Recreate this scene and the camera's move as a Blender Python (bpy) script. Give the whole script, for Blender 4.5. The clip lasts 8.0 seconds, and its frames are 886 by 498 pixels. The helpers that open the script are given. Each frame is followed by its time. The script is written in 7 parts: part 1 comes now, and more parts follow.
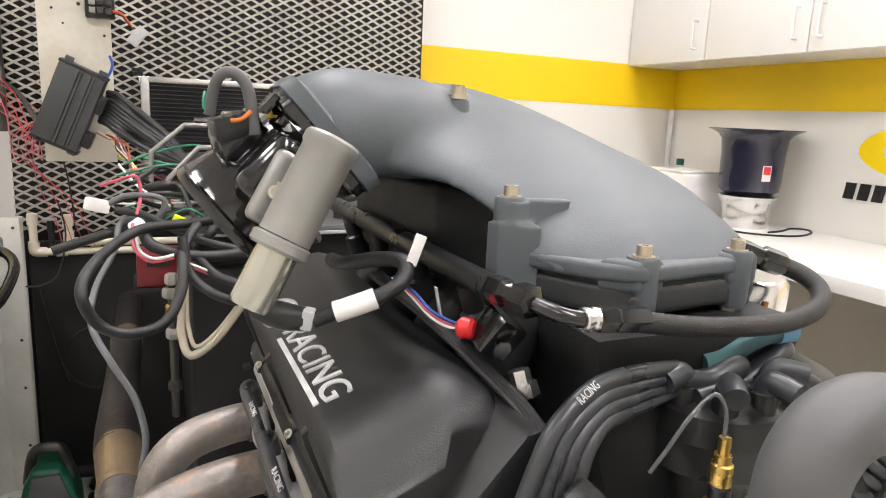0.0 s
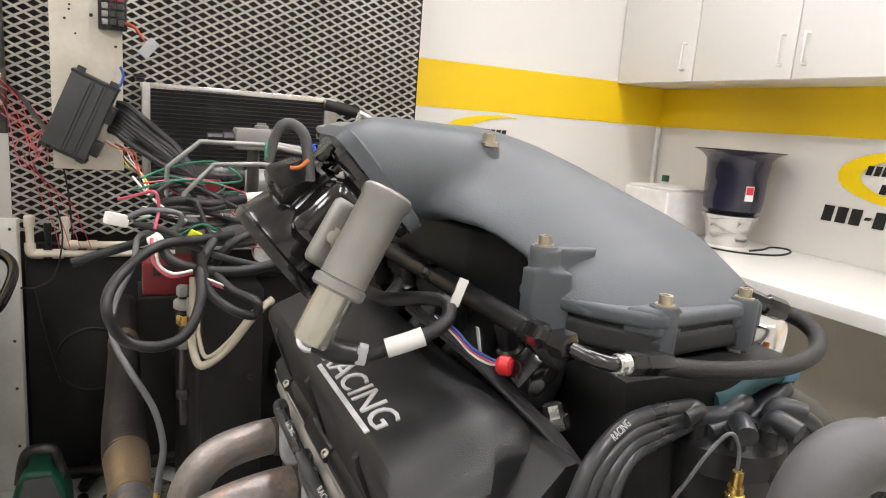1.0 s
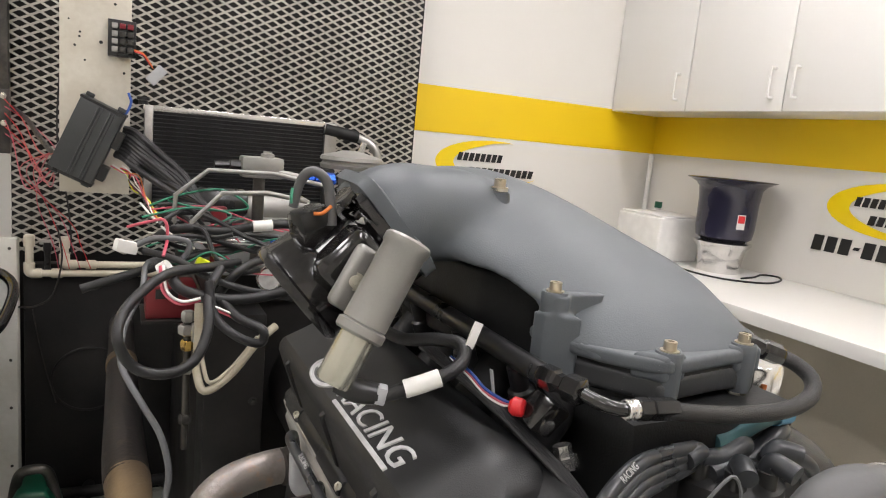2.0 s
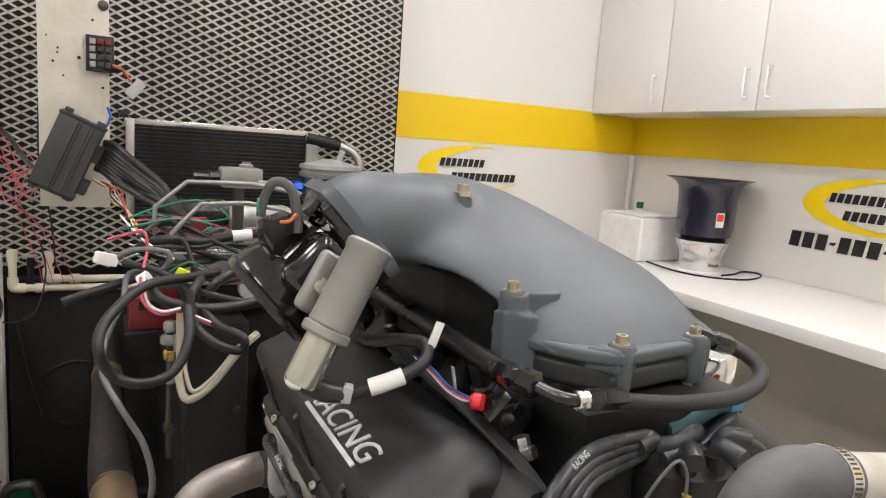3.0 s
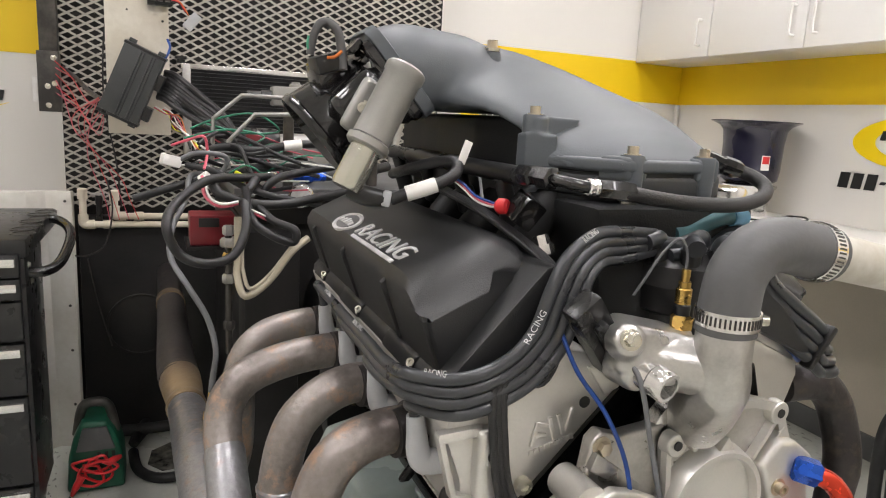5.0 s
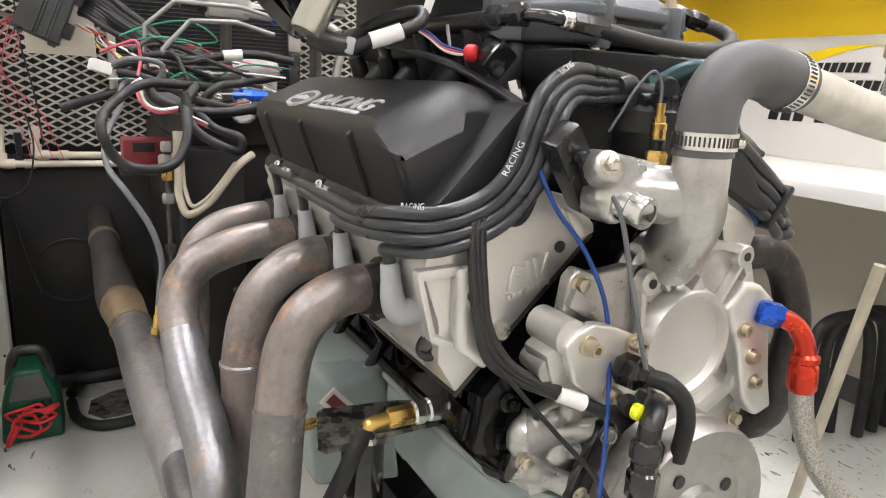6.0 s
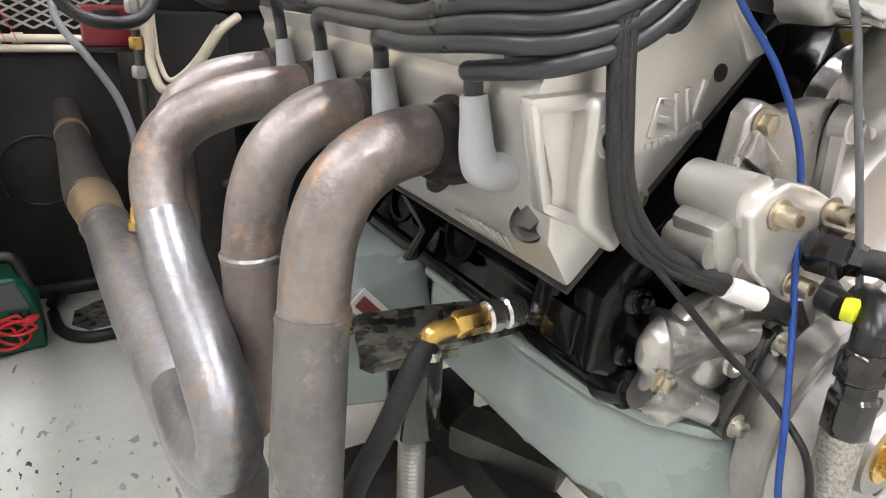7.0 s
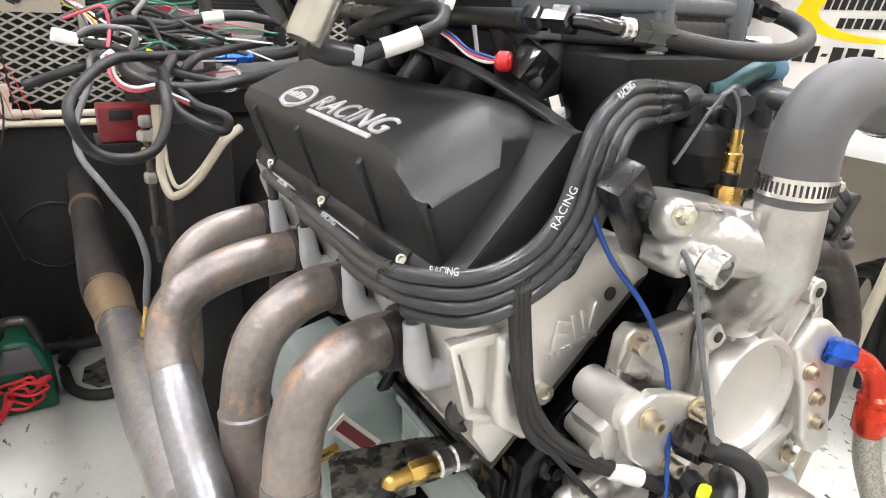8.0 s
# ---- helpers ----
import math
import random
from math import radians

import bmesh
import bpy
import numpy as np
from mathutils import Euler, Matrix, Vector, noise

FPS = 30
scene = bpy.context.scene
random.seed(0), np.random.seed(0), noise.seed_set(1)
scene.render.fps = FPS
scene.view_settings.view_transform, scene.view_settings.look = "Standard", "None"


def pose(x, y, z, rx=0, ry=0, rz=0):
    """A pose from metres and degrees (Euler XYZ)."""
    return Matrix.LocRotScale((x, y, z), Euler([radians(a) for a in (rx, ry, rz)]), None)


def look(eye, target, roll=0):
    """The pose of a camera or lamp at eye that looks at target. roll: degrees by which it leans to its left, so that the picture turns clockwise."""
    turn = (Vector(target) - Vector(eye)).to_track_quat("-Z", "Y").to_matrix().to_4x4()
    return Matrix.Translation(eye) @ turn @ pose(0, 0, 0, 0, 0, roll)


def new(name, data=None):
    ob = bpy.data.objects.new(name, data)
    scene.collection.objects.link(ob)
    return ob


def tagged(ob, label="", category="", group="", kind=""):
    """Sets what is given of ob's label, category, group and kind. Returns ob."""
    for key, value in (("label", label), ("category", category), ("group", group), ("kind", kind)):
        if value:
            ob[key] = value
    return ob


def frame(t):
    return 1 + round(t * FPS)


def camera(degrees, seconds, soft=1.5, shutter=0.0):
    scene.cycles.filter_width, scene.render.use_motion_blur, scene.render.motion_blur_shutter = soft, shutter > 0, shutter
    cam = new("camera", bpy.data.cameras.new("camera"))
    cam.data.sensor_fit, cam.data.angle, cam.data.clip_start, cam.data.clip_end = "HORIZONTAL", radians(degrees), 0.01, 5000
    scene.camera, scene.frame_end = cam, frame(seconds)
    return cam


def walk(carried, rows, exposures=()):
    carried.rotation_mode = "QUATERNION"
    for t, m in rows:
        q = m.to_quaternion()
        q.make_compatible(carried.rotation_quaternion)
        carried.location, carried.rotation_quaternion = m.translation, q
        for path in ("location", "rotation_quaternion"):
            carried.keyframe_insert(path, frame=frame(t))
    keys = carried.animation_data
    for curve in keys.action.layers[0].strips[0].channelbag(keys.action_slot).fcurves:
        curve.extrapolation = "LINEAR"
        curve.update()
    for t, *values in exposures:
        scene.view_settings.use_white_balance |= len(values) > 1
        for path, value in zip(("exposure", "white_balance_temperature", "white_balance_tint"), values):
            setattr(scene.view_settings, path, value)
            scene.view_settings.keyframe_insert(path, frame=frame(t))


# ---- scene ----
cam = camera(67.6, 8.0, soft=1.1)
PATH = [
    (0, (0.022, 0.042, 1.112), (0.824, 1.832, 0.722), 2.7),
    (0.5, (0.002, 0.03, 1.139), (0.861, 1.791, 0.739), 3.0),
    (1, (-0.038, 0.025, 1.148), (0.819, 1.791, 0.769), 4.5),
    (1.2, (-0.058, 0.029, 1.155), (0.824, 1.784, 0.776), 5.8),
    (2.3, (-0.067, 0.006, 1.174), (0.815, 1.775, 0.868), 5.3),
    (2.5, (-0.061, 0.0, 1.175), (0.843, 1.759, 0.871), 5.2),
    (3, (-0.056, -0.017, 1.176), (0.852, 1.739, 0.871), 4.1),
    (3.5, (-0.065, -0.043, 1.154), (0.763, 1.755, 0.866), 3.5),
    (4, (-0.062, -0.077, 1.112), (0.71, 1.745, 0.819), 3.4),
    (4.1, (-0.064, -0.076, 1.103), (0.704, 1.746, 0.799), 3.4),
    (4.2, (-0.063, -0.084, 1.095), (0.699, 1.738, 0.781), 3.2),
    (5.3, (-0.083, -0.121, 1.033), (0.726, 1.666, 0.638), 2.9),
    (5.5, (-0.088, -0.133, 1.018), (0.762, 1.632, 0.617), 2.5),
    (5.7, (-0.086, -0.123, 0.991), (0.822, 1.609, 0.575), 2.1),
    (6, (-0.095, -0.1, 0.949), (0.846, 1.598, 0.47), 2.9),
    (6.1, (-0.097, -0.084, 0.929), (0.844, 1.605, 0.418), 3.0),
    (6.5, (-0.094, 0.001, 0.892), (0.822, 1.657, 0.247), 2.6),
    (7, (-0.075, 0.07, 0.862), (0.872, 1.668, 0.122), 2.7),
    (7.5, (-0.065, 0.062, 0.892), (0.893, 1.674, 0.196), 2.9),
    (8, (-0.073, 0.006, 1.009), (0.872, 1.635, 0.335), 2.3),
]
walk(cam, [(t, look(eye, target, roll)) for t, eye, target, roll in PATH], [(0, 0.44, 6500, 10), (1.2, 0.12, 6500, 10), (2.3, 0.0, 6500, 10), (4.2, 0.05, 6500, 10), (5.5, 0.2, 6450, 10), (6.5, 0.63, 6250, 10), (7.0, 0.69, 6200, 10), (7.5, 0.73, 6200, 10), (8.0, 0.83, 6250, 10)])

# ---- light ----
world = bpy.data.worlds.new("room_air")
world.use_nodes = True
scene.world = world
world.node_tree.nodes["Background"].inputs[0].default_value = (0.9, 0.95, 1.0, 1)
world.node_tree.nodes["Background"].inputs[1].default_value = 0.02


# ---- materials ----
def mat(name, col, rough=0.5, metal=0.0, col2=None, scale=6.0, fine=80.0, bump=0.1, rvar=0.15, coat=0.0, spec=0.5, dist=0.002):
    """Paint, metal or rubber with stains at one scale and grain at another, in metres."""
    m = bpy.data.materials.new(name)
    m.use_nodes = True
    nt = m.node_tree
    b = nt.nodes["Principled BSDF"]
    b.inputs["Metallic"].default_value = metal
    b.inputs["Coat Weight"].default_value = coat
    b.inputs["Specular IOR Level"].default_value = spec
    geo = nt.nodes.new("ShaderNodeTexCoord")
    n1 = nt.nodes.new("ShaderNodeTexNoise")
    n1.inputs["Scale"].default_value, n1.inputs["Detail"].default_value = scale, 6.0
    n2 = nt.nodes.new("ShaderNodeTexNoise")
    n2.inputs["Scale"].default_value, n2.inputs["Detail"].default_value = fine, 3.0
    for n in (n1, n2):
        nt.links.new(geo.outputs["Object"], n.inputs["Vector"])
    ramp = nt.nodes.new("ShaderNodeValToRGB")
    c2 = col2 or tuple(c * 0.75 for c in col)
    ramp.color_ramp.elements[0].position, ramp.color_ramp.elements[1].position = 0.35, 0.65
    ramp.color_ramp.elements[0].color, ramp.color_ramp.elements[1].color = (*c2, 1), (*col, 1)
    mixf = nt.nodes.new("ShaderNodeMath")
    mixf.operation = "MULTIPLY_ADD"
    mixf.inputs[1].default_value, mixf.inputs[2].default_value = 0.25, -0.125
    nt.links.new(n2.outputs["Fac"], mixf.inputs[0])
    add = nt.nodes.new("ShaderNodeMath")
    nt.links.new(n1.outputs["Fac"], add.inputs[0])
    nt.links.new(mixf.outputs[0], add.inputs[1])
    nt.links.new(add.outputs[0], ramp.inputs["Fac"])
    nt.links.new(ramp.outputs["Color"], b.inputs["Base Color"])
    mr = nt.nodes.new("ShaderNodeMapRange")
    mr.inputs["To Min"].default_value, mr.inputs["To Max"].default_value = max(0.02, rough - rvar), min(1.0, rough + rvar)
    nt.links.new(n1.outputs["Fac"], mr.inputs["Value"])
    nt.links.new(mr.outputs[0], b.inputs["Roughness"])
    if bump:
        bp = nt.nodes.new("ShaderNodeBump")
        bp.inputs["Strength"].default_value, bp.inputs["Distance"].default_value = bump, dist
        nt.links.new(n2.outputs["Fac"], bp.inputs["Height"])
        nt.links.new(bp.outputs["Normal"], b.inputs["Normal"])
    return m


def floor_mat():
    """Sealed light concrete with dark scuffs and crumbs."""
    m = mat("sealed_concrete", (0.62, 0.63, 0.58), 0.32, 0.0, (0.5, 0.51, 0.47), 2.2, 60, 0.03)
    nt = m.node_tree
    b = nt.nodes["Principled BSDF"]
    geo = nt.nodes.new("ShaderNodeTexCoord")
    big = nt.nodes.new("ShaderNodeTexNoise")
    big.inputs["Scale"].default_value = 2.6
    small = nt.nodes.new("ShaderNodeTexNoise")
    small.inputs["Scale"].default_value, small.inputs["Detail"].default_value = 55.0, 2.0
    stretch = nt.nodes.new("ShaderNodeMapping")
    stretch.inputs["Scale"].default_value = (1.0, 0.45, 1.0)
    nt.links.new(geo.outputs["Object"], big.inputs["Vector"])
    nt.links.new(geo.outputs["Object"], stretch.inputs["Vector"])
    nt.links.new(stretch.outputs[0], small.inputs["Vector"])
    r1 = nt.nodes.new("ShaderNodeMapRange")
    r1.inputs["From Min"].default_value, r1.inputs["From Max"].default_value = 0.45, 0.62
    r2 = nt.nodes.new("ShaderNodeMapRange")
    r2.inputs["From Min"].default_value, r2.inputs["From Max"].default_value = 0.635, 0.66
    nt.links.new(big.outputs["Fac"], r1.inputs["Value"])
    nt.links.new(small.outputs["Fac"], r2.inputs["Value"])
    mul = nt.nodes.new("ShaderNodeMath")
    mul.operation = "MULTIPLY"
    nt.links.new(r1.outputs[0], mul.inputs[0])
    nt.links.new(r2.outputs[0], mul.inputs[1])
    mix = nt.nodes.new("ShaderNodeMix")
    mix.data_type = "RGBA"
    mix.inputs["B"].default_value = (0.035, 0.033, 0.03, 1)
    old = b.inputs["Base Color"].links[0].from_socket
    nt.links.new(mul.outputs[0], mix.inputs["Factor"])
    nt.links.new(old, mix.inputs["A"])
    nt.links.new(mix.outputs["Result"], b.inputs["Base Color"])
    return m


def heat_mat(name, a, bcol, c, rough):
    """Steel that heat has turned brown, grey and blue in patches."""
    m = mat(name, a, rough, 0.78, bcol, 9.0, 150, 0.4)
    nt = m.node_tree
    b = nt.nodes["Principled BSDF"]
    geo = nt.nodes.new("ShaderNodeTexCoord")
    n = nt.nodes.new("ShaderNodeTexNoise")
    n.inputs["Scale"].default_value, n.inputs["Detail"].default_value = 34.0, 9.0
    nt.links.new(geo.outputs["Object"], n.inputs["Vector"])
    r = nt.nodes.new("ShaderNodeMapRange")
    n.inputs["Roughness"].default_value = 0.68
    r.inputs["From Min"].default_value, r.inputs["From Max"].default_value = 0.54, 0.66
    nt.links.new(n.outputs["Fac"], r.inputs["Value"])
    mix = nt.nodes.new("ShaderNodeMix")
    mix.data_type = "RGBA"
    mix.inputs["B"].default_value = (*c, 1)
    old = b.inputs["Base Color"].links[0].from_socket
    nt.links.new(r.outputs[0], mix.inputs["Factor"])
    nt.links.new(old, mix.inputs["A"])
    nt.links.new(mix.outputs["Result"], b.inputs["Base Color"])
    return m


def glow(name, col, strength):
    m = bpy.data.materials.new(name)
    m.use_nodes = True
    b = m.node_tree.nodes["Principled BSDF"]
    b.inputs["Emission Color"].default_value, b.inputs["Emission Strength"].default_value = (*col, 1), strength
    return m


M = {
    "wall": mat("white_wall_paint", (0.745, 0.725, 0.68), 0.55, 0, (0.725, 0.705, 0.66), 1.5, 150, 0.05, 0.05),
    "yellow": mat("yellow_wall_paint", (0.86, 0.58, 0.005), 0.5, 0, (0.84, 0.56, 0.004), 1.5, 150, 0.05, 0.05),
    "beige": mat("beige_wall_paint", (0.50, 0.45, 0.37), 0.6, 0, (0.44, 0.40, 0.33), 2, 150, 0.05),
    "ceiling": mat("white_ceiling_paint", (0.8, 0.8, 0.78), 0.8, 0, None, 3, 200, 0.1),
    "floor": floor_mat(),
    "laminate": mat("white_laminate", (0.765, 0.755, 0.725), 0.35, 0, (0.755, 0.745, 0.715), 3, 90, 0.02, 0.02),
    "white": mat("white_plastic", (0.78, 0.77, 0.74), 0.35, 0, (0.70, 0.69, 0.66), 20, 200, 0.03),
    "cream": mat("bare_cream_aluminium", (0.66, 0.63, 0.55), 0.45, 0.25, (0.54, 0.50, 0.42), 7, 90, 0.05),
    "whitepanel": mat("scuffed_white_panel", (0.72, 0.71, 0.66), 0.4, 0, (0.6, 0.58, 0.52), 5, 60, 0.03),
    "blackpaint": mat("dull_black_paint", (0.011, 0.011, 0.0112), 0.5, 0, (0.019, 0.0175, 0.0165), 5, 90, 0.08, spec=0.25),
    "blackgloss": mat("gloss_black_enamel", (0.007, 0.007, 0.0075), 0.15, 0, (0.012, 0.011, 0.011), 12, 60, 0.12, 0.06, coat=0.4, spec=0.5),
    "blacksatin": mat("satin_black_plastic", (0.010, 0.010, 0.0105), 0.3, 0, (0.016, 0.016, 0.016), 15, 160, 0.05, spec=0.45),
    "crinkle": mat("black_crinkle_paint", (0.0125, 0.013, 0.0135), 0.42, 0, (0.016, 0.0165, 0.017), 6, 900, 0.5, 0.05, spec=0.5, dist=0.0006),
    "plenum": mat("grey_composite", (0.088, 0.099, 0.108), 0.5, 0, (0.078, 0.088, 0.097), 6, 700, 0.25, 0.06, dist=0.0006),
    "plenumdark": mat("dark_composite", (0.010, 0.0105, 0.011), 0.5, 0, (0.014, 0.0145, 0.015), 10, 500, 0.2, spec=0.3),
    # the plenum's grey made darker: shade on the lower flange is in the colour
    "plenumshade": mat("shaded_composite_flange", (0.030, 0.032, 0.034), 0.5, 0, (0.024, 0.026, 0.028), 8, 600, 0.2, 0.06, dist=0.0006),
    "wire": mat("black_wire_loom", (0.012, 0.012, 0.0125), 0.42, 0, (0.02, 0.02, 0.021), 40, 700, 0.6, spec=0.4, dist=0.0008),
    "plugwire": mat("grey_silicone_jacket", (0.040, 0.043, 0.047), 0.32, 0, (0.029, 0.031, 0.034), 25, 300, 0.05),
    "greywire": mat("grey_cable_jacket", (0.13, 0.135, 0.14), 0.45, 0, (0.1, 0.1, 0.105), 30, 300, 0.05),
    "rubber": mat("black_rubber", (0.012, 0.012, 0.012), 0.55, 0, (0.02, 0.02, 0.02), 20, 200, 0.1, spec=0.35),
    "greyrubber": mat("grey_rubber_hose", (0.096, 0.096, 0.097), 0.5, 0, (0.078, 0.078, 0.079), 14, 200, 0.08),
    "boot": mat("grey_silicone_boot", (0.40, 0.41, 0.42), 0.45, 0, (0.34, 0.35, 0.36), 30, 200, 0.04),
    "alu": mat("cast_aluminium", (0.68, 0.665, 0.63), 0.36, 0.7, (0.61, 0.597, 0.565), 16, 420, 0.2, 0.08, dist=0.0006),
    "castdark": mat("rough_cast_aluminium", (0.56, 0.55, 0.525), 0.31, 0.85, (0.42, 0.41, 0.39), 34, 320, 0.35, 0.12, dist=0.0008),
    "alupol": mat("polished_aluminium", (0.78, 0.77, 0.75), 0.2, 0.95, (0.66, 0.65, 0.64), 20, 300, 0.06),
    "satinalu": mat("bead_blasted_aluminium", (0.31, 0.305, 0.285), 0.45, 0.5, (0.27, 0.265, 0.25), 30, 600, 0.15, 0.05, dist=0.0006),
    "zinc": mat("zinc_plated_steel", (0.60, 0.58, 0.50), 0.28, 0.9, (0.5, 0.48, 0.4), 40, 300, 0.05),
    "goldzinc": mat("yellow_zinc_steel", (0.62, 0.55, 0.42), 0.32, 0.9, (0.5, 0.44, 0.34), 60, 300, 0.05),
    "brass": mat("brass", (0.70, 0.47, 0.14), 0.28, 0.95, (0.55, 0.36, 0.11), 40, 200, 0.05),
    "steel": mat("plain_steel", (0.45, 0.44, 0.42), 0.38, 0.9, (0.33, 0.32, 0.3), 18, 200, 0.1),
    "darksteel": mat("blackened_steel", (0.045, 0.043, 0.04), 0.4, 0.6, (0.09, 0.085, 0.075), 14, 120, 0.15),
    "heat": heat_mat("heated_header_steel", (0.345, 0.312, 0.295), (0.165, 0.142, 0.132), (0.45, 0.305, 0.225), 0.44),
    "heatgrey": heat_mat("grey_header_steel", (0.35, 0.348, 0.362), (0.175, 0.172, 0.18), (0.34, 0.27, 0.23), 0.37),
    "heatstain": heat_mat("stained_header_steel", (0.235, 0.222, 0.217), (0.125, 0.118, 0.115), (0.37, 0.335, 0.31), 0.43),
    "heatrust": heat_mat("rust_red_header_steel", (0.29, 0.25, 0.235), (0.19, 0.16, 0.15), (0.33, 0.165, 0.115), 0.48),
    "heatdark": heat_mat("sooty_exhaust_steel", (0.075, 0.068, 0.066), (0.045, 0.041, 0.041), (0.095, 0.078, 0.066), 0.5),
    "heatgold": heat_mat("straw_coloured_steel", (0.36, 0.27, 0.165), (0.27, 0.20, 0.13), (0.40, 0.31, 0.2), 0.4),
    "pan": mat("grey_green_pan_paint", (0.30, 0.35, 0.335), 0.28, 0.0, (0.26, 0.31, 0.295), 6, 120, 0.04, coat=0.3),
    "red": mat("red_plastic", (0.62, 0.02, 0.025), 0.35, 0, (0.5, 0.015, 0.02), 20, 200, 0.04),
    "redpaint": mat("dark_red_paint", (0.17, 0.010, 0.016), 0.4, 0, (0.16, 0.01, 0.015), 20, 200, 0.04),
    "pink": mat("pink_wire", (0.62, 0.10, 0.15), 0.45, 0, None, 60, 200, 0),
    "redan": mat("red_anodised_aluminium", (0.62, 0.05, 0.02), 0.25, 0.7, (0.5, 0.04, 0.02), 30, 200, 0.03),
    "bluean": mat("blue_anodised_aluminium", (0.02, 0.10, 0.55), 0.25, 0.7, (0.02, 0.08, 0.42), 30, 200, 0.03),
    "blue": mat("blue_wire", (0.012, 0.06, 0.28), 0.4, 0, None, 60, 200, 0),
    "teal": mat("teal_plastic_sleeve", (0.06, 0.17, 0.19), 0.4, 0, (0.05, 0.13, 0.15), 40, 200, 0.04),
    "lightblue": mat("light_blue_plastic", (0.14, 0.36, 0.55), 0.4, 0, None, 40, 200, 0),
    "green": mat("green_plastic", (0.008, 0.10, 0.055), 0.4, 0, (0.006, 0.075, 0.04), 20, 200, 0.05),
    "greenwire": mat("green_wire", (0.03, 0.22, 0.13), 0.45, 0, None, 60, 200, 0),
    "lime": mat("lime_yellow_plastic", (0.75, 0.82, 0.02), 0.4, 0, None, 40, 200, 0),
    "orange": mat("orange_wire", (0.65, 0.18, 0.03), 0.45, 0, None, 60, 200, 0),
    "braid": mat("steel_braid", (0.55, 0.53, 0.48), 0.35, 0.8, (0.28, 0.27, 0.25), 500, 900, 0.9, dist=0.0008),
    "blackbraid": mat("black_nylon_braid", (0.020, 0.0195, 0.019), 0.4, 0, (0.007, 0.007, 0.007), 600, 1200, 0.9, dist=0.0008),
    "pvc": mat("cream_pvc", (0.66, 0.61, 0.50), 0.4, 0, (0.56, 0.50, 0.39), 8, 120, 0.04),
    "tan": mat("tan_tubing", (0.46, 0.42, 0.32), 0.4, 0, (0.38, 0.34, 0.26), 20, 200, 0.04),
    "expanded": mat("raw_expanded_steel", (0.47, 0.45, 0.40), 0.45, 0.5, (0.36, 0.34, 0.30), 12, 200, 0.05),
    "navy": mat("dark_navy_enamel", (0.014, 0.014, 0.03), 0.2, 0, (0.018, 0.017, 0.034), 8, 90, 0.04, coat=0.3),
    "ink": mat("black_sign_ink", (0.012, 0.012, 0.011), 0.5, 0, None, 40, 200, 0),
    "signyellow": mat("yellow_sign_vinyl", (0.90, 0.66, 0.004), 0.4, 0, (0.86, 0.62, 0.004), 4, 200, 0),
    "fin": mat("black_radiator_fins", (0.014, 0.014, 0.015), 0.45, 0.2, (0.022, 0.022, 0.024), 20, 200, 0.05),
    "printwhite": mat("white_print", (0.62, 0.62, 0.62), 0.5, 0, None, 60, 200, 0),
}
M["unit"] = mat("dark_grey_anodised", (0.060, 0.063, 0.064), 0.40, 0.3, (0.046, 0.049, 0.050), 15, 200, 0.05)
M["palepipe"] = mat("pale_stained_pipe", (0.60, 0.585, 0.53), 0.42, 0.2, (0.47, 0.44, 0.37), 30, 160, 0.06)
M["blockpaint"] = mat("thick_black_block_enamel", (0.004, 0.004, 0.0044), 0.13, 0, (0.0055, 0.0052, 0.005), 14, 70, 0.12, 0.04, spec=0.28, dist=0.002)
M["worn"] = mat("worn_black_steel", (0.24, 0.238, 0.20), 0.28, 0.45, (0.022, 0.022, 0.02), 55, 160, 0.15)
M["smoothzinc"] = mat("smooth_plated_steel", (0.56, 0.55, 0.48), 0.25, 0.85, (0.52, 0.51, 0.45), 8, 200, 0.02, 0.04)
M["dripmat"] = mat("wet_stained_mat", (0.16, 0.155, 0.13), 0.22, 0, (0.03, 0.029, 0.026), 28, 60, 0.4, 0.1)
M["lamp"] = glow("lamp_diffuser", (1.0, 0.955, 0.965), 19.0)


# ---- builders ----
def thing(name, loc, label, category, group="", kind=""):
    ob = new(name)
    ob.location = loc
    ob.empty_display_size = 0.05
    return tagged(ob, label, category, group, kind)


def mesh_of(name, bm, material, sharp=38):
    me = bpy.data.meshes.new(name)
    bmesh.ops.recalc_face_normals(bm, faces=bm.faces[:])
    bm.to_mesh(me)
    bm.free()
    me.materials.append(material)
    me.polygons.foreach_set("use_smooth", [True] * len(me.polygons))
    me.set_sharp_from_angle(angle=radians(sharp))
    return me


def part(name, bm, material, parent, label="", sharp=38):
    ob = new(name, mesh_of(name, bm, material, sharp))
    ob.parent = parent
    if parent.data is None:
        ob.matrix_parent_inverse = Matrix.Translation(-Vector(parent.location))
    return tagged(ob, label)


def single(name, bm, material, label, category, group="", kind="", sharp=38):
    return tagged(new(name, mesh_of(name, bm, material, sharp)), label, category, group, kind)


def add_mesh(bm, verts, faces):
    vs = [bm.verts.new(v) for v in verts]
    for f in faces:
        try:
            bm.faces.new([vs[i] for i in f])
        except ValueError:
            pass
    return vs


def box(bm, lo, hi, bevel=0.0, m=None, seg=2):
    t = bmesh.new()
    bmesh.ops.create_cube(t, size=1.0)
    size = [b - a for a, b in zip(lo, hi)]
    mid = [(a + b) / 2 for a, b in zip(lo, hi)]
    for v in t.verts:
        v.co = Vector([c * s + o for c, s, o in zip(v.co, size, mid)])
    if bevel:
        bmesh.ops.bevel(t, geom=t.edges[:], offset=bevel, segments=seg, affect="EDGES", profile=0.6)
    return merge(bm, t, m)


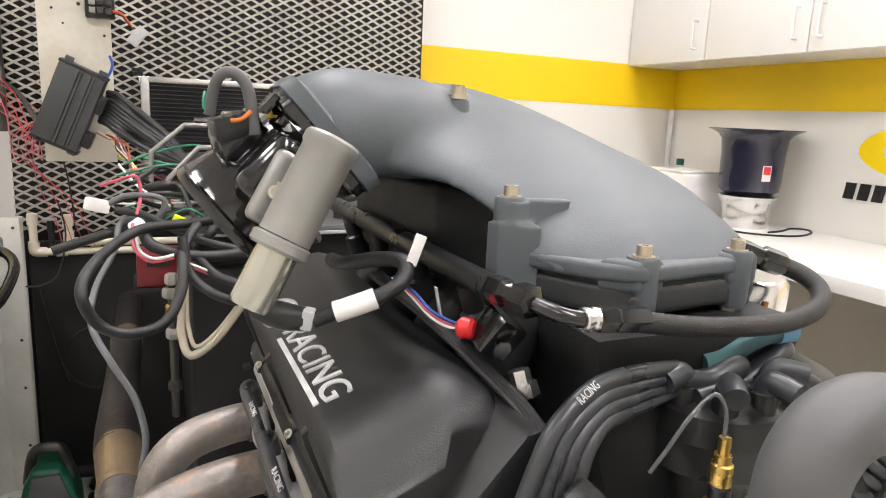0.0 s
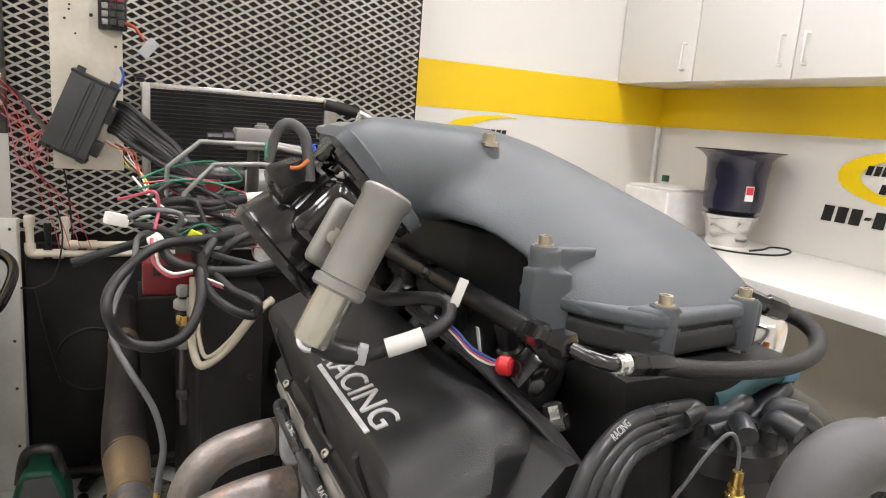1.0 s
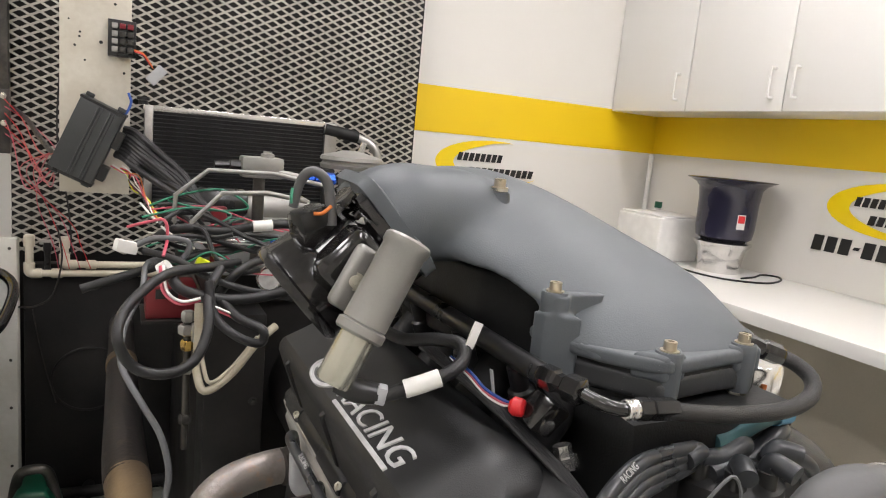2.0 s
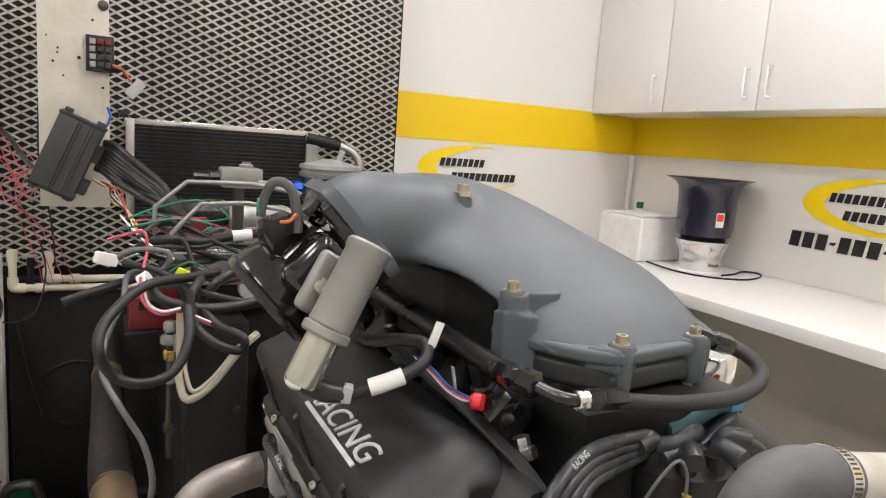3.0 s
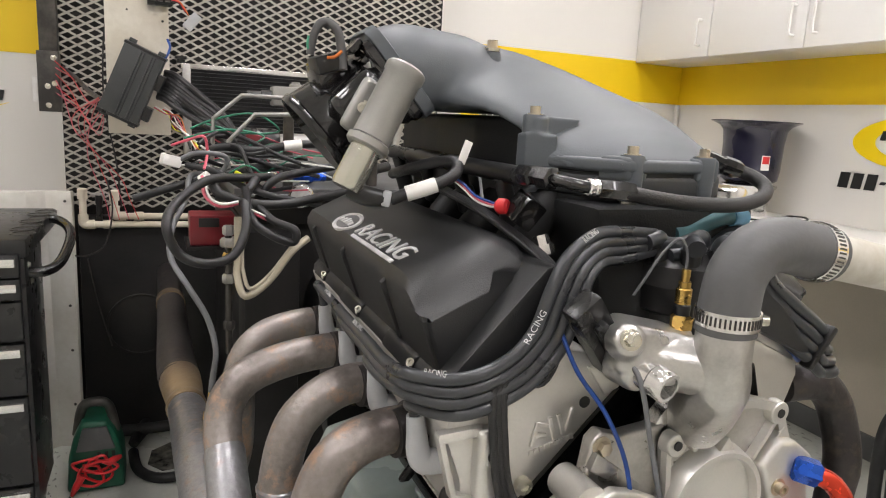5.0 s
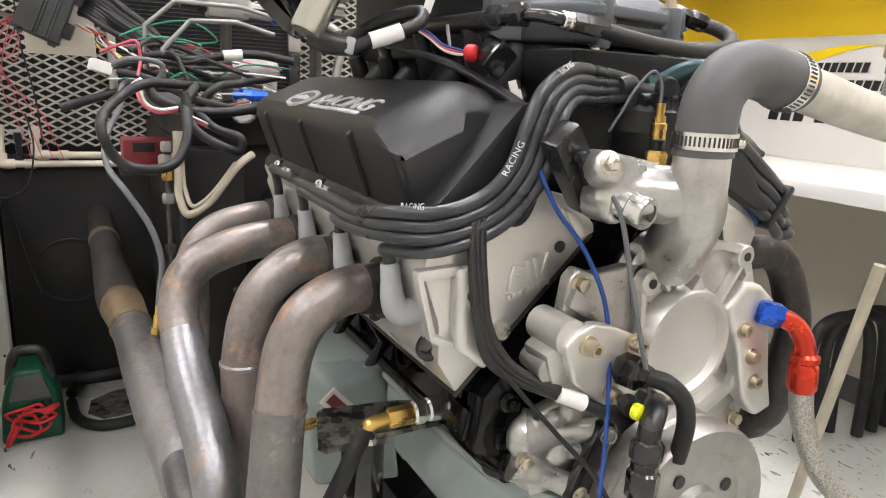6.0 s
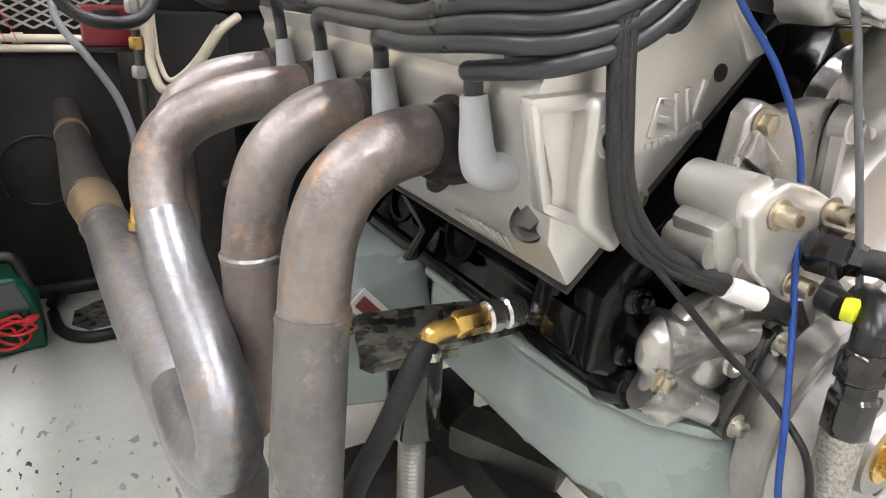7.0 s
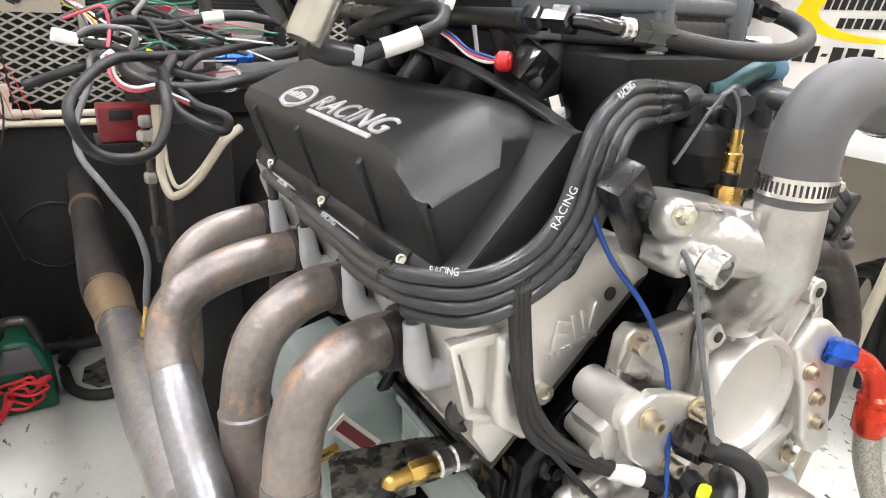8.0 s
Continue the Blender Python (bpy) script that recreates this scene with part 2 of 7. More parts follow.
def merge(bm, t, m=None):
    if m is not None:
        bmesh.ops.transform(t, matrix=m, verts=t.verts[:])
    idx = {}
    for v in t.verts:
        idx[v] = bm.verts.new(v.co)
    for f in t.faces:
        bm.faces.new([idx[v] for v in f.verts])
    t.free()
    return bm


def obox(bm, centre, size, rot=(0, 0, 0), bevel=0.0, seg=2):
    h = [s / 2 for s in size]
    return box(bm, [-a for a in h], h, bevel, pose(*centre, *rot), seg)


def prism(bm, profile, a0, a1, axis="y", bevel=0.0, seg=2):
    """A profile drawn across an axis, run from a0 to a1 along it."""
    t = bmesh.new()
    put = {"y": lambda p, a: (p[0], a, p[1]), "x": lambda p, a: (a, p[0], p[1]), "z": lambda p, a: (p[0], p[1], a)}[axis]
    lo, hi = [t.verts.new(put(p, a0)) for p in profile], [t.verts.new(put(p, a1)) for p in profile]
    n = len(profile)
    t.faces.new(lo), t.faces.new(hi[::-1])
    for i in range(n):
        t.faces.new((lo[i], hi[i], hi[(i + 1) % n], lo[(i + 1) % n]))
    bmesh.ops.recalc_face_normals(t, faces=t.faces[:])
    if bevel:
        bmesh.ops.bevel(t, geom=t.edges[:], offset=bevel, segments=seg, affect="EDGES", profile=0.6)
    return merge(bm, t)


def spline(points, steps=6):
    p = [Vector(q) for q in points]
    if len(p) < 3:
        return p
    out = []
    for i in range(len(p) - 1):
        a, b, c, d = p[max(i - 1, 0)], p[i], p[i + 1], p[min(i + 2, len(p) - 1)]
        for k in range(steps):
            t = k / steps
            out.append(0.5 * (2 * b + (c - a) * t + (2 * a - 5 * b + 4 * c - d) * t * t + (3 * b - a - 3 * c + d) * t**3))
    return out + [p[-1]]


def sweep(bm, points, radius, n=12, steps=6, smooth=True, cap=True, flat=1.0):
    """A tube along a curve through the points; radius: one number, or one for each point."""
    path = spline(points, steps) if smooth else [Vector(p) for p in points]
    if isinstance(radius, (int, float)):
        radii = [radius] * len(path)
    else:
        radii = [float(r) for r in np.interp(np.linspace(0, len(radius) - 1, len(path)), range(len(radius)), radius)]
    rings, side = [], None
    for i, p in enumerate(path):
        d = (path[min(i + 1, len(path) - 1)] - path[max(i - 1, 0)]).normalized()
        if side is None:
            side = d.cross(Vector((0.31, 0.17, 0.93))).normalized()
        side = (side - d * side.dot(d)).normalized()
        up = d.cross(side)
        rings.append([bm.verts.new(p + radii[i] * (side * math.cos(2 * math.pi * k / n) + up * flat * math.sin(2 * math.pi * k / n))) for k in range(n)])
    for a, b in zip(rings, rings[1:]):
        for k in range(n):
            bm.faces.new((a[k], a[(k + 1) % n], b[(k + 1) % n], b[k]))
    if cap:
        bm.faces.new(rings[0][::-1]), bm.faces.new(rings[-1])
    return bm


def lathe(bm, origin, axis, profile, n=24, cap=True):
    """A turned shape: profile of (distance along the axis, radius)."""
    q = Vector(axis).normalized().to_track_quat("Z", "Y").to_matrix().to_4x4()
    m = Matrix.Translation(origin) @ q
    rings = []
    for h, r in profile:
        rings.append([bm.verts.new(m @ Vector((r * math.cos(2 * math.pi * k / n), r * math.sin(2 * math.pi * k / n), h))) for k in range(n)])
    for a, b in zip(rings, rings[1:]):
        for k in range(n):
            bm.faces.new((a[k], a[(k + 1) % n], b[(k + 1) % n], b[k]))
    if cap:
        bm.faces.new(rings[0][::-1]), bm.faces.new(rings[-1])
    return bm


def rod(bm, p0, p1, r, n=16):
    d = Vector(p1) - Vector(p0)
    return lathe(bm, p0, d, [(0, r * 0.9), (r * 0.1, r), (d.length - r * 0.1, r), (d.length, r * 0.9)], n)


def hexbolt(bm, p, axis, r, h):
    """A flanged hexagon head."""
    lathe(bm, p, axis, [(0, r * 1.45), (h * 0.18, r * 1.45), (h * 0.25, r * 1.1)], 20)
    return lathe(bm, Vector(p) + Vector(axis).normalized() * h * 0.2, axis, [(0, r), (h * 0.75, r), (h * 0.8, r * 0.85)], 6)


def socketbolt(bm, p, axis, r, h):
    """A cap screw with a sunk socket, on a washer."""
    lathe(bm, p, axis, [(0, r * 1.5), (h * 0.12, r * 1.5), (h * 0.12, r), (h, r), (h, r * 0.55), (h * 0.6, r * 0.5)], 18)
    return bm


def lettering(words, size, depth):
    """Raised letters as a mesh in their own plane."""
    cu = bpy.data.curves.new("letters", "FONT")
    cu.body, cu.size, cu.extrude, cu.resolution_u = words, size, depth, 3
    ob = bpy.data.objects.new("letters", cu)
    scene.collection.objects.link(ob)
    me = bpy.data.meshes.new_from_object(ob.evaluated_get(bpy.context.evaluated_depsgraph_get()))
    bm = bmesh.new()
    bm.from_mesh(me)
    bpy.data.objects.remove(ob), bpy.data.meshes.remove(me)
    return bm


def frame_at(origin, right, up):
    """A pose whose x runs along right and whose y runs near up."""
    r = Vector(right).normalized()
    n = r.cross(Vector(up)).normalized()
    u = n.cross(r)
    return Matrix(((r.x, u.x, n.x, origin[0]), (r.y, u.y, n.y, origin[1]), (r.z, u.z, n.z, origin[2]), (0, 0, 0, 1)))


# ---- the room ----
XW, XE, YS, YN, ZC = -2.4, 2.46, -2.4, 2.72, 2.75
ZF = -0.16  # floor level


def slab(name, lo, hi, material, label, category="wall"):
    return single(name, box(bmesh.new(), lo, hi), material, label, category, kind="structure")


slab("floor", (XW - 0.2, YS - 0.2, ZF - 0.15), (XE + 0.2, YN + 0.2, ZF), M["floor"], "pale sealed concrete floor with dark scuffs", "floor")
slab("ceiling", (XW - 0.2, YS - 0.2, ZC), (XE + 0.2, YN + 0.2, ZC + 0.1), M["ceiling"], "plain white painted ceiling", "ceiling")
slab("wall_north", (XW - 0.2, YN, ZF), (XE + 0.2, YN + 0.2, ZC), M["wall"], "white painted wall with a yellow band")
slab("wall_east", (XE, YS, ZF), (XE + 0.2, YN, ZC), M["wall"], "white painted wall above a long worktop")
slab("wall_south", (XW - 0.2, YS - 0.2, ZF), (XE + 0.2, YS, ZC), M["wall"], "plain white painted wall")
slab("wall_west", (XW - 0.2, YS, ZF), (XW, YN, ZC), M["wall"], "plain white painted wall")
slab("trim_north", (XW, YN - 0.003, 1.205), (XE - 0.003, YN, 1.405), M["yellow"], "broad yellow painted band on the white wall", "stripe")
slab("trim_east", (XE - 0.003, YS, 1.205), (XE, YN, 1.405), M["yellow"], "broad yellow painted band on the white wall", "stripe")
slab("trim_east_low", (XE - 0.004, YS, ZF), (XE, YN, 0.68), M["beige"], "beige painted lower wall under the worktop", "wall")
# grey strip, 10 cm high, along the wall foot
slab("wall_foot_strip", (XE - 0.016, YS, ZF), (XE - 0.004, YN, ZF + 0.10), M["greyrubber"], "grey strip along the foot of the wall", "skirting")


def added_ceiling_light(x, y, length):
    e = thing("added_ceiling_light", (x, y, ZC), "added, unseen long white ceiling light with a bright diffuser", "ceiling light", "lights on the ceiling")
    part("housing", box(bmesh.new(), (x - 0.16, y - length / 2, ZC - 0.07), (x + 0.16, y + length / 2, ZC), 0.006), M["white"], e)
    part("diffuser", box(bmesh.new(), (x - 0.14, y - length / 2 + 0.02, ZC - 0.085), (x + 0.14, y + length / 2 - 0.02, ZC - 0.071), 0.004), M["lamp"], e)


# unseen lights, added overhead to brighten the engine and its low parts
for lx, ly in ((-1.2, -0.7), (0.4, -0.7), (-1.2, 1.3), (0.4, 1.3), (1.6, -0.7), (1.6, 1.2)):
    added_ceiling_light(lx, ly, 1.25)


def crescent(bm, m, rx, ry, thick, thin, n=64, a0=0, a1=360):
    """A flat oval ring, broad on its one side and thin on the other."""
    ring = []
    for k in range(n + 1):
        a = radians(a0 + (a1 - a0) * k / n)
        w = (thin + (thick - thin) * (0.5 - 0.5 * math.cos(a)) ** 1.5) * min(1.0, 0.15 + 6.0 * min(k, n - k) / n)
        ring.append((rx * math.cos(a), ry * math.sin(a), (rx - w) * math.cos(a) + w * 0.12, (ry - w * 0.55) * math.sin(a)))
    for z in (0.0, 0.002):
        vs = [(bm.verts.new(m @ Vector((a, b, z))), bm.verts.new(m @ Vector((c, d, z)))) for a, b, c, d in ring]
        for p, q in zip(vs, vs[1:]):
            bm.faces.new((p[0], q[0], q[1], p[1]) if z else (p[1], q[1], q[0], p[0]))
    return bm


def wall_logo(m, scale, bars_below):
    """A flat vinyl sign: a yellow oval sweep with dark slanted word bars."""
    loc = m.translation
    e = thing("wall_logo", loc, "yellow oval wall sign with dark slanted word bars", "sign", "painted signs on the walls")
    mm = m @ Matrix.Scale(scale, 4)
    part("oval", crescent(bmesh.new(), mm, 0.30, 0.105, 0.080, 0.010, 64, 72, 322), M["signyellow"], e)
    for x0, y0, count, w, h in ((-0.193, 0.024, 8, 0.022, 0.036), (-0.131, -0.040, 11, 0.0245, 0.036)):
        for k in range(count):
            bm = bmesh.new()
            x = x0 + k * (w + 0.0078)
            s = 0.008
            quad = [(x, y0 - h / 2), (x + w, y0 - h / 2), (x + w + s, y0 + h / 2), (x + s, y0 + h / 2)]
            add_mesh(bm, [mm @ Vector((a, b, z)) for z in (0.001, 0.003) for a, b in quad], [(0, 1, 2, 3), (4, 5, 6, 7), (0, 1, 5, 4), (1, 2, 6, 5), (2, 3, 7, 6), (3, 0, 4, 7)])
            part("word_bar", bm, M["ink"], e)
    if bars_below:
        x = -0.335
        for k in range(12):
            bm = bmesh.new()
            w = 0.022 if k in (3, 7) else 0.042
            h = 0.012 if k in (3, 7) else 0.062
            y = -0.155
            quad = [(x, y - h / 2), (x + w, y - h / 2), (x + w + 0.008, y + h / 2), (x + 0.008, y + h / 2)]
            add_mesh(bm, [mm @ Vector((a, b, z)) for z in (0.001, 0.003) for a, b in quad], [(0, 1, 2, 3), (4, 5, 6, 7), (0, 1, 5, 4), (1, 2, 6, 5), (2, 3, 7, 6), (3, 0, 4, 7)])
            x += w + 0.014
            part("number_bar", bm, M["ink"], e)


wall_logo(frame_at((1.50, YN - 0.003, 1.085), (1, 0, 0), (0, 0, 1)), 1.0, False)
wall_logo(frame_at((-0.80, YN - 0.003, 1.095), (1, 0, 0), (0, 0, 1)), 1.0, False)
wall_logo(frame_at((XE - 0.003, 1.41, 1.065), (0, -1, 0), (0, 0, 1)), 1.0, True)

single("conduit", rod(bmesh.new(), (XE - 0.03, YN - 0.03, 0.74), (XE - 0.03, YN - 0.03, 1.2), 0.012), M["white"], "thin white conduit in the corner of the walls", "conduit")


def handle_d(bm, p, out, length, r=0.005, reach=0.028):
    """A bow handle, upright."""
    p, o = Vector(p), Vector(out)
    z = Vector((0, 0, length / 2))
    return sweep(bm, [p - z, p - z + o * reach * 0.8, p - z * 0.8 + o * reach, p + z * 0.8 + o * reach, p + z + o * reach * 0.8, p + z], r, 10, 4)


def wall_cabinet(y1, y0, handles):
    xf, z0, z1 = 2.15, 1.395, 2.2
    e = thing("wall_cabinet", (XE - 0.15, (y0 + y1) / 2, z0), "white laminate wall cabinet with closed doors", "cabinet", "cabinets on the wall")
    part("body", box(bmesh.new(), (xf + 0.02, y0, z0), (XE - 0.004, y1, z1), 0.002), M["laminate"], e)
    for (a, b), hy in handles:
        d = part("door", box(bmesh.new(), (xf, a + 0.002, z0 + 0.001), (xf + 0.018, b - 0.002, z1), 0.0015), M["laminate"], e)
        part("handle", handle_d(bmesh.new(), (xf, hy, 1.50), (-1, 0, 0), 0.11), M["white"], d)


wall_cabinet(2.715, 2.232, [((2.232, 2.715), 2.285)])
wall_cabinet(2.229, 1.27, [((1.75, 2.229), 1.80), ((1.27, 1.75), 1.70)])
wall_cabinet(1.267, 0.31, [((0.79, 1.267), 0.84), ((0.31, 0.79), 0.74)])

# worktop along the wall
e = thing("worktop", (2.1, 0.8, 0.73), "long white laminate worktop fixed along the wall", "worktop")
part("top", box(bmesh.new(), (1.745, -1.2, 0.685), (XE - 0.004, YN - 0.004, 0.73), 0.004), M["laminate"], e)
for yy in (2.3, 0.6, -0.9):
    part("bracket", prism(bmesh.new(), [(XE - 0.005, 0.684), (1.85, 0.684), (XE - 0.005, 0.25)], yy - 0.012, yy + 0.012, "y"), M["beige"], e)

# dark fan housing on its metal bowl
e = thing("fan_housing", (2.25, 2.005, 0.73), "dark navy flared housing standing on a metal bowl", "fan housing")
fc = (2.25, 2.005, 0.73)
part("bowl", lathe(bmesh.new(), fc, (0, 0, 1), [(0, 0.085), (0.06, 0.09), (0.10, 0.098), (0.118, 0.115), (0.128, 0.116), (0.132, 0.10)], 40), M["alupol"], e, "dull aluminium bowl base")
part("shell", lathe(bmesh.new(), fc, (0, 0, 1), [(0.133, 0.088), (0.15, 0.112), (0.19, 0.118), (0.30, 0.120), (0.355, 0.126), (0.378, 0.145), (0.39, 0.178), (0.393, 0.178), (0.37, 0.135), (0.34, 0.115), (0.2, 0.11)], 48), M["navy"], e)
part("warning_label", obox(bmesh.new(), (2.2075, 1.8915, 0.955), (0.034, 0.002, 0.060), (0, 0, -20), 0.0), M["white"], e, "small white and red sticker")
part("warning_mark", obox(bmesh.new(), (2.2070, 1.8902, 0.966), (0.028, 0.002, 0.030), (0, 0, -20), 0.0), M["red"], e)

e = thing("white_box", (2.18, 2.32, 0.73), "white plastic box standing on the worktop", "box")
part("body", box(bmesh.new(), (2.06, 2.18, 0.73), (2.31, 2.46, 0.925), 0.012, seg=3), M["white"], e)
part("lid", box(bmesh.new(), (2.07, 2.19, 0.926), (2.30, 2.45, 0.936), 0.004), M["white"], e)
e = thing("small_bottle", (2.36, 2.52, 0.73), "small clear bottle with a green cap", "bottle")
part("body", lathe(bmesh.new(), (2.36, 2.52, 0.73), (0, 0, 1), [(0, 0.02), (0.18, 0.022), (0.21, 0.015)]), M["white"], e)
part("cap", lathe(bmesh.new(), (2.36, 2.52, 0.94), (0, 0, 1), [(0, 0.018), (0.03, 0.018)]), M["green"], e)
single("power_cable", sweep(bmesh.new(), [(2.10, 2.165, 0.734), (2.06, 1.97, 0.734), (2.10, 1.83, 0.734), (2.229, 1.755, 0.734), (2.37, 1.79, 0.734), (2.43, 1.85, 0.736), (2.40, 1.90, 0.734), (2.30, 1.86, 0.734), (2.20, 1.84, 0.734)], 0.004, 8, 8), M["rubber"], "thin black power cable lying in a loop", "cable")

# ---- screen wall and equipment behind the engine ----
e = thing("equipment_screen", (0.3, 2.5, ZF), "black cabinet fronted with raw expanded steel mesh", "screen")
part("backing", box(bmesh.new(), (-0.375, 2.50, ZF), (0.995, 2.715, 2.3), 0.003), M["blackpaint"], e)
part("post", box(bmesh.new(), (-0.425, 2.44, 1.03), (-0.372, 2.49, 2.3), 0.003), M["darksteel"], e)


def expanded(x0, x1, z0, z1, y, px, pz, w, d):
    """Expanded metal: slanting strands that meet in lozenges."""
    verts, faces = [], []
    nx, nz = int((x1 - x0) / px * 2), int((z1 - z0) / pz * 2)
    box_faces = [(0, 1, 2, 3), (4, 5, 6, 7), (0, 1, 5, 4), (1, 2, 6, 5), (2, 3, 7, 6), (3, 0, 4, 7)]
    rng = random.Random(3)
    for j in range(nz):
        za, zb = z0 + j * pz / 2, z0 + (j + 1) * pz / 2
        for i in range(nx):
            xa, xb = x0 + i * px / 2, x0 + (i + 1) * px / 2
            up = (i + j) % 2 == 0
            a, b = Vector((xa, y, za if up else zb)), Vector((xb, y, zb if up else za))
            n = Vector((-(b.z - a.z), 0, b.x - a.x)).normalized() * w / 2
            back, lean = Vector((0, d, 0)), Vector((0, rng.uniform(-0.0008, 0.0008) + (0.002 if up else -0.002), 0))
            k = len(verts)
            ring = [a - n + lean, b - n, b + n, a + n + lean]
            verts += [v - back for v in ring] + [v + back for v in ring]
            faces += [tuple(k + q for q in f) for f in box_faces]
    bm = bmesh.new()
    add_mesh(bm, verts, faces)
    return bm


part("mesh_sheet", expanded(-0.372, 0.995, 0.69, 2.25, 2.475, 0.054, 0.0285, 0.0067, 0.0015), M["expanded"], e, "raw grey expanded steel mesh")
part("lower_panel", box(bmesh.new(), (-0.335, 2.42, ZF), (0.995, 2.47, 0.665), 0.003), M["blackpaint"], e, "dull black sheet panel")
part("blank_ring", sweep(bmesh.new(), [(-0.15 + 0.11 * math.cos(a * 0.314), 2.419, 0.27 + 0.11 * math.sin(a * 0.314)) for a in range(21)], 0.004, 8, 2), M["blackpaint"], e)

e = thing("white_side_panel", (-0.5, 2.43, ZF), "scuffed white sheet panel standing behind the tool cart", "panel")
part("sheet", prism(bmesh.new(), [(-0.62, 2.345), (-0.475, 2.365), (-0.425, 2.405), (-0.35, 2.385), (-0.345, 2.40), (-0.345, 2.418), (-0.62, 2.418)], ZF, 0.752, "z", 0.002), M["whitepanel"], e)
for pz in (0.72, 0.36, 0.20, 0.0):
    part("screw", lathe(bmesh.new(), (-0.368, 2.390, pz), (0, -1, 0), [(0, 0.005), (0.003, 0.004)], 12), M["darksteel"], e)

# radiator
e = thing("radiator", (0.3, 2.42, 0.9), "black finned radiator with a bare aluminium top edge", "radiator")
part("core", box(bmesh.new(), (0.03, 2.405, 0.88), (0.60, 2.45, 1.178), 0.001), M["fin"], e)
fin_mesh = mesh_of("fin", obox(bmesh.new(), (0, 0, 0), (0.565, 0.012, 0.0035), (12, 0, 0)), M["fin"])
for k in range(22):
    ob = new("fin", fin_mesh)
    ob.parent, ob.matrix_parent_inverse, ob.location = e, Matrix.Translation(-Vector(e.location)), (0.315, 2.402, 0.89 + k * 0.0132)
part("top_rail", box(bmesh.new(), (0.0, 2.395, 1.178), (0.61, 2.455, 1.196), 0.002), M["alupol"], e)
part("side_tank", box(bmesh.new(), (0.598, 2.39, 1.04), (0.645, 2.455, 1.195), 0.006), M["steel"], e)
part("side_tank", box(bmesh.new(), (0.004, 2.39, 0.88), (0.03, 2.455, 1.195), 0.006), M["steel"], e)
part("lower_tank", box(bmesh.new(), (0.60, 2.392, 0.88), (0.643, 2.455, 1.039), 0.004), M["blacksatin"], e)
part("cap_neck", lathe(bmesh.new(), (0.0, 2.42, 1.196), (0, 0, 1), [(0, 0.014), (0.012, 0.014), (0.014, 0.02), (0.024, 0.02)]), M["blacksatin"], e)
e = thing("radiator_hose", (0.7, 2.4, 1.15), "dark rubber radiator hose joined to a metal elbow", "hose")
part("hose", sweep(bmesh.new(), [(0.60, 2.40, 1.172), (0.66, 2.40, 1.163), (0.725, 2.40, 1.152)], 0.022, 16), M["rubber"], e)
part("elbow", sweep(bmesh.new(), [(0.715, 2.40, 1.154), (0.77, 2.395, 1.135), (0.80, 2.385, 1.10), (0.80, 2.38, 1.06), (0.78, 2.38, 0.98), (0.75, 2.38, 0.80)], 0.016, 16), M["steel"], e)

# pale pipes in front of the mesh
e = thing("pvc_pipe", (-0.2, 2.4, 0.63), "cream plastic pipes with elbows along the panel top", "pipe")
for corner, top, low in ((-0.317, 0.757, 0.640), (-0.221, 0.752, 0.668)):
    part("riser", rod(bmesh.new(), (corner, 2.40, low), (corner, 2.40, top), 0.0115), M["pvc"], e)
    part("run", rod(bmesh.new(), (corner, 2.40, low), (0.30, 2.40, low - 0.004), 0.0115), M["pvc"], e)
    part("elbow", sweep(bmesh.new(), [(corner, 2.40, low + 0.034), (corner, 2.40, low + 0.012), (corner + 0.003, 2.40, low + 0.003), (corner + 0.012, 2.40, low), (corner + 0.034, 2.40, low)], 0.0158, 16), M["pvc"], e)
    part("cap", lathe(bmesh.new(), (corner, 2.40, top - 0.03), (0, 0, 1), [(0, 0.0155), (0.032, 0.0155), (0.036, 0.012)], 18), M["pvc"], e)
    part("coupling", lathe(bmesh.new(), (corner + 0.06, 2.40, low - 0.0005), (1, 0, 0), [(0, 0.0155), (0.03, 0.0155)], 18), M["pvc"], e)
e = thing("stop_valve", (-0.27, 2.40, 0.70), "small dark tap between the pale pipes", "valve")
part("body", lathe(bmesh.new(), (-0.268, 2.40, 0.655), (0, 0, 1), [(0, 0.009), (0.05, 0.009), (0.06, 0.012), (0.085, 0.012)]), M["blacksatin"], e)
part("tee", box(bmesh.new(), (-0.29, 2.393, 0.733), (-0.25, 2.407, 0.748), 0.003), M["steel"], e)

# relay bracket on the post
e = thing("relay_bracket", (-0.38, 2.40, 1.0), "black metal bracket with bolts on the dark post", "bracket")
part("plate", box(bmesh.new(), (-0.428, 2.40, 1.01), (-0.365, 2.44, 1.20), 0.002), M["darksteel"], e)
for pz in (1.18, 1.10, 1.09, 1.03):
    part("bolt", hexbolt(bmesh.new(), (-0.40 + 0.02 * (pz > 1.095), 2.40, pz), (0, -1, 0), 0.006, 0.008), M["zinc"], e)
part("plug", box(bmesh.new(), (-0.445, 2.41, 1.04), (-0.43, 2.43, 1.12), 0.002), M["white"], e)

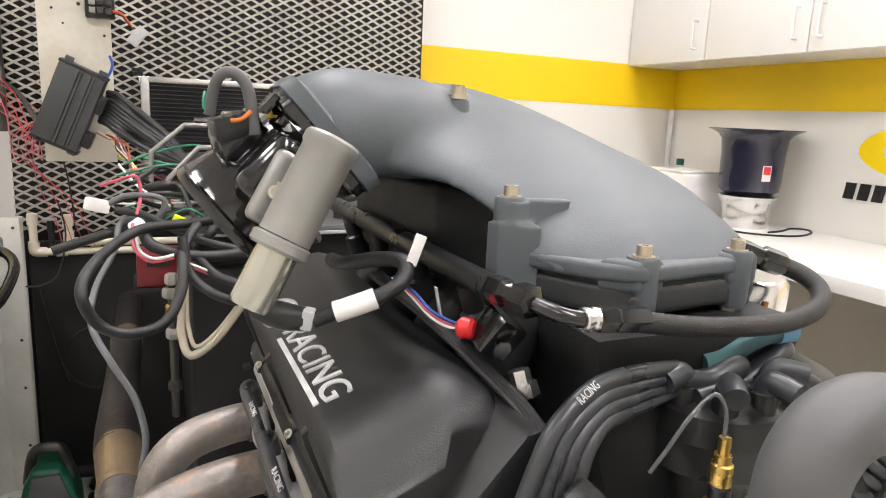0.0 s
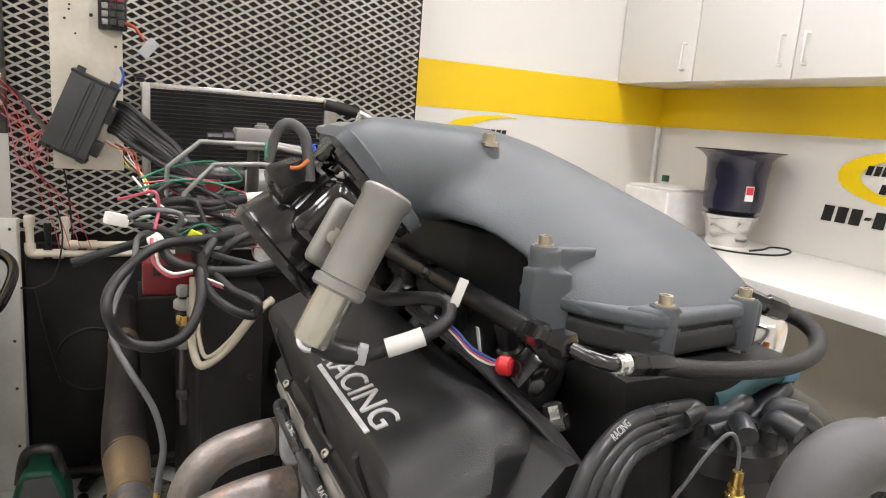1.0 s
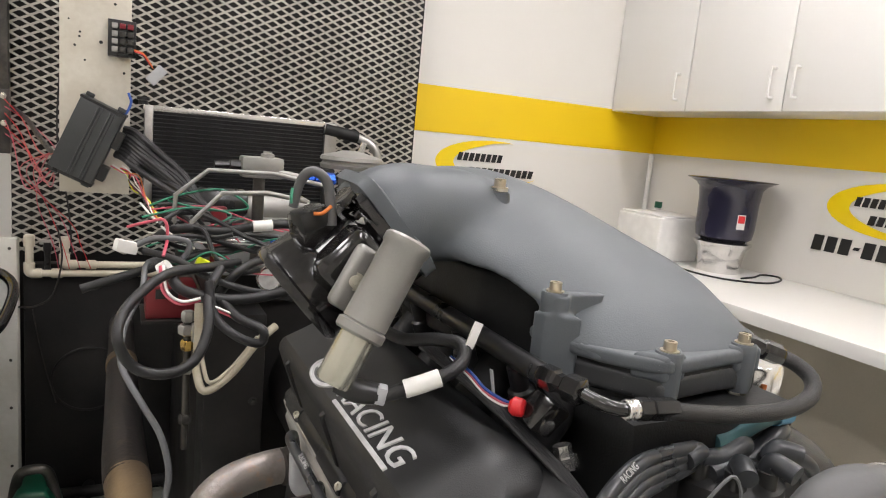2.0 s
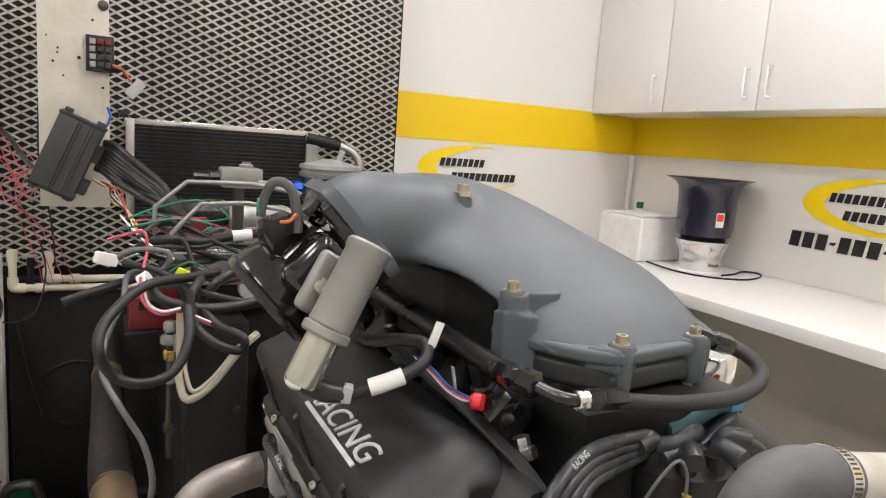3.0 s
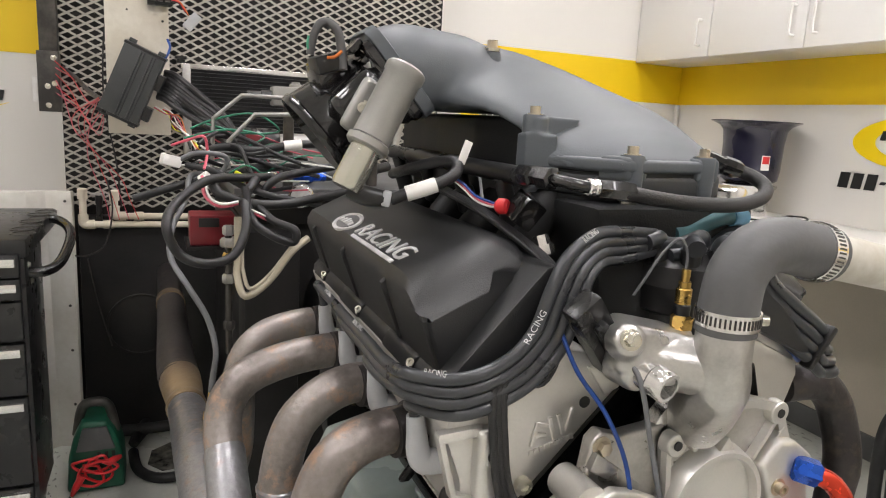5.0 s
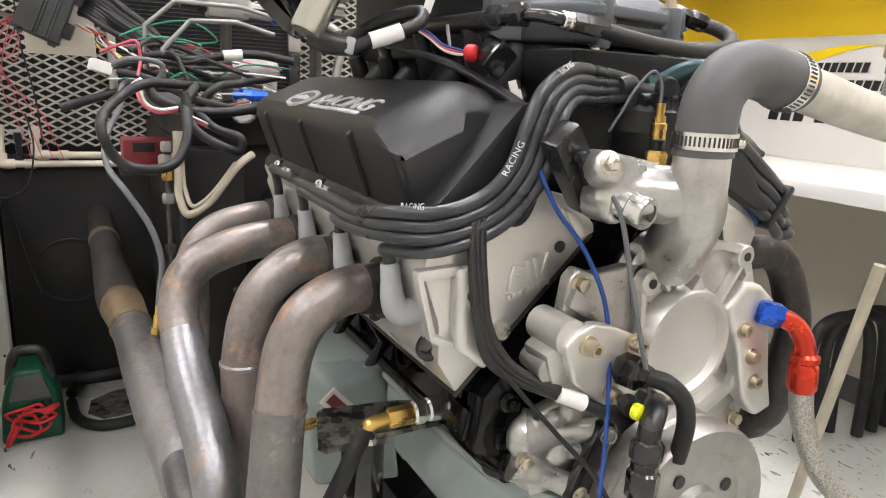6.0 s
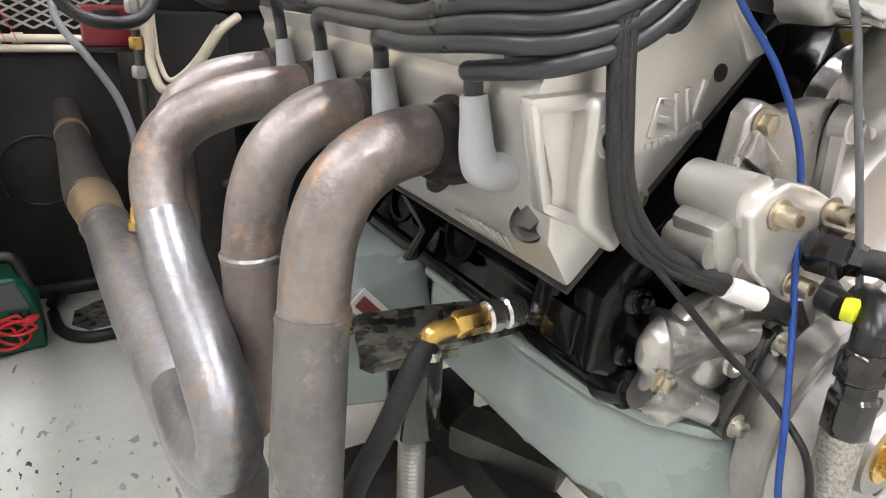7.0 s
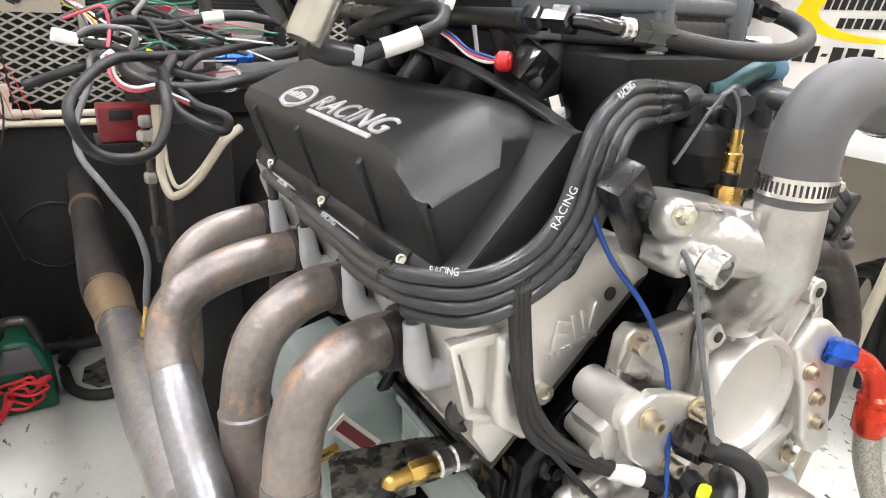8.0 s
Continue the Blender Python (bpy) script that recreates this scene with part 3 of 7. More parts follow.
# upright plate with the electronics
PY = 1.76
e = thing("mounting_plate", (-0.12, PY, 0.975), "tall bare cream metal plate with drilled holes", "mounting plate")
part("plate", box(bmesh.new(), (-0.190, PY, 0.975), (-0.046, PY + 0.004, 2.2), 0.0012), M["cream"], e)
part("arm", box(bmesh.new(), (-0.085, PY + 0.005, 0.99), (-0.05, 2.505, 1.02), 0.002), M["darksteel"], e)
part("arm", box(bmesh.new(), (-0.085, PY + 0.005, 1.75), (-0.05, 2.505, 1.78), 0.002), M["darksteel"], e)
for hx, hz, r in ((-0.15, 1.335, 0.0025), (-0.151, 1.325, 0.0025), (-0.172, 1.36, 0.002), (-0.108, 1.318, 0.004), (-0.16, 1.305, 0.003), (-0.075, 1.30, 0.003), (-0.06, 1.255, 0.003), (-0.08, 1.405, 0.003), (-0.14, 1.275, 0.0025)):
    part("hole", lathe(bmesh.new(), (hx, PY - 0.0006, hz), (0, 1, 0), [(0, r), (0.0006, r)], 10), M["ink"], e)
part("bolt", hexbolt(bmesh.new(), (-0.058, PY, 1.44), (0, -1, 0), 0.008, 0.012), M["darksteel"], e)

e = thing("control_unit", (-0.128, 1.72, 1.0), "black ribbed engine control unit leaning on the plate", "control unit")
cu = pose(-0.132, 1.712, 1.097, 6, 24, -8)
bm = box(bmesh.new(), (-0.048, -0.016, -0.085), (0.048, 0.016, 0.085), 0.004, cu)
part("case", bm, M["unit"], e)
for x, w in ((-0.006, 0.0018), (0.001, 0.0018), (0.020, 0.0018), (0.027, 0.0018)):
    part("rib", box(bmesh.new(), (x - w, -0.0205, -0.083), (x + w, -0.0155, 0.083), 0.001, cu), M["unit"], e)
for x, z in ((-0.036, 0.094), (0.034, 0.094), (-0.036, -0.095), (0.034, -0.095)):
    part("mounting_ear", box(bmesh.new(), (x - 0.009, 0.006, z - 0.006), (x + 0.009, 0.012, z + 0.006), 0.002, cu), M["unit"], e)
part("end_cap", box(bmesh.new(), (-0.05, -0.014, -0.092), (0.05, 0.014, -0.084), 0.002, cu), M["blacksatin"], e)
part("end_cap", box(bmesh.new(), (-0.05, -0.014, 0.084), (0.05, 0.014, 0.091), 0.002, cu), M["blacksatin"], e)
part("connector", box(bmesh.new(), (0.048, -0.012, -0.07), (0.066, 0.012, -0.035), 0.002, cu), M["blacksatin"], e)
part("connector", box(bmesh.new(), (0.048, -0.012, 0.01), (0.064, 0.012, 0.05), 0.002, cu), M["blacksatin"], e)

e = thing("fuse_block", (-0.065, 1.74, 1.29), "black fuse block with rows of small fuses", "fuse block")
part("base", box(bmesh.new(), (-0.094, 1.735, 1.29), (-0.036, PY, 1.37), 0.002), M["blacksatin"], e)
for i in range(4):
    for j in range(3):
        part("fuse", box(bmesh.new(), (-0.086 + j * 0.016, 1.727, 1.299 + i * 0.017), (-0.074 + j * 0.016, 1.736, 1.311 + i * 0.017), 0.001), M["satinalu"] if j == 0 else M["redpaint"] if i == 3 else M["darksteel"], e)
single("wire_plug", obox(bmesh.new(), (0.008, 1.735, 1.258), (0.024, 0.014, 0.045), (0, 40, 0), 0.003), M["boot"], "loose grey plastic plug hanging on wires", "connector")


def cable(name, pts, r, material, label, category="cable", n=8, group=""):
    return single(name, sweep(bmesh.new(), pts, r, n), material, label, category, group)


for k, (c, o) in enumerate((("red", 0.0), ("orange", 0.003), ("wire", -0.003))):
    cable("fuse_wire", [(-0.04, 1.73, 1.305 + o), (-0.022, 1.725, 1.300 + o), (-0.012 + o, 1.73, 1.288), (0.0, 1.735, 1.272)], 0.0014, M[c], "thin coloured wire from the fuse block", "wire", 6, "wires of the electronics plate")
rng = random.Random(11)
for k in range(7):
    c = ("pink", "white", "lime", "orange", "wire", "red", "white")[k]
    cable("unit_wire", [(-0.085 + 0.004 * k, 1.715, 1.045 + rng.uniform(-0.01, 0.01)), (-0.06 + 0.003 * k, 1.71, 1.03), (-0.035 + rng.uniform(-0.01, 0.01), 1.70, 1.005 + rng.uniform(-0.015, 0.02)), (-0.02 + 0.01 * rng.random(), 1.62, 0.985), (0.0 + rng.uniform(-0.02, 0.02), 1.45, 0.96)], 0.0016, M[c], "thin coloured wire leaving the control unit", "wire", 6, "wires of the electronics plate")
for k in range(9):
    o, w = (k - 4) * 0.0075, rng.uniform(-0.012, 0.012)
    cable("loom_branch", [(-0.066 + 0.3 * o, 1.715, 1.100 + o), (-0.048 + 0.4 * o, 1.70, 1.095 + o), (-0.026 + 0.5 * o, 1.67, 1.078 + 0.9 * o), (0.012 + 0.5 * o, 1.655 + w, 1.050 + 0.8 * o), (0.055 + 0.4 * o, 1.60, 1.022 + 0.6 * o + 0.4 * w), (0.10, 1.52, 0.985), (0.13, 1.42, 0.95)], rng.uniform(0.0055, 0.0078), M["wire"], "black sleeved wiring branch", "cable", 8, "wiring looms")
cable("blue_wire", [(-0.075, 1.71, 1.15), (-0.055, 1.70, 1.165), (-0.045, 1.71, 1.19), (-0.05, 1.73, 1.21)], 0.003, M["blue"], "short blue wire pair at the control unit", "wire", 6)
cable("white_band", [(-0.005, 1.675, 1.067), (0.0, 1.67, 1.06)], 0.0075, M["white"], "white wrap label round the loom", "label")
for k in range(6):
    a = rng.uniform(-0.03, 0.03)
    cable("red_wire", [(-0.375, 2.39, 1.17 - 0.02 * k), (-0.32 + a, 2.30, 1.12 - 0.02 * k), (-0.25 + a, 2.0 + 2 * a, 1.05 - 0.022 * k + a), (-0.20, 1.77, 1.06 - 0.01 * k)], 0.0013, M["pink" if k % 2 else "red"], "thin red wire slung between post and plate", "wire", 6, "red wires before the mesh")
for k in range(4):
    cable("red_wire", [(-0.21, 1.77, 1.06), (-0.26 - 0.015 * k, 2.1, 0.98), (-0.29 + 0.03 * k, 2.35, 0.87 - 0.02 * k), (-0.25 + 0.025 * k, 2.37, 0.74), (-0.235 + 0.03 * k, 2.37, 0.66)], 0.0013, M["red" if k % 2 else "pink"], "thin red wire hanging before the mesh", "wire", 6, "red wires before the mesh")
cable("brown_wire", [(-0.24, 2.37, 0.80), (-0.225, 2.36, 0.70), (-0.25, 2.36, 0.58), (-0.30, 2.37, 0.54), (-0.345, 2.385, 0.535)], 0.003, M["heatdark"], "thin brown wire pair hanging in a loop", "wire", 6)
cable("thin_wire", [(-0.31, 2.405, 0.52), (-0.29, 2.405, 0.40), (-0.27, 2.405, 0.30), (-0.245, 2.405, 0.20)], 0.0022, M["heatdark"], "thin dark wire hanging down the black panel", "wire", 6)
cable("black_loom", [(-0.355, 2.38, 1.15), (-0.31, 2.3, 1.12), (-0.26, 2.1, 1.08), (-0.20, 1.80, 1.05)], 0.007, M["wire"], "black sleeved loom slung to the plate", "cable", 8, "wiring looms")
cable("hanging_wire", [(-0.215, 2.40, 1.35), (-0.235, 2.40, 1.25), (-0.24, 2.40, 1.05), (-0.21, 2.40, 0.85), (-0.2, 2.4, 0.70)], 0.003, M["wire"], "thin black wire hanging before the mesh", "wire", 6)

# tool cart
e = thing("tool_cart", (-0.62, 2.06, ZF), "black steel tool cart with drawers and a tubular handle", "tool cart")
part("body", box(bmesh.new(), (-0.95, 1.79, ZF + 0.12), (-0.392, 2.04, 0.655), 0.006), M["blacksatin"], e)
part("top_tray", box(bmesh.new(), (-0.96, 1.78, 0.655), (-0.385, 2.34, 0.705), 0.012), M["blacksatin"], e, "worn black tray top")
for q in range(7):
    part("top_socket", lathe(bmesh.new(), (-0.405 - 0.012 * (q % 2), 1.86 + 0.066 * q, 0.7052), (0, 0, 1), [(0, 0.030), (0.002, 0.030), (0.002, 0.024), (0, 0.024)], 24, False), M["darksteel"], e, "worn metal ring on the tray")
for z0, z1 in ((0.61, 0.668), (0.552, 0.604), (0.30, 0.435), (0.05, 0.29), (ZF + 0.13, 0.04)):
    d = part("drawer", box(bmesh.new(), (-0.94, 1.768, z0), (-0.402, 1.79, z1), 0.003), M["blacksatin"], e)
    part("pull", box(bmesh.new(), (-0.92, 1.752, z1 - 0.030), (-0.408, 1.769, z1 - 0.008), 0.004), M["alupol"], d, "bright metal drawer pull")
part("drawer", box(bmesh.new(), (-0.94, 1.768, 0.445), (-0.402, 1.79, 0.545), 0.003), M["blacksatin"], e)
part("handle", sweep(bmesh.new(), [(-0.395, 1.84, 0.605), (-0.355, 1.85, 0.607), (-0.328, 1.90, 0.620), (-0.318, 2.04, 0.655), (-0.33, 2.12, 0.675), (-0.36, 2.17, 0.690), (-0.392, 2.18, 0.694)], 0.014, 14), M["blackgloss"], e)
for q in (1.83, 1.86):
    part("handle_bolt", hexbolt(bmesh.new(), (-0.392, q, 0.63 if q < 1.85 else 0.58), (1, 0, 0), 0.006, 0.006), M["zinc"], e)
for cx_, cy_ in ((-0.43, 1.85), (-0.43, 1.98), (-0.9, 1.85), (-0.9, 1.98)):
    part("wheel", lathe(bmesh.new(), (cx_ - 0.015, cy_, ZF + 0.055), (1, 0, 0), [(0, 0.04), (0.004, 0.055), (0.026, 0.055), (0.03, 0.04)]), M["rubber"], e)
    part("fork", box(bmesh.new(), (cx_ - 0.022, cy_ - 0.02, ZF + 0.055), (cx_ + 0.022, cy_ + 0.02, ZF + 0.12), 0.004), M["steel"], e)

# green charger with red leads
def on_floor(x, y, z):
    """Plan of the charger's corner, set out from the aisle."""
    return (-0.09 + (x + 0.09) * 1.165, -0.10 + (y + 0.10) * 1.165, ZF + z * 1.165)


e = thing("battery_charger", on_floor(-0.255, 1.80, 0.0), "green portable battery charger with coiled red leads", "battery charger")
y0, y1 = on_floor(0, 1.755, 0)[1], on_floor(0, 1.87, 0)[1]
case = [(on_floor(x, 0, z)[0], on_floor(x, 0, z)[2]) for x, z in ((-0.325, 0.0), (-0.185, 0.0), (-0.188, 0.10), (-0.205, 0.165), (-0.225, 0.195), (-0.285, 0.20), (-0.305, 0.16), (-0.32, 0.10))]
part("case", prism(bmesh.new(), case, y0, y1, "y", 0.014, 3), M["green"], e)
part("foot_rail", box(bmesh.new(), (case[0][0] + 0.01, y0 + 0.01, ZF), (case[1][0] - 0.01, y1 - 0.01, ZF + 0.012), 0.003), M["rubber"], e)
part("grip", sweep(bmesh.new(), [on_floor(*p) for p in ((-0.300, 1.80, 0.15), (-0.285, 1.80, 0.225), (-0.255, 1.80, 0.238), (-0.222, 1.80, 0.225), (-0.205, 1.80, 0.15))], 0.015, 12), M["darksteel"], e)
part("face_plate", prism(bmesh.new(), [(on_floor(x, 0, z)[0], on_floor(x, 0, z)[2]) for x, z in ((-0.30, 0.12), (-0.205, 0.12), (-0.225, 0.185), (-0.283, 0.185))], y0 - 0.008, y0 + 0.002, "y", 0.003), M["greyrubber"], e)
for q in range(3):
    part("vent_slot", box(bmesh.new(), (case[1][0] - 0.075 + 0.02 * q, y0 - 0.001, ZF + 0.09), (case[1][0] - 0.065 + 0.02 * q, y0 + 0.003, ZF + 0.13)), M["ink"], e)
for turn, (cx_, cz_, ra, rb) in enumerate(((-0.262, 0.085, 0.042, 0.020), (-0.250, 0.065, 0.034, 0.030), (-0.268, 0.055, 0.030, 0.034), (-0.245, 0.080, 0.040, 0.016))):
    pts = []
    for k in range(9):
        a = k * 0.785 + turn
        pts.append(on_floor(cx_ + ra * math.cos(a) + rng.uniform(-0.006, 0.006), 1.745 - 0.005 * turn, cz_ + rb * math.sin(a) + rng.uniform(-0.006, 0.006)))
    part("lead", sweep(bmesh.new(), pts, 0.0046, 8, 5), M["red"], e, "tangled red leads")
part("clamp", sweep(bmesh.new(), [on_floor(*p) for p in ((-0.285, 1.735, 0.06), (-0.302, 1.73, 0.03), (-0.312, 1.73, 0.008))], [0.012, 0.011, 0.005], 10), M["red"], e)
part("clamp", sweep(bmesh.new(), [on_floor(*p) for p in ((-0.225, 1.735, 0.085), (-0.208, 1.735, 0.095), (-0.19, 1.74, 0.10))], [0.010, 0.012, 0.005], 10), M["red"], e)
cable("floor_hose", [on_floor(*p) for p in ((-0.17, 1.92, 0.016), (-0.15, 1.80, 0.016), (-0.08, 1.74, 0.016), (0.04, 1.78, 0.016), (0.12, 1.95, 0.016), (0.02, 2.1, 0.016), (-0.12, 2.08, 0.016), (-0.17, 1.95, 0.03), (-0.12, 2.13, 0.045))], 0.017, M["rubber"], "thick black hose coiled on the floor", "hose", 12)
cable("floor_hose", [on_floor(*p) for p in ((-0.25, 2.02, 0.045), (-0.1, 2.0, 0.05), (0.1, 2.02, 0.05), (0.35, 2.03, 0.025))], 0.02, M["rubber"], "thick black hose lying along the panel", "hose", 12)
bm = bmesh.new()
prism(bm, [on_floor(x, y, 0)[:2] for x, y in ((-0.13, 1.86), (-0.09, 1.81), (-0.01, 1.82), (0.05, 1.85), (0.07, 1.95), (0.02, 2.0), (-0.06, 1.985), (-0.12, 1.94))], ZF, ZF + 0.003, "z")
single("drip_mat", bm, M["dripmat"], "dark wet drip mat lying on the floor", "mat")

# dyno housing behind the engine
e = thing("dyno_housing", (0.45, 1.75, ZF), "black steel dyno housing behind the engine", "dyno")
part("cabinet", box(bmesh.new(), (0.095, 1.42, ZF), (0.75, 2.25, 0.80), 0.006), M["blackpaint"], e)
part("top_plate", box(bmesh.new(), (0.07, 1.36, 0.865), (0.78, 2.20, 0.885), 0.003), M["greyrubber"], e, "grey metal shelf plate")
part("shelf_edge", box(bmesh.new(), (0.09, 1.352, 0.868), (0.40, 1.3585, 0.874), 0.001), M["boot"], e, "pale strip along the shelf edge")
part("shelf_leg", box(bmesh.new(), (0.10, 1.40, 0.80), (0.75, 2.15, 0.865), 0.002), M["blackpaint"], e)
part("front_pillar", box(bmesh.new(), (0.085, 1.30, ZF), (0.20, 1.42, 0.80), 0.004), M["blackpaint"], e)
for z in (0.62, 0.50, 0.35, 0.2):
    part("bolt", hexbolt(bmesh.new(), (0.18, 1.30, z), (0, -1, 0), 0.006, 0.008), M["darksteel"], e)
e = thing("bell_adapter", (0.36, 1.1, 0.3), "black bell housing and shaft guard behind the engine", "bell housing")
part("bell", lathe(bmesh.new(), (0.355, 0.84, 0.605), (0, 1, 0), [(0, 0.20), (0.03, 0.205), (0.10, 0.19), (0.20, 0.14), (0.30, 0.12), (0.58, 0.12)], 40), M["blackpaint"], e)
part("stand", box(bmesh.new(), (0.25, 0.95, ZF), (0.46, 1.05, 0.45), 0.004), M["blackpaint"], e)

e = thing("ignition_box", (0.05, 1.62, 0.74), "dark red ignition box under the wiring", "ignition box")
part("case", box(bmesh.new(), (-0.012, 1.56, 0.722), (0.094, 1.66, 0.795), 0.005), M["redpaint"], e)
part("label_plate", box(bmesh.new(), (0.008, 1.557, 0.768), (0.055, 1.561, 0.79), 0.001), M["ink"], e)
part("shelf", box(bmesh.new(), (-0.02, 1.55, 0.713), (0.11, 1.70, 0.721), 0.001), M["blackpaint"], e)
single("red_bracket", box(bmesh.new(), (0.098, 1.385, 0.886), (0.128, 1.40, 1.0), 0.003), M["redpaint"], "upright dark red bracket on the shelf", "bracket")
e = thing("pressure_gauge", (0.20, 1.27, 0.87), "small round white gauge with a bright rim", "gauge")
part("case", lathe(bmesh.new(), (0.20, 1.285, 0.878), (-0.35, -1, 0.1), [(0, 0.026), (0.018, 0.026), (0.022, 0.023)]), M["alupol"], e)
part("dial", lathe(bmesh.new(), Vector((0.20, 1.285, 0.878)) + Vector((-0.35, -1, 0.1)).normalized() * 0.0185, (-0.35, -1, 0.1), [(0, 0.02), (0.0045, 0.02)]), M["printwhite"], e)
e = thing("fuel_valve", (0.05, 1.28, 0.6), "small brass and steel fittings on a pipe", "valve")
part("pipe", rod(bmesh.new(), (0.05, 1.27, 0.55), (0.05, 1.27, 0.80), 0.007), M["darksteel"], e)
for z, r, c in ((0.80, 0.012, "steel"), (0.775, 0.017, "steel"), (0.745, 0.012, "brass"), (0.70, 0.013, "steel"), (0.60, 0.012, "darksteel")):
    part("fitting", lathe(bmesh.new(), (0.05, 1.27, z), (0, 0, 1), [(0, r * 0.8), (0.003, r), (0.016, r), (0.02, r * 0.8)], 6), M[c], e)
part("lever", box(bmesh.new(), (0.055, 1.25, 0.765), (0.075, 1.262, 0.80), 0.003), M["steel"], e)

# silver bent lines and the tangle of looms
for pts in ([(0.022, 1.3, 0.93), (0.025, 1.3, 1.03), (0.08, 1.3, 1.078), (0.20, 1.3, 1.078), (0.30, 1.32, 1.06)], [(0.049, 1.25, 0.93), (0.049, 1.25, 0.988), (0.099, 1.25, 1.042), (0.18, 1.25, 1.046), (0.26, 1.28, 1.03)]):
    single("fuel_line", sweep(bmesh.new(), pts, 0.0045, 10, smooth=False), M["satinalu"], "bent silver metal fuel line", "pipe", "bent fuel lines")
LOOM = [
    ("sensor_cable", 0.0048, "greywire", [(-0.047, 1.2, 0.949), (-0.012, 1.2, 0.967), (0.04, 1.2, 0.961), (0.028, 1.2, 0.93), (-0.021, 1.2, 0.926), (-0.032, 1.15, 0.889), (-0.057, 1.1, 0.844), (-0.061, 1.05, 0.803), (-0.036, 1.0, 0.764), (-0.009, 0.985, 0.715), (0.003, 0.975, 0.663), (-0.002, 0.968, 0.625), (-0.004, 0.966, 0.61)]),
    ("loom_loop", 0.0080, "wire", [(0.124, 1.2, 0.926), (0.069, 1.15, 0.928), (0.001, 1.1, 0.927), (-0.051, 1.05, 0.894), (-0.067, 1.0, 0.863), (-0.048, 1.0, 0.818), (-0.008, 1.0, 0.802), (0.035, 1.02, 0.81), (0.059, 1.05, 0.851), (0.064, 1.1, 0.897), (0.088, 1.15, 0.926)]),
    ("loom_branch", 0.0078, "wire", [(-0.12, 1.2, 0.881), (-0.058, 1.2, 0.902), (0.008, 1.22, 0.919), (0.1, 1.25, 0.939), (0.195, 1.3, 0.942)]),
    ("loom_branch", 0.0088, "wire", [(0.007, 1.12, 0.928), (0.023, 1.1, 0.903), (0.082, 1.1, 0.886), (0.139, 1.1, 0.887), (0.193, 1.1, 0.898), (0.26, 1.05, 0.92)]),
    ("loom_loop", 0.0075, "wire", [(0.063, 1.1, 0.916), (0.073, 1.08, 0.862), (0.104, 1.05, 0.837), (0.139, 1.05, 0.825), (0.142, 1.05, 0.847), (0.108, 1.08, 0.86), (0.082, 1.1, 0.886)]),
    ("loom_branch", 0.0085, "wire", [(0.0, 1.28, 0.96), (0.039, 1.25, 0.977), (0.1, 1.25, 0.972), (0.152, 1.25, 0.982), (0.217, 1.25, 0.989), (0.29, 1.25, 0.98)]),
    ("loom_branch", 0.0078, "wire", [(0.088, 1.15, 0.885), (0.122, 1.15, 0.925), (0.176, 1.2, 0.934), (0.25, 1.2, 0.95)]),
    ("loom_branch", 0.006, "wire", [(-0.03, 1.2, 0.945), (0.02, 1.18, 0.935), (0.07, 1.15, 0.91), (0.13, 1.12, 0.895), (0.2, 1.1, 0.885)]),
    ("clear_hose", 0.0075, "tan", [(0.066, 1.25, 0.84), (0.064, 1.23, 0.76), (0.062, 1.22, 0.725), (0.075, 1.2, 0.69), (0.118, 1.2, 0.717), (0.164, 1.2, 0.777), (0.2, 1.22, 0.80)]),
    ("clear_hose", 0.004, "tan", [(0.074, 1.25, 0.84), (0.072, 1.23, 0.76), (0.073, 1.22, 0.735), (0.084, 1.2, 0.705), (0.12, 1.2, 0.73), (0.164, 1.2, 0.787)]),
    ("green_wire", 0.002, "greenwire", [(-0.018, 1.3, 1.008), (0.032, 1.3, 1.03), (0.105, 1.3, 1.043), (0.154, 1.3, 1.011), (0.084, 1.3, 1.004), (0.012, 1.3, 1.019)]),
    ("green_wire", 0.002, "greenwire", [(-0.03, 1.28, 0.99), (0.05, 1.28, 1.01), (0.12, 1.28, 1.0), (0.09, 1.27, 0.98)]),
    ("pink_wire", 0.0026, "pink", [(-0.053, 1.25, 0.977), (-0.021, 1.22, 0.991), (0.002, 1.2, 0.997), (0.007, 1.2, 0.967), (0.0, 1.18, 0.94)]),
    ("pink_wire", 0.003, "pink", [(-0.005, 1.15, 0.929), (-0.003, 1.11, 0.899), (0.019, 1.085, 0.884), (0.05, 1.085, 0.889)]),
    ("white_wire", 0.0024, "white", [(-0.001, 1.15, 0.929), (0.003, 1.105, 0.899), (0.022, 1.08, 0.889), (0.05, 1.08, 0.893)]),
    ("pink_wire", 0.003, "pink", [(0.055, 1.085, 0.882), (0.092, 1.085, 0.864), (0.113, 1.08, 0.855)]),
    ("white_wire", 0.002, "white", [(0.058, 1.083, 0.885), (0.094, 1.082, 0.868), (0.118, 1.08, 0.858)]),
    ("white_wire", 0.002, "white", [(-0.03, 1.4, 1.0), (-0.01, 1.3, 0.985), (0.01, 1.25, 0.97), (0.05, 1.2, 0.95)]),
]
for nm, r, c, pts in LOOM:
    cable(nm, pts, r, M[c], {"wire": "black sleeved wiring loom in a loose tangle", "greywire": "grey sensor cable hanging from the looms", "tan": "pale clear hose hanging in a loop", "greenwire": "thin green wire in the tangle", "pink": "pink and white wire in the tangle", "white": "thin white wire in the tangle"}[c], "cable", 10, "wiring looms")
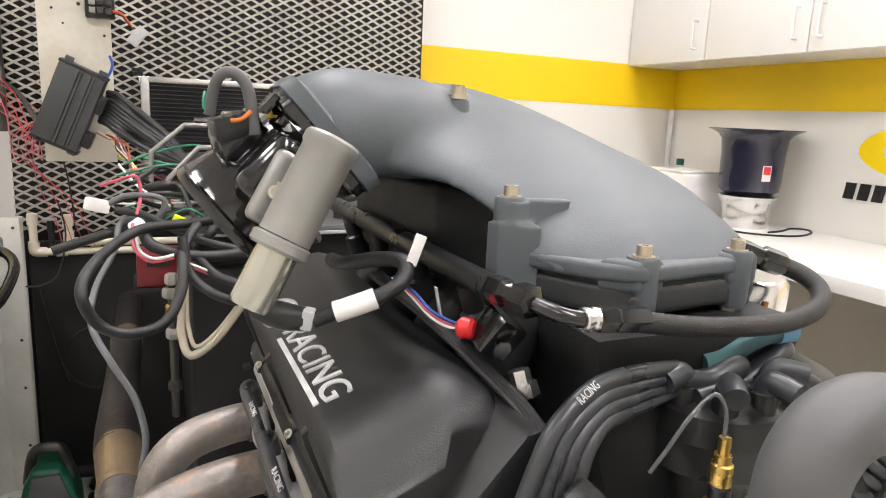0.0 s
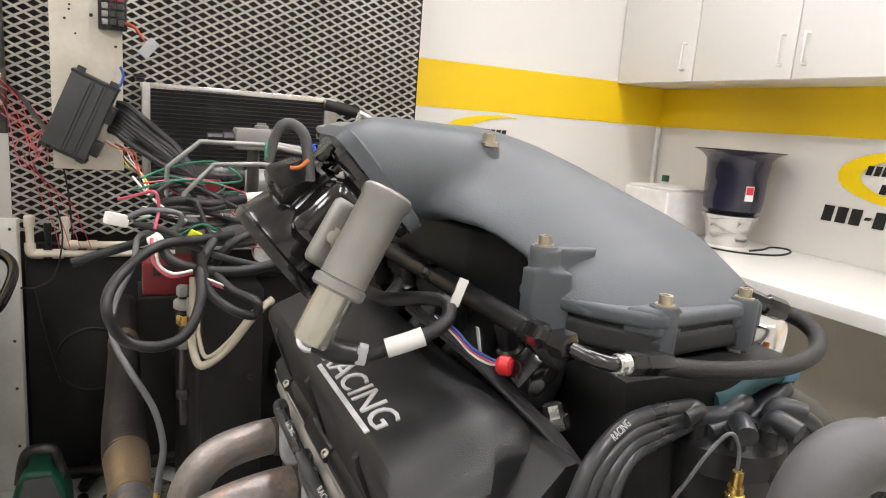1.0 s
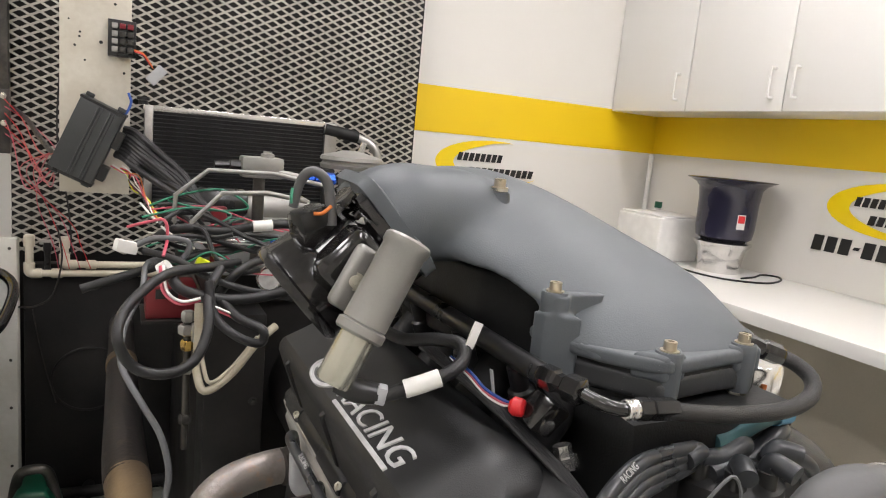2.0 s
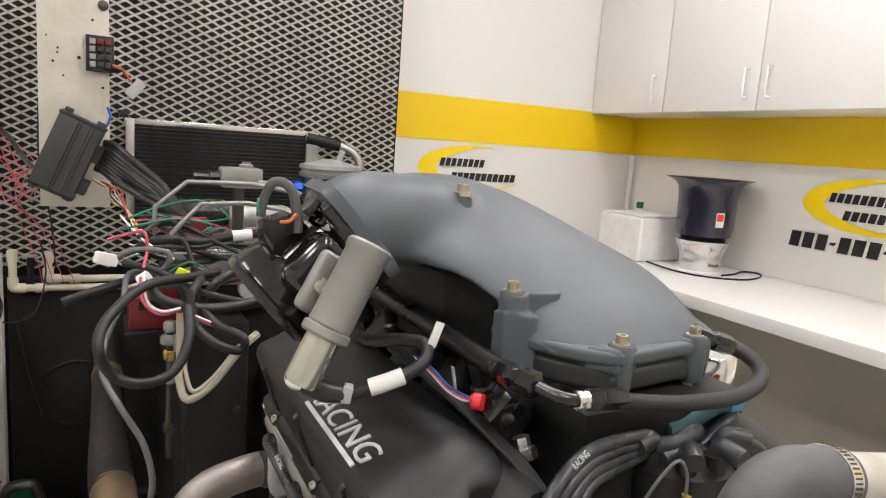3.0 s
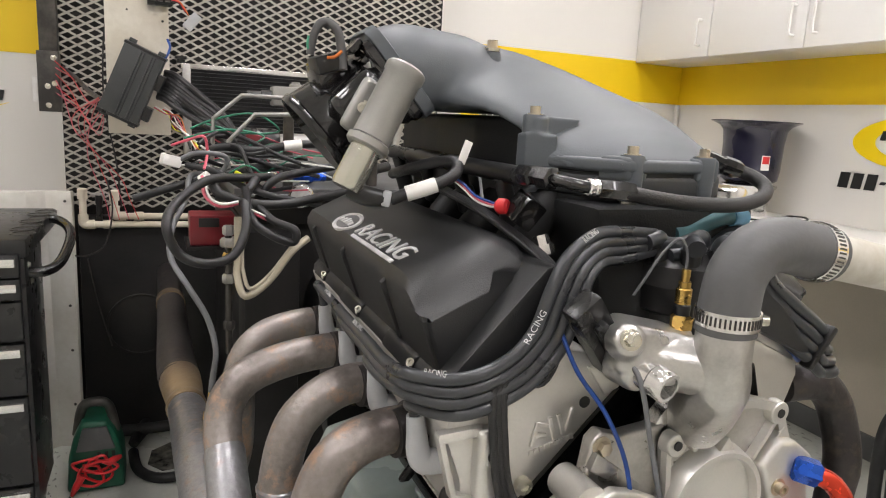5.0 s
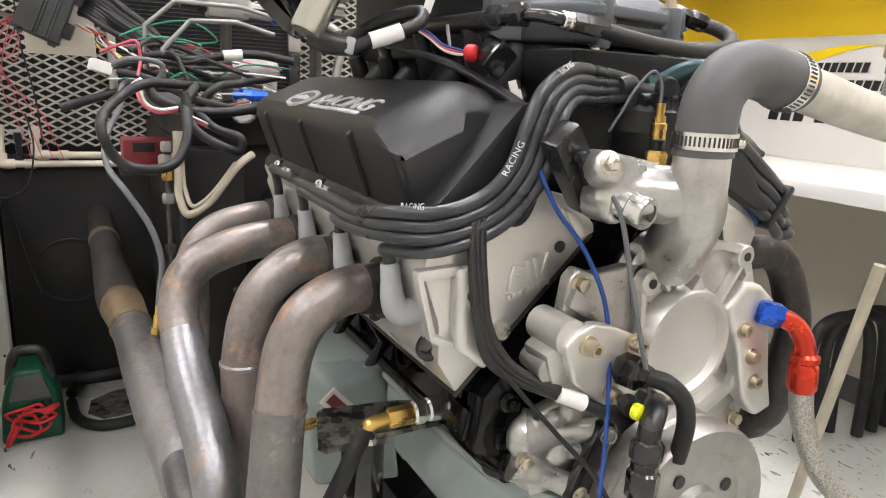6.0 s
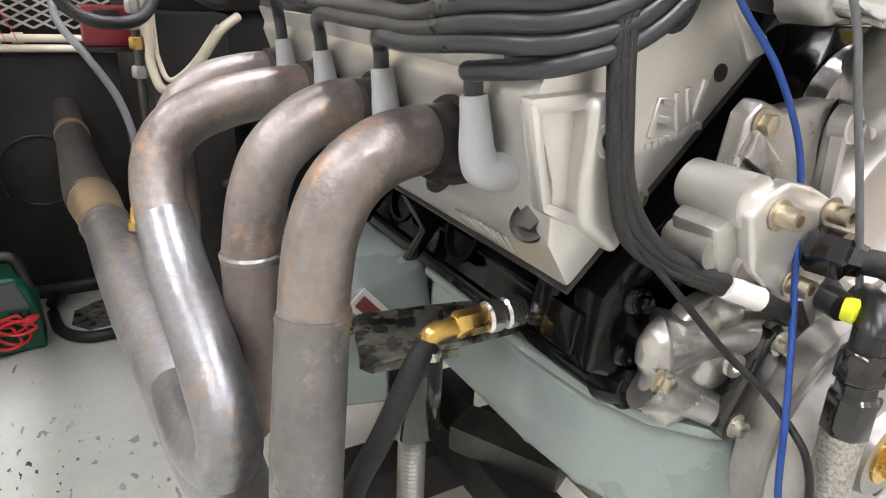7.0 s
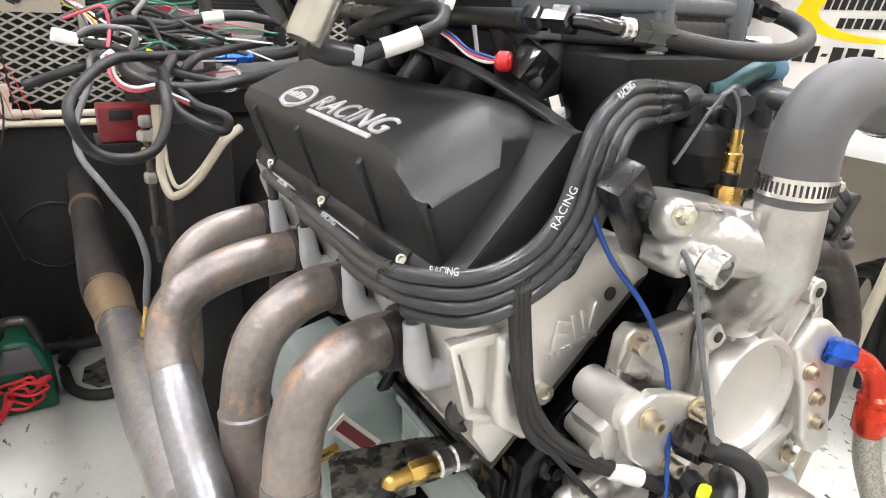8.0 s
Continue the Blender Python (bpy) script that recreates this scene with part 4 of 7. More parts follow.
for k in range(26):
    c = rng.choice(("wire", "wire", "wire", "wire", "greywire", "pink", "greenwire", "white"))
    a = Vector((rng.uniform(-0.05, 0.06), rng.uniform(1.2, 1.45), rng.uniform(0.92, 1.0)))
    b = Vector((rng.uniform(0.10, 0.30), rng.uniform(1.15, 1.45), rng.uniform(0.90, 0.98)))
    m1, m2 = a.lerp(b, 0.33) + Vector((0, 0, rng.uniform(-0.02, 0.03))), a.lerp(b, 0.66) + Vector((0, rng.uniform(-0.04, 0.04), rng.uniform(-0.03, 0.03)))
    cable("loose_wire", [a, m1, m2, b], 0.0042 if c == "wire" else 0.0016, M[c], "loose wire in the tangle of looms", "wire", 8, "wiring looms")
single("loom_plug", obox(bmesh.new(), (-0.056, 1.2, 0.952), (0.034, 0.02, 0.02), (0, 15, 20), 0.003), M["white"], "white plastic plug on a loom end", "connector")
single("loom_plug", obox(bmesh.new(), (0.063, 1.19, 0.926), (0.022, 0.016, 0.016), (0, 25, 0), 0.003), M["lime"], "small yellow and black plug in the tangle", "connector")
cable("white_band", [(0.155, 1.25, 0.983), (0.19, 1.25, 0.987)], 0.0105, M["white"], "white wrap label round a loom", "label", 12)
cable("white_band", [(-0.005, 1.165, 0.918), (0.008, 1.16, 0.928)], 0.012, M["white"], "white tie round crossing looms", "label", 12)
e = thing("blue_fitting", (0.26, 1.5, 0.9), "blue anodised hose fittings on the shelf", "hose fitting")
part("fitting", lathe(bmesh.new(), (0.20, 1.45, 0.905), (1, 0.2, 0.0), [(0, 0.012), (0.03, 0.012), (0.03, 0.018), (0.055, 0.018), (0.055, 0.013), (0.09, 0.013)], 8), M["bluean"], e)
part("hose", sweep(bmesh.new(), [(0.29, 1.468, 0.905), (0.36, 1.48, 0.91), (0.46, 1.5, 0.93)], 0.012), M["blackbraid"], e)
e = thing("fuel_regulator", (0.385, 1.45, 0.885), "grey stacked regulator on a post above the shelf", "regulator")
part("post", rod(bmesh.new(), (0.40, 1.45, 0.884), (0.40, 1.45, 1.09), 0.014), M["darksteel"], e)
part("disc", lathe(bmesh.new(), (0.40, 1.45, 1.085), (0, 0, 1), [(0, 0.03), (0.004, 0.068), (0.012, 0.070), (0.016, 0.064), (0.020, 0.064), (0.023, 0.070), (0.031, 0.068), (0.038, 0.04), (0.044, 0.02)], 36), M["satinalu"], e)
part("nipple", rod(bmesh.new(), (0.415, 1.44, 1.125), (0.42, 1.43, 1.15), 0.007), M["alupol"], e)
e = thing("fuel_filter", (0.18, 1.40, 0.885), "grey cast block with blue anodised fittings on a post", "fuel block")
part("post", rod(bmesh.new(), (0.19, 1.40, 0.884), (0.19, 1.40, 1.07), 0.012), M["darksteel"], e)
part("block", box(bmesh.new(), (0.152, 1.375, 1.062), (0.235, 1.425, 1.104), 0.006), M["satinalu"], e)
part("cap", lathe(bmesh.new(), (0.205, 1.40, 1.104), (0, 0, 1), [(0, 0.014), (0.006, 0.014), (0.008, 0.009), (0.012, 0.009)], 16), M["satinalu"], e)
part("end_fitting", lathe(bmesh.new(), (0.152, 1.40, 1.083), (-1, 0, 0), [(0, 0.012), (0.02, 0.012), (0.022, 0.008), (0.05, 0.008)], 8), M["blacksatin"], e)
part("blue_fitting", lathe(bmesh.new(), (0.275, 1.36, 1.068), (1, 0.05, 0.03), [(0, 0.012), (0.016, 0.012), (0.018, 0.0155), (0.034, 0.0155), (0.036, 0.012), (0.044, 0.012), (0.046, 0.015), (0.062, 0.013), (0.066, 0.008)], 8), M["bluean"], e, "blue anodised hose end")
part("pipe", rod(bmesh.new(), (0.225, 1.38, 1.075), (0.28, 1.36, 1.068), 0.007), M["satinalu"], e)
e = thing("chain", (0.2, 1.6, 0.9), "bright chain lying coiled on the shelf", "chain")
for k in range(7):
    part("link", sweep(bmesh.new(), [Vector((0.12 + k * 0.014, 1.58, 0.893)) + Vector((0.012 * math.cos(a), 0.008 * math.sin(a), 0.004 + 0.004 * math.sin(a + k))) for a in (0.785 * q for q in range(9))], 0.0025, 6, 2), M["alupol"], e)
e = thing("shelf_motor", (0.3, 1.7, 0.9), "grey cast actuator lying on the shelf", "actuator")
part("body", lathe(bmesh.new(), (0.22, 1.72, 0.96), (1, 0, 0), [(0, 0.03), (0.02, 0.035), (0.14, 0.035), (0.16, 0.025)]), M["satinalu"], e)
part("foot", box(bmesh.new(), (0.23, 1.68, 0.886), (0.37, 1.76, 0.94), 0.004), M["satinalu"], e)
part("motor", lathe(bmesh.new(), (0.10, 1.72, 0.97), (1, 0, 0), [(0, 0.03), (0.01, 0.035), (0.11, 0.035), (0.12, 0.03)]), M["blacksatin"], e)

# ---- the engine ----
CX, CZ = 0.355, 0.605  # crank
CR = 0.328  # middle between the two heads
Y0, Y1 = 0.325, 0.80  # front and rear of the heads


def mirror(profile):
    return [(2 * CR - x, z) for x, z in profile][::-1]


eng = thing("engine", (CX, 0.56, 0.45), "eight cylinder engine with bare cast heads and a gloss black block", "engine")
BLOCK = [(0.20, 0.625), (0.215, 0.655), (0.19, 0.69), (0.165, 0.704), (0.290, 0.829), (0.32, 0.86), (0.39, 0.86), (0.42, 0.829), (0.545, 0.704), (0.52, 0.69), (0.495, 0.655), (0.51, 0.625)]
blk = part("block", prism(bmesh.new(), BLOCK, Y0 + 0.015, 0.83, "y", 0.006), M["blockpaint"], eng, "gloss black painted block")
for yy in (0.51, 0.62, 0.73):
    part("core_plug", lathe(bmesh.new(), (0.206, yy, 0.668), (-0.9, 0, 0.25), [(0, 0.024), (0.004, 0.024), (0.004, 0.02), (-0.002, 0.019)], 28), M["blockpaint"], blk)
    part("block_rib", prism(bmesh.new(), [(0.19, 0.628), (0.214, 0.66), (0.19, 0.692), (0.175, 0.69), (0.196, 0.655), (0.178, 0.628)], yy + 0.05, yy + 0.062, "y", 0.003), M["blockpaint"], blk)
part("pan_rail", box(bmesh.new(), (0.199, Y0 + 0.005, 0.620), (0.511, 0.83, 0.634), 0.003), M["blockpaint"], blk)
part("mount_boss", prism(bmesh.new(), [(0.182, 0.648), (0.21, 0.648), (0.21, 0.685), (0.19, 0.685)], 0.365, 0.39, "y", 0.004), M["blockpaint"], blk)
part("front_web", prism(bmesh.new(), [(0.175, 0.650), (0.215, 0.632), (0.262, 0.640), (0.268, 0.70), (0.300, 0.785), (0.290, 0.80), (0.215, 0.735), (0.182, 0.700)], 0.318, 0.345, "y", 0.006), M["blockpaint"], blk)
part("mount_lug", obox(bmesh.new(), (0.186, 0.345, 0.668), (0.026, 0.03, 0.028), (0, 12, 0), 0.003), M["blockpaint"], blk)
part("lug_hole", lathe(bmesh.new(), (0.187, 0.3298, 0.666), (0, -1, 0), [(0, 0.0062), (0.001, 0.0062)], 16), M["zinc"], blk)
for x, z, r in ((0.214, 0.628, 0.012), (0.209, 0.690, 0.009), (0.236, 0.700, 0.009), (0.204, 0.655, 0.007)):
    boss = part("casting_boss", lathe(bmesh.new(), (x, 0.335, z), (-0.1, -1, 0.15), [(0, r * 1.5), (0.012, r * 1.25), (0.022, r), (0.024, r * 0.75)], 18), M["blockpaint"], blk)
    part("bolt", hexbolt(bmesh.new(), (x - 0.0022, 0.3125, z + 0.0033), (-0.1, -1, 0.15), r * 0.6, 0.006), M["blockpaint"], boss)
part("front_column", prism(bmesh.new(), [(0.203, 0.618), (0.226, 0.614), (0.226, 0.645), (0.205, 0.648)], 0.312, 0.345, "y", 0.004), M["blockpaint"], blk)

HEAD = [(0.159, 0.706), (0.286, 0.833), (0.284, 0.845), (0.258, 0.866), (0.226, 0.872), (0.128, 0.826), (0.124, 0.812), (0.131, 0.792), (0.140, 0.768), (0.141, 0.735)]


def head(profile, side):
    h = part("cylinder_head", prism(bmesh.new(), profile, Y0 + (0.02 if side > 0 else 0), Y1, "y", 0.004), M["alu"], eng, "bare cast aluminium cylinder head")
    return h


hl, hr = head(HEAD, -1), head(mirror(HEAD), 1)
UPPER = [(0.121, 0.833), (0.128, 0.815), (0.222, 0.868), (0.205, 0.894), (0.196, 0.896)]
part("cover_rail", prism(bmesh.new(), UPPER, 0.352, 0.802, "y", 0.003), M["alu"], hl)
part("cover_rail", prism(bmesh.new(), mirror(UPPER), 0.352, 0.802, "y", 0.003), M["alu"], hr)
part("head_gasket", prism(bmesh.new(), [(0.1575, 0.7045), (0.160, 0.702), (0.288, 0.830), (0.2855, 0.8325)], Y0 + 0.001, Y1 - 0.001, "y"), M["darksteel"], eng)
# front face of the near head: ribs, bosses, holes
part("end_rib", prism(bmesh.new(), [(0.116, 0.812), (0.121, 0.813), (0.135, 0.762), (0.130, 0.757)], Y0 - 0.007, Y0 + 0.004, "y", 0.0022), M["alu"], hl)
part("end_rib", prism(bmesh.new(), [(0.116, 0.815), (0.155, 0.817), (0.158, 0.808), (0.118, 0.806)], Y0 - 0.007, Y0 + 0.004, "y", 0.003), M["alu"], hl)
part("end_rib", prism(bmesh.new(), [(0.130, 0.764), (0.130, 0.757), (0.150, 0.747), (0.156, 0.752)], Y0 - 0.007, Y0 + 0.004, "y", 0.0025), M["alu"], hl)
part("end_column", prism(bmesh.new(), [(0.149, 0.814), (0.166, 0.816), (0.175, 0.806), (0.177, 0.762), (0.188, 0.740), (0.178, 0.728), (0.152, 0.748), (0.149, 0.766)], Y0 - 0.013, Y0 + 0.004, "y", 0.0055, 3), M["alu"], hl)
part("end_boss", lathe(bmesh.new(), (0.1635, Y0 - 0.008, 0.794), (-0.25, -1, 0), [(0, 0.0105), (0.006, 0.0100), (0.007, 0.009)], 24), M["alu"], hl)
part("bolt_hole", lathe(bmesh.new(), (0.1618, Y0 - 0.0152, 0.794), (-0.25, -1, 0), [(0, 0.0058), (0.0008, 0.0058)], 16), M["darksteel"], hl)
part("corner_pad", prism(bmesh.new(), [(0.262, 0.852), (0.283, 0.843), (0.285, 0.834), (0.270, 0.828), (0.250, 0.856)], Y0 - 0.004, Y0 + 0.004, "y", 0.0025), M["alu"], hl)
part("bolt_hole", lathe(bmesh.new(), (0.252, Y0 - 0.0002, 0.823), (0, -1, 0), [(0, 0.0052), (0.0008, 0.0052)], 16), M["ink"], hl)
part("gasket_bolt", lathe(bmesh.new(), (0.197, Y0, 0.757), (0, -1, 0), [(0, 0.0075), (0.006, 0.0075), (0.006, 0.004), (0.003, 0.004)], 18), M["zinc"], hl)
# head bolt in its pocket, cast marks as plain bars
part("head_bolt", hexbolt(bmesh.new(), (0.1425, 0.3425, 0.7435), (-0.6, -0.25, 0.5), 0.0075, 0.006), M["darksteel"], hl, "dark flanged head bolt")
part("bolt_washer", lathe(bmesh.new(), (0.1440, 0.3435, 0.7420), (-0.6, -0.25, 0.5), [(0, 0.0125), (0.0035, 0.0125), (0.0035, 0.009)], 24), M["blacksatin"], hl)
for k in range(3):
    part("head_bolt", hexbolt(bmesh.new(), (0.138, 0.435 + k * 0.111, 0.745), (-0.7, 0, 0.5), 0.0085, 0.014), M["darksteel"], hl)
for k, (x, z, w, h) in enumerate(((0.205, 0.800, 0.004, 0.022), (0.212, 0.808, 0.012, 0.004), (0.211, 0.799, 0.010, 0.004), (0.222, 0.803, 0.004, 0.022), (0.230, 0.806, 0.004, 0.020), (0.238, 0.809, 0.004, 0.022))):
    part("cast_mark", obox(bmesh.new(), (x, Y0 - 0.0008, z), (w, 0.0025, h), (0, -18 if k in (3, 4) else 12, 0), 0.0006, 1), M["alu"], hl)
for k in range(9):
    part("cast_mark", obox(bmesh.new(), (0.203 + 0.0048 * k, Y0 - 0.0006, 0.784 + 0.0012 * k), (0.0036, 0.002, 0.0042), (0, -8, 0)), M["alu"], hl)
for k in range(9):
    part("cast_mark", obox(bmesh.new(), (0.1495, 0.372 + 0.0068 * k, 0.7185), (0.002, 0.0045, 0.013), (0, -38, 0), 0.0006, 1), M["alu"], hl)

# oil pan
pan = part("oil_pan", prism(bmesh.new(), [(0.235, 0.612), (0.475, 0.612), (0.475, 0.545), (0.45, 0.53), (0.26, 0.53), (0.235, 0.545)], Y0 - 0.03, 0.83, "y", 0.012, 3), M["pan"], eng, "grey green painted oil pan")
# front sump: rounded tub under the timing cover
bm = bmesh.new()
tub = [(0.202, 0.56), (0.201, 0.40), (0.206, 0.345), (0.219, 0.305), (0.242, 0.277), (0.275, 0.26), (0.33, 0.252), (0.39, 0.25), (0.45, 0.265), (0.50, 0.315), (0.515, 0.40), (0.51, 0.56)]
prism(bm, tub, 0.532, 0.611, "z", 0.010, 3)
part("sump", bm, M["pan"], pan)
part("sump_flange", prism(bmesh.new(), [(CX + (x - CX) * 1.025, 0.45 + (y - 0.45) * 1.025) for x, y in tub], 0.6115, 0.619, "z", 0.002), M["pan"], pan)
part("kick_out", prism(bmesh.new(), [(0.215, 0.612), (0.145, 0.595), (0.120, 0.54), (0.125, 0.47), (0.24, 0.45)], 0.585, 0.80, "y", 0.010, 3), M["pan"], pan)
part("pan_label", obox(bmesh.new(), (0.160, 0.5835, 0.566), (0.024, 0.003, 0.065), (0, -42, 0), 0.0), M["white"], pan, "white and red sticker")
part("pan_label_mark", obox(bmesh.new(), (0.160, 0.5815, 0.566), (0.013, 0.003, 0.056), (0, -42, 0), 0.0), M["redpaint"], pan)

# timing cover
# black front of the block, with the thin cast cover before it
part("block_front", prism(bmesh.new(), [(0.262, 0.625), (0.475, 0.625), (0.47, 0.70), (0.44, 0.79), (0.42, 0.85), (0.32, 0.85), (0.292, 0.79), (0.268, 0.70)], 0.303, Y0 + 0.015, "y", 0.004), M["blockpaint"], blk)
TIMING = [(0.226, 0.618), (0.290, 0.604), (0.475, 0.61), (0.472, 0.70), (0.445, 0.79), (0.40, 0.826), (0.33, 0.826), (0.300, 0.812), (0.262, 0.808), (0.244, 0.814), (0.236, 0.806), (0.232, 0.778), (0.250, 0.745), (0.252, 0.705), (0.222, 0.696), (0.206, 0.676), (0.200, 0.645), (0.212, 0.630)]
tc = part("timing_cover", prism(bmesh.new(), TIMING, 0.288, 0.303, "y", 0.004, 3), M["castdark"], eng, "cast aluminium timing cover")
for x, z in ((0.245, 0.802), (0.205, 0.655), (0.462, 0.64), (0.458, 0.70), (0.434, 0.78)):
    part("bolt", hexbolt(bmesh.new(), (x, 0.288, z), (0, -1, 0), 0.0058, 0.008), M["goldzinc"], tc)
part("cover_rib", prism(bmesh.new(), [(0.232, 0.785), (0.238, 0.80), (0.285, 0.765), (0.282, 0.755)], 0.282, 0.290, "y", 0.0025), M["castdark"], tc)
for p, q, r in (((0.213, 0.300, 0.672), (0.269, 0.272, 0.677), 0.011), ((0.207, 0.300, 0.650), (0.246, 0.274, 0.628), 0.011)):
    part("pin_boss", lathe(bmesh.new(), p, Vector(q) - Vector(p), [(0, r * 1.9), (0.012, r * 1.55), (0.026, r * 1.1), (0.034, r), ((Vector(q) - Vector(p)).length, r * 0.9)], 22), M["castdark"], tc)
bm = bmesh.new()
for x, y, z, r in ((0.218, 0.290, 0.668, 0.022), (0.222, 0.288, 0.638, 0.020), (0.244, 0.284, 0.655, 0.019), (0.250, 0.286, 0.690, 0.016), (0.262, 0.290, 0.650, 0.024), (0.234, 0.288, 0.684, 0.014)):
    lathe(bm, (x, y + 0.012, z), (-0.15, -1, 0.1), [(0, r), (0.008, r * 0.95), (0.016, r * 0.7), (0.020, r * 0.35)], 16)
box(bm, (0.212, 0.284, 0.622), (0.285, 0.300, 0.690))
corner = part("cover_casting", bm, M["castdark"], tc, "", 180)
d = corner.modifiers.new("moulding", "REMESH")
d.mode, d.voxel_size, d.use_smooth_shade = "VOXEL", 0.002, True
d = corner.modifiers.new("soft_radius", "SMOOTH")
d.factor, d.iterations = 0.5, 7
part("bolt_hole", lathe(bmesh.new(), (0.238, 0.268, 0.668), (-0.1, -1, 0.1), [(0, 0.0075), (0.003, 0.0072), (0.003, 0.004), (0.001, 0.004)], 18), M["alupol"], tc)

# balancer and its pulley bolts
bal = part("balancer", lathe(bmesh.new(), (0.337, 0.268, CZ), (0, -1, 0), [(0, 0.079), (0.004, 0.084), (0.022, 0.084), (0.025, 0.081), (0.028, 0.084), (0.046, 0.084), (0.05, 0.081), (0.05, 0.062), (0.044, 0.058), (0.044, 0.03), (0.052, 0.028), (0.052, 0.0)], 64, False), M["steel"], eng, "bare steel crank balancer")
for k in range(4):
    a = k * math.pi / 2 + 0.5
    part("bolt_hole", lathe(bmesh.new(), (0.337 + 0.044 * math.cos(a), 0.2235, CZ + 0.044 * math.sin(a)), (0, -1, 0), [(0, 0.006), (0.001, 0.006)], 14), M["ink"], bal)
part("crank_bolt", hexbolt(bmesh.new(), (0.337, 0.217, CZ), (0, -1, 0), 0.013, 0.014), M["brass"], bal)

# timing pointer: black link with two bolts
LINK = [(0.246 - 0.0115 * math.cos(a), 0.627 - 0.0115 * math.sin(a)) for a in np.linspace(-0.45, 2.69, 7)] + [(0.269 + 0.0115 * math.cos(a), 0.677 + 0.0115 * math.sin(a)) for a in np.linspace(-0.45, 2.69, 7)]
tp = part("timing_pointer", prism(bmesh.new(), LINK, 0.262, 0.272, "y", 0.002), M["blackgloss"], eng, "black anodised timing pointer")
for x, z in ((0.246, 0.627), (0.269, 0.677)):
    part("bolt", socketbolt(bmesh.new(), (x, 0.262, z), (0, -1, 0), 0.0052, 0.006), M["zinc"], tp)

# water pump
wp = thing("water_pump", (0.32, 0.27, 0.77), "bare cast aluminium water pump on the engine front", "water pump")
PCX, PCZ = 0.357, 0.740
PLATE = [(0.300, 0.70), (0.306, 0.758), (0.302, 0.796), (0.308, 0.806), (0.320, 0.804), (0.338, 0.812), (0.366, 0.830), (0.40, 0.828), (0.416, 0.824), (0.430, 0.818), (0.434, 0.808), (0.445, 0.784), (0.46, 0.74), (0.44, 0.68), (0.39, 0.655), (0.33, 0.66)]
plate = part("body", prism(bmesh.new(), PLATE, 0.283, 0.291, "y", 0.003), M["castdark"], wp)
inner = [(PCX + (x - PCX) * 0.9, PCZ + (z - PCZ) * 0.92) for x, z in PLATE]
bm = bmesh.new()
rings = [[bm.verts.new((x, y, z)) for x, z in pts] for pts, y in ((PLATE, 0.283), (PLATE, 0.276), (inner, 0.276), (inner, 0.284))]
for a, b in zip(rings, rings[1:]):
    for q in range(len(PLATE)):
        bm.faces.new((a[q], a[(q + 1) % len(PLATE)], b[(q + 1) % len(PLATE)], b[q]))
part("rim", bm, M["alu"], wp, "bare raised casting edge")
part("ring", lathe(bmesh.new(), (PCX, 0.284, PCZ), (0, -1, 0), [(0, 0.054), (0.014, 0.051), (0.018, 0.049), (0.018, 0.0445), (0.010, 0.043), (0.009, 0.0)], 56, False), M["alu"], wp, "machined round face")
part("rib", prism(bmesh.new(), [(0.352, 0.790), (0.361, 0.803), (0.370, 0.789)], 0.268, 0.285, "y", 0.002), M["alu"], wp)
for x0, z0, x1, z1 in ((0.401, 0.772, 0.424, 0.806), (0.410, 0.764, 0.436, 0.798), (0.334, 0.79, 0.325, 0.803)):
    u = Vector((x1 - x0, 0, z1 - z0))
    part("rib", obox(bmesh.new(), ((x0 + x1) / 2, 0.281, (z0 + z1) / 2), (u.length, 0.012, 0.005), (0, -math.degrees(math.atan2(u.z, u.x)), 0), 0.0018), M["alu"], wp)
for x, z in ((0.311, 0.799), (0.425, 0.813)):
    lug = part("lug", lathe(bmesh.new(), (x, 0.285, z), (0, -1, 0), [(0, 0.011), (0.010, 0.0105), (0.011, 0.0095)], 20), M["alu"], wp)
    part("bolt_hole", lathe(bmesh.new(), (x, 0.2737, z), (0, -1, 0), [(0, 0.0042), (0.0008, 0.0042)], 14), M["ink"], lug)
flange = part("outlet_flange", prism(bmesh.new(), [(0.404, 0.768), (0.424, 0.790), (0.444, 0.787), (0.470, 0.768), (0.468, 0.742), (0.480, 0.690), (0.492, 0.655), (0.470, 0.648), (0.444, 0.672), (0.424, 0.728)], 0.268, 0.288, "y", 0.006, 3), M["alu"], wp)
for x, z in ((0.428, 0.745), (0.446, 0.716), (0.455, 0.689)):
    part("bolt", socketbolt(bmesh.new(), (x, 0.268, z), (0, -1, 0), 0.0055, 0.007), M["goldzinc"], flange)
part("seal_ring", lathe(bmesh.new(), (0.345, 0.302, 0.79), (0, -1, 0), [(0, 0.052), (0.012, 0.050), (0.014, 0.044)], 40), M["alupol"], wp)
part("neck", sweep(bmesh.new(), [(0.336, 0.285, 0.815), (0.328, 0.268, 0.835), (0.315, 0.247, 0.862), (0.309, 0.241, 0.885), (0.309, 0.241, 0.912)], [0.026, 0.0255, 0.0235, 0.0212, 0.0205], 24), M["castdark"], wp)

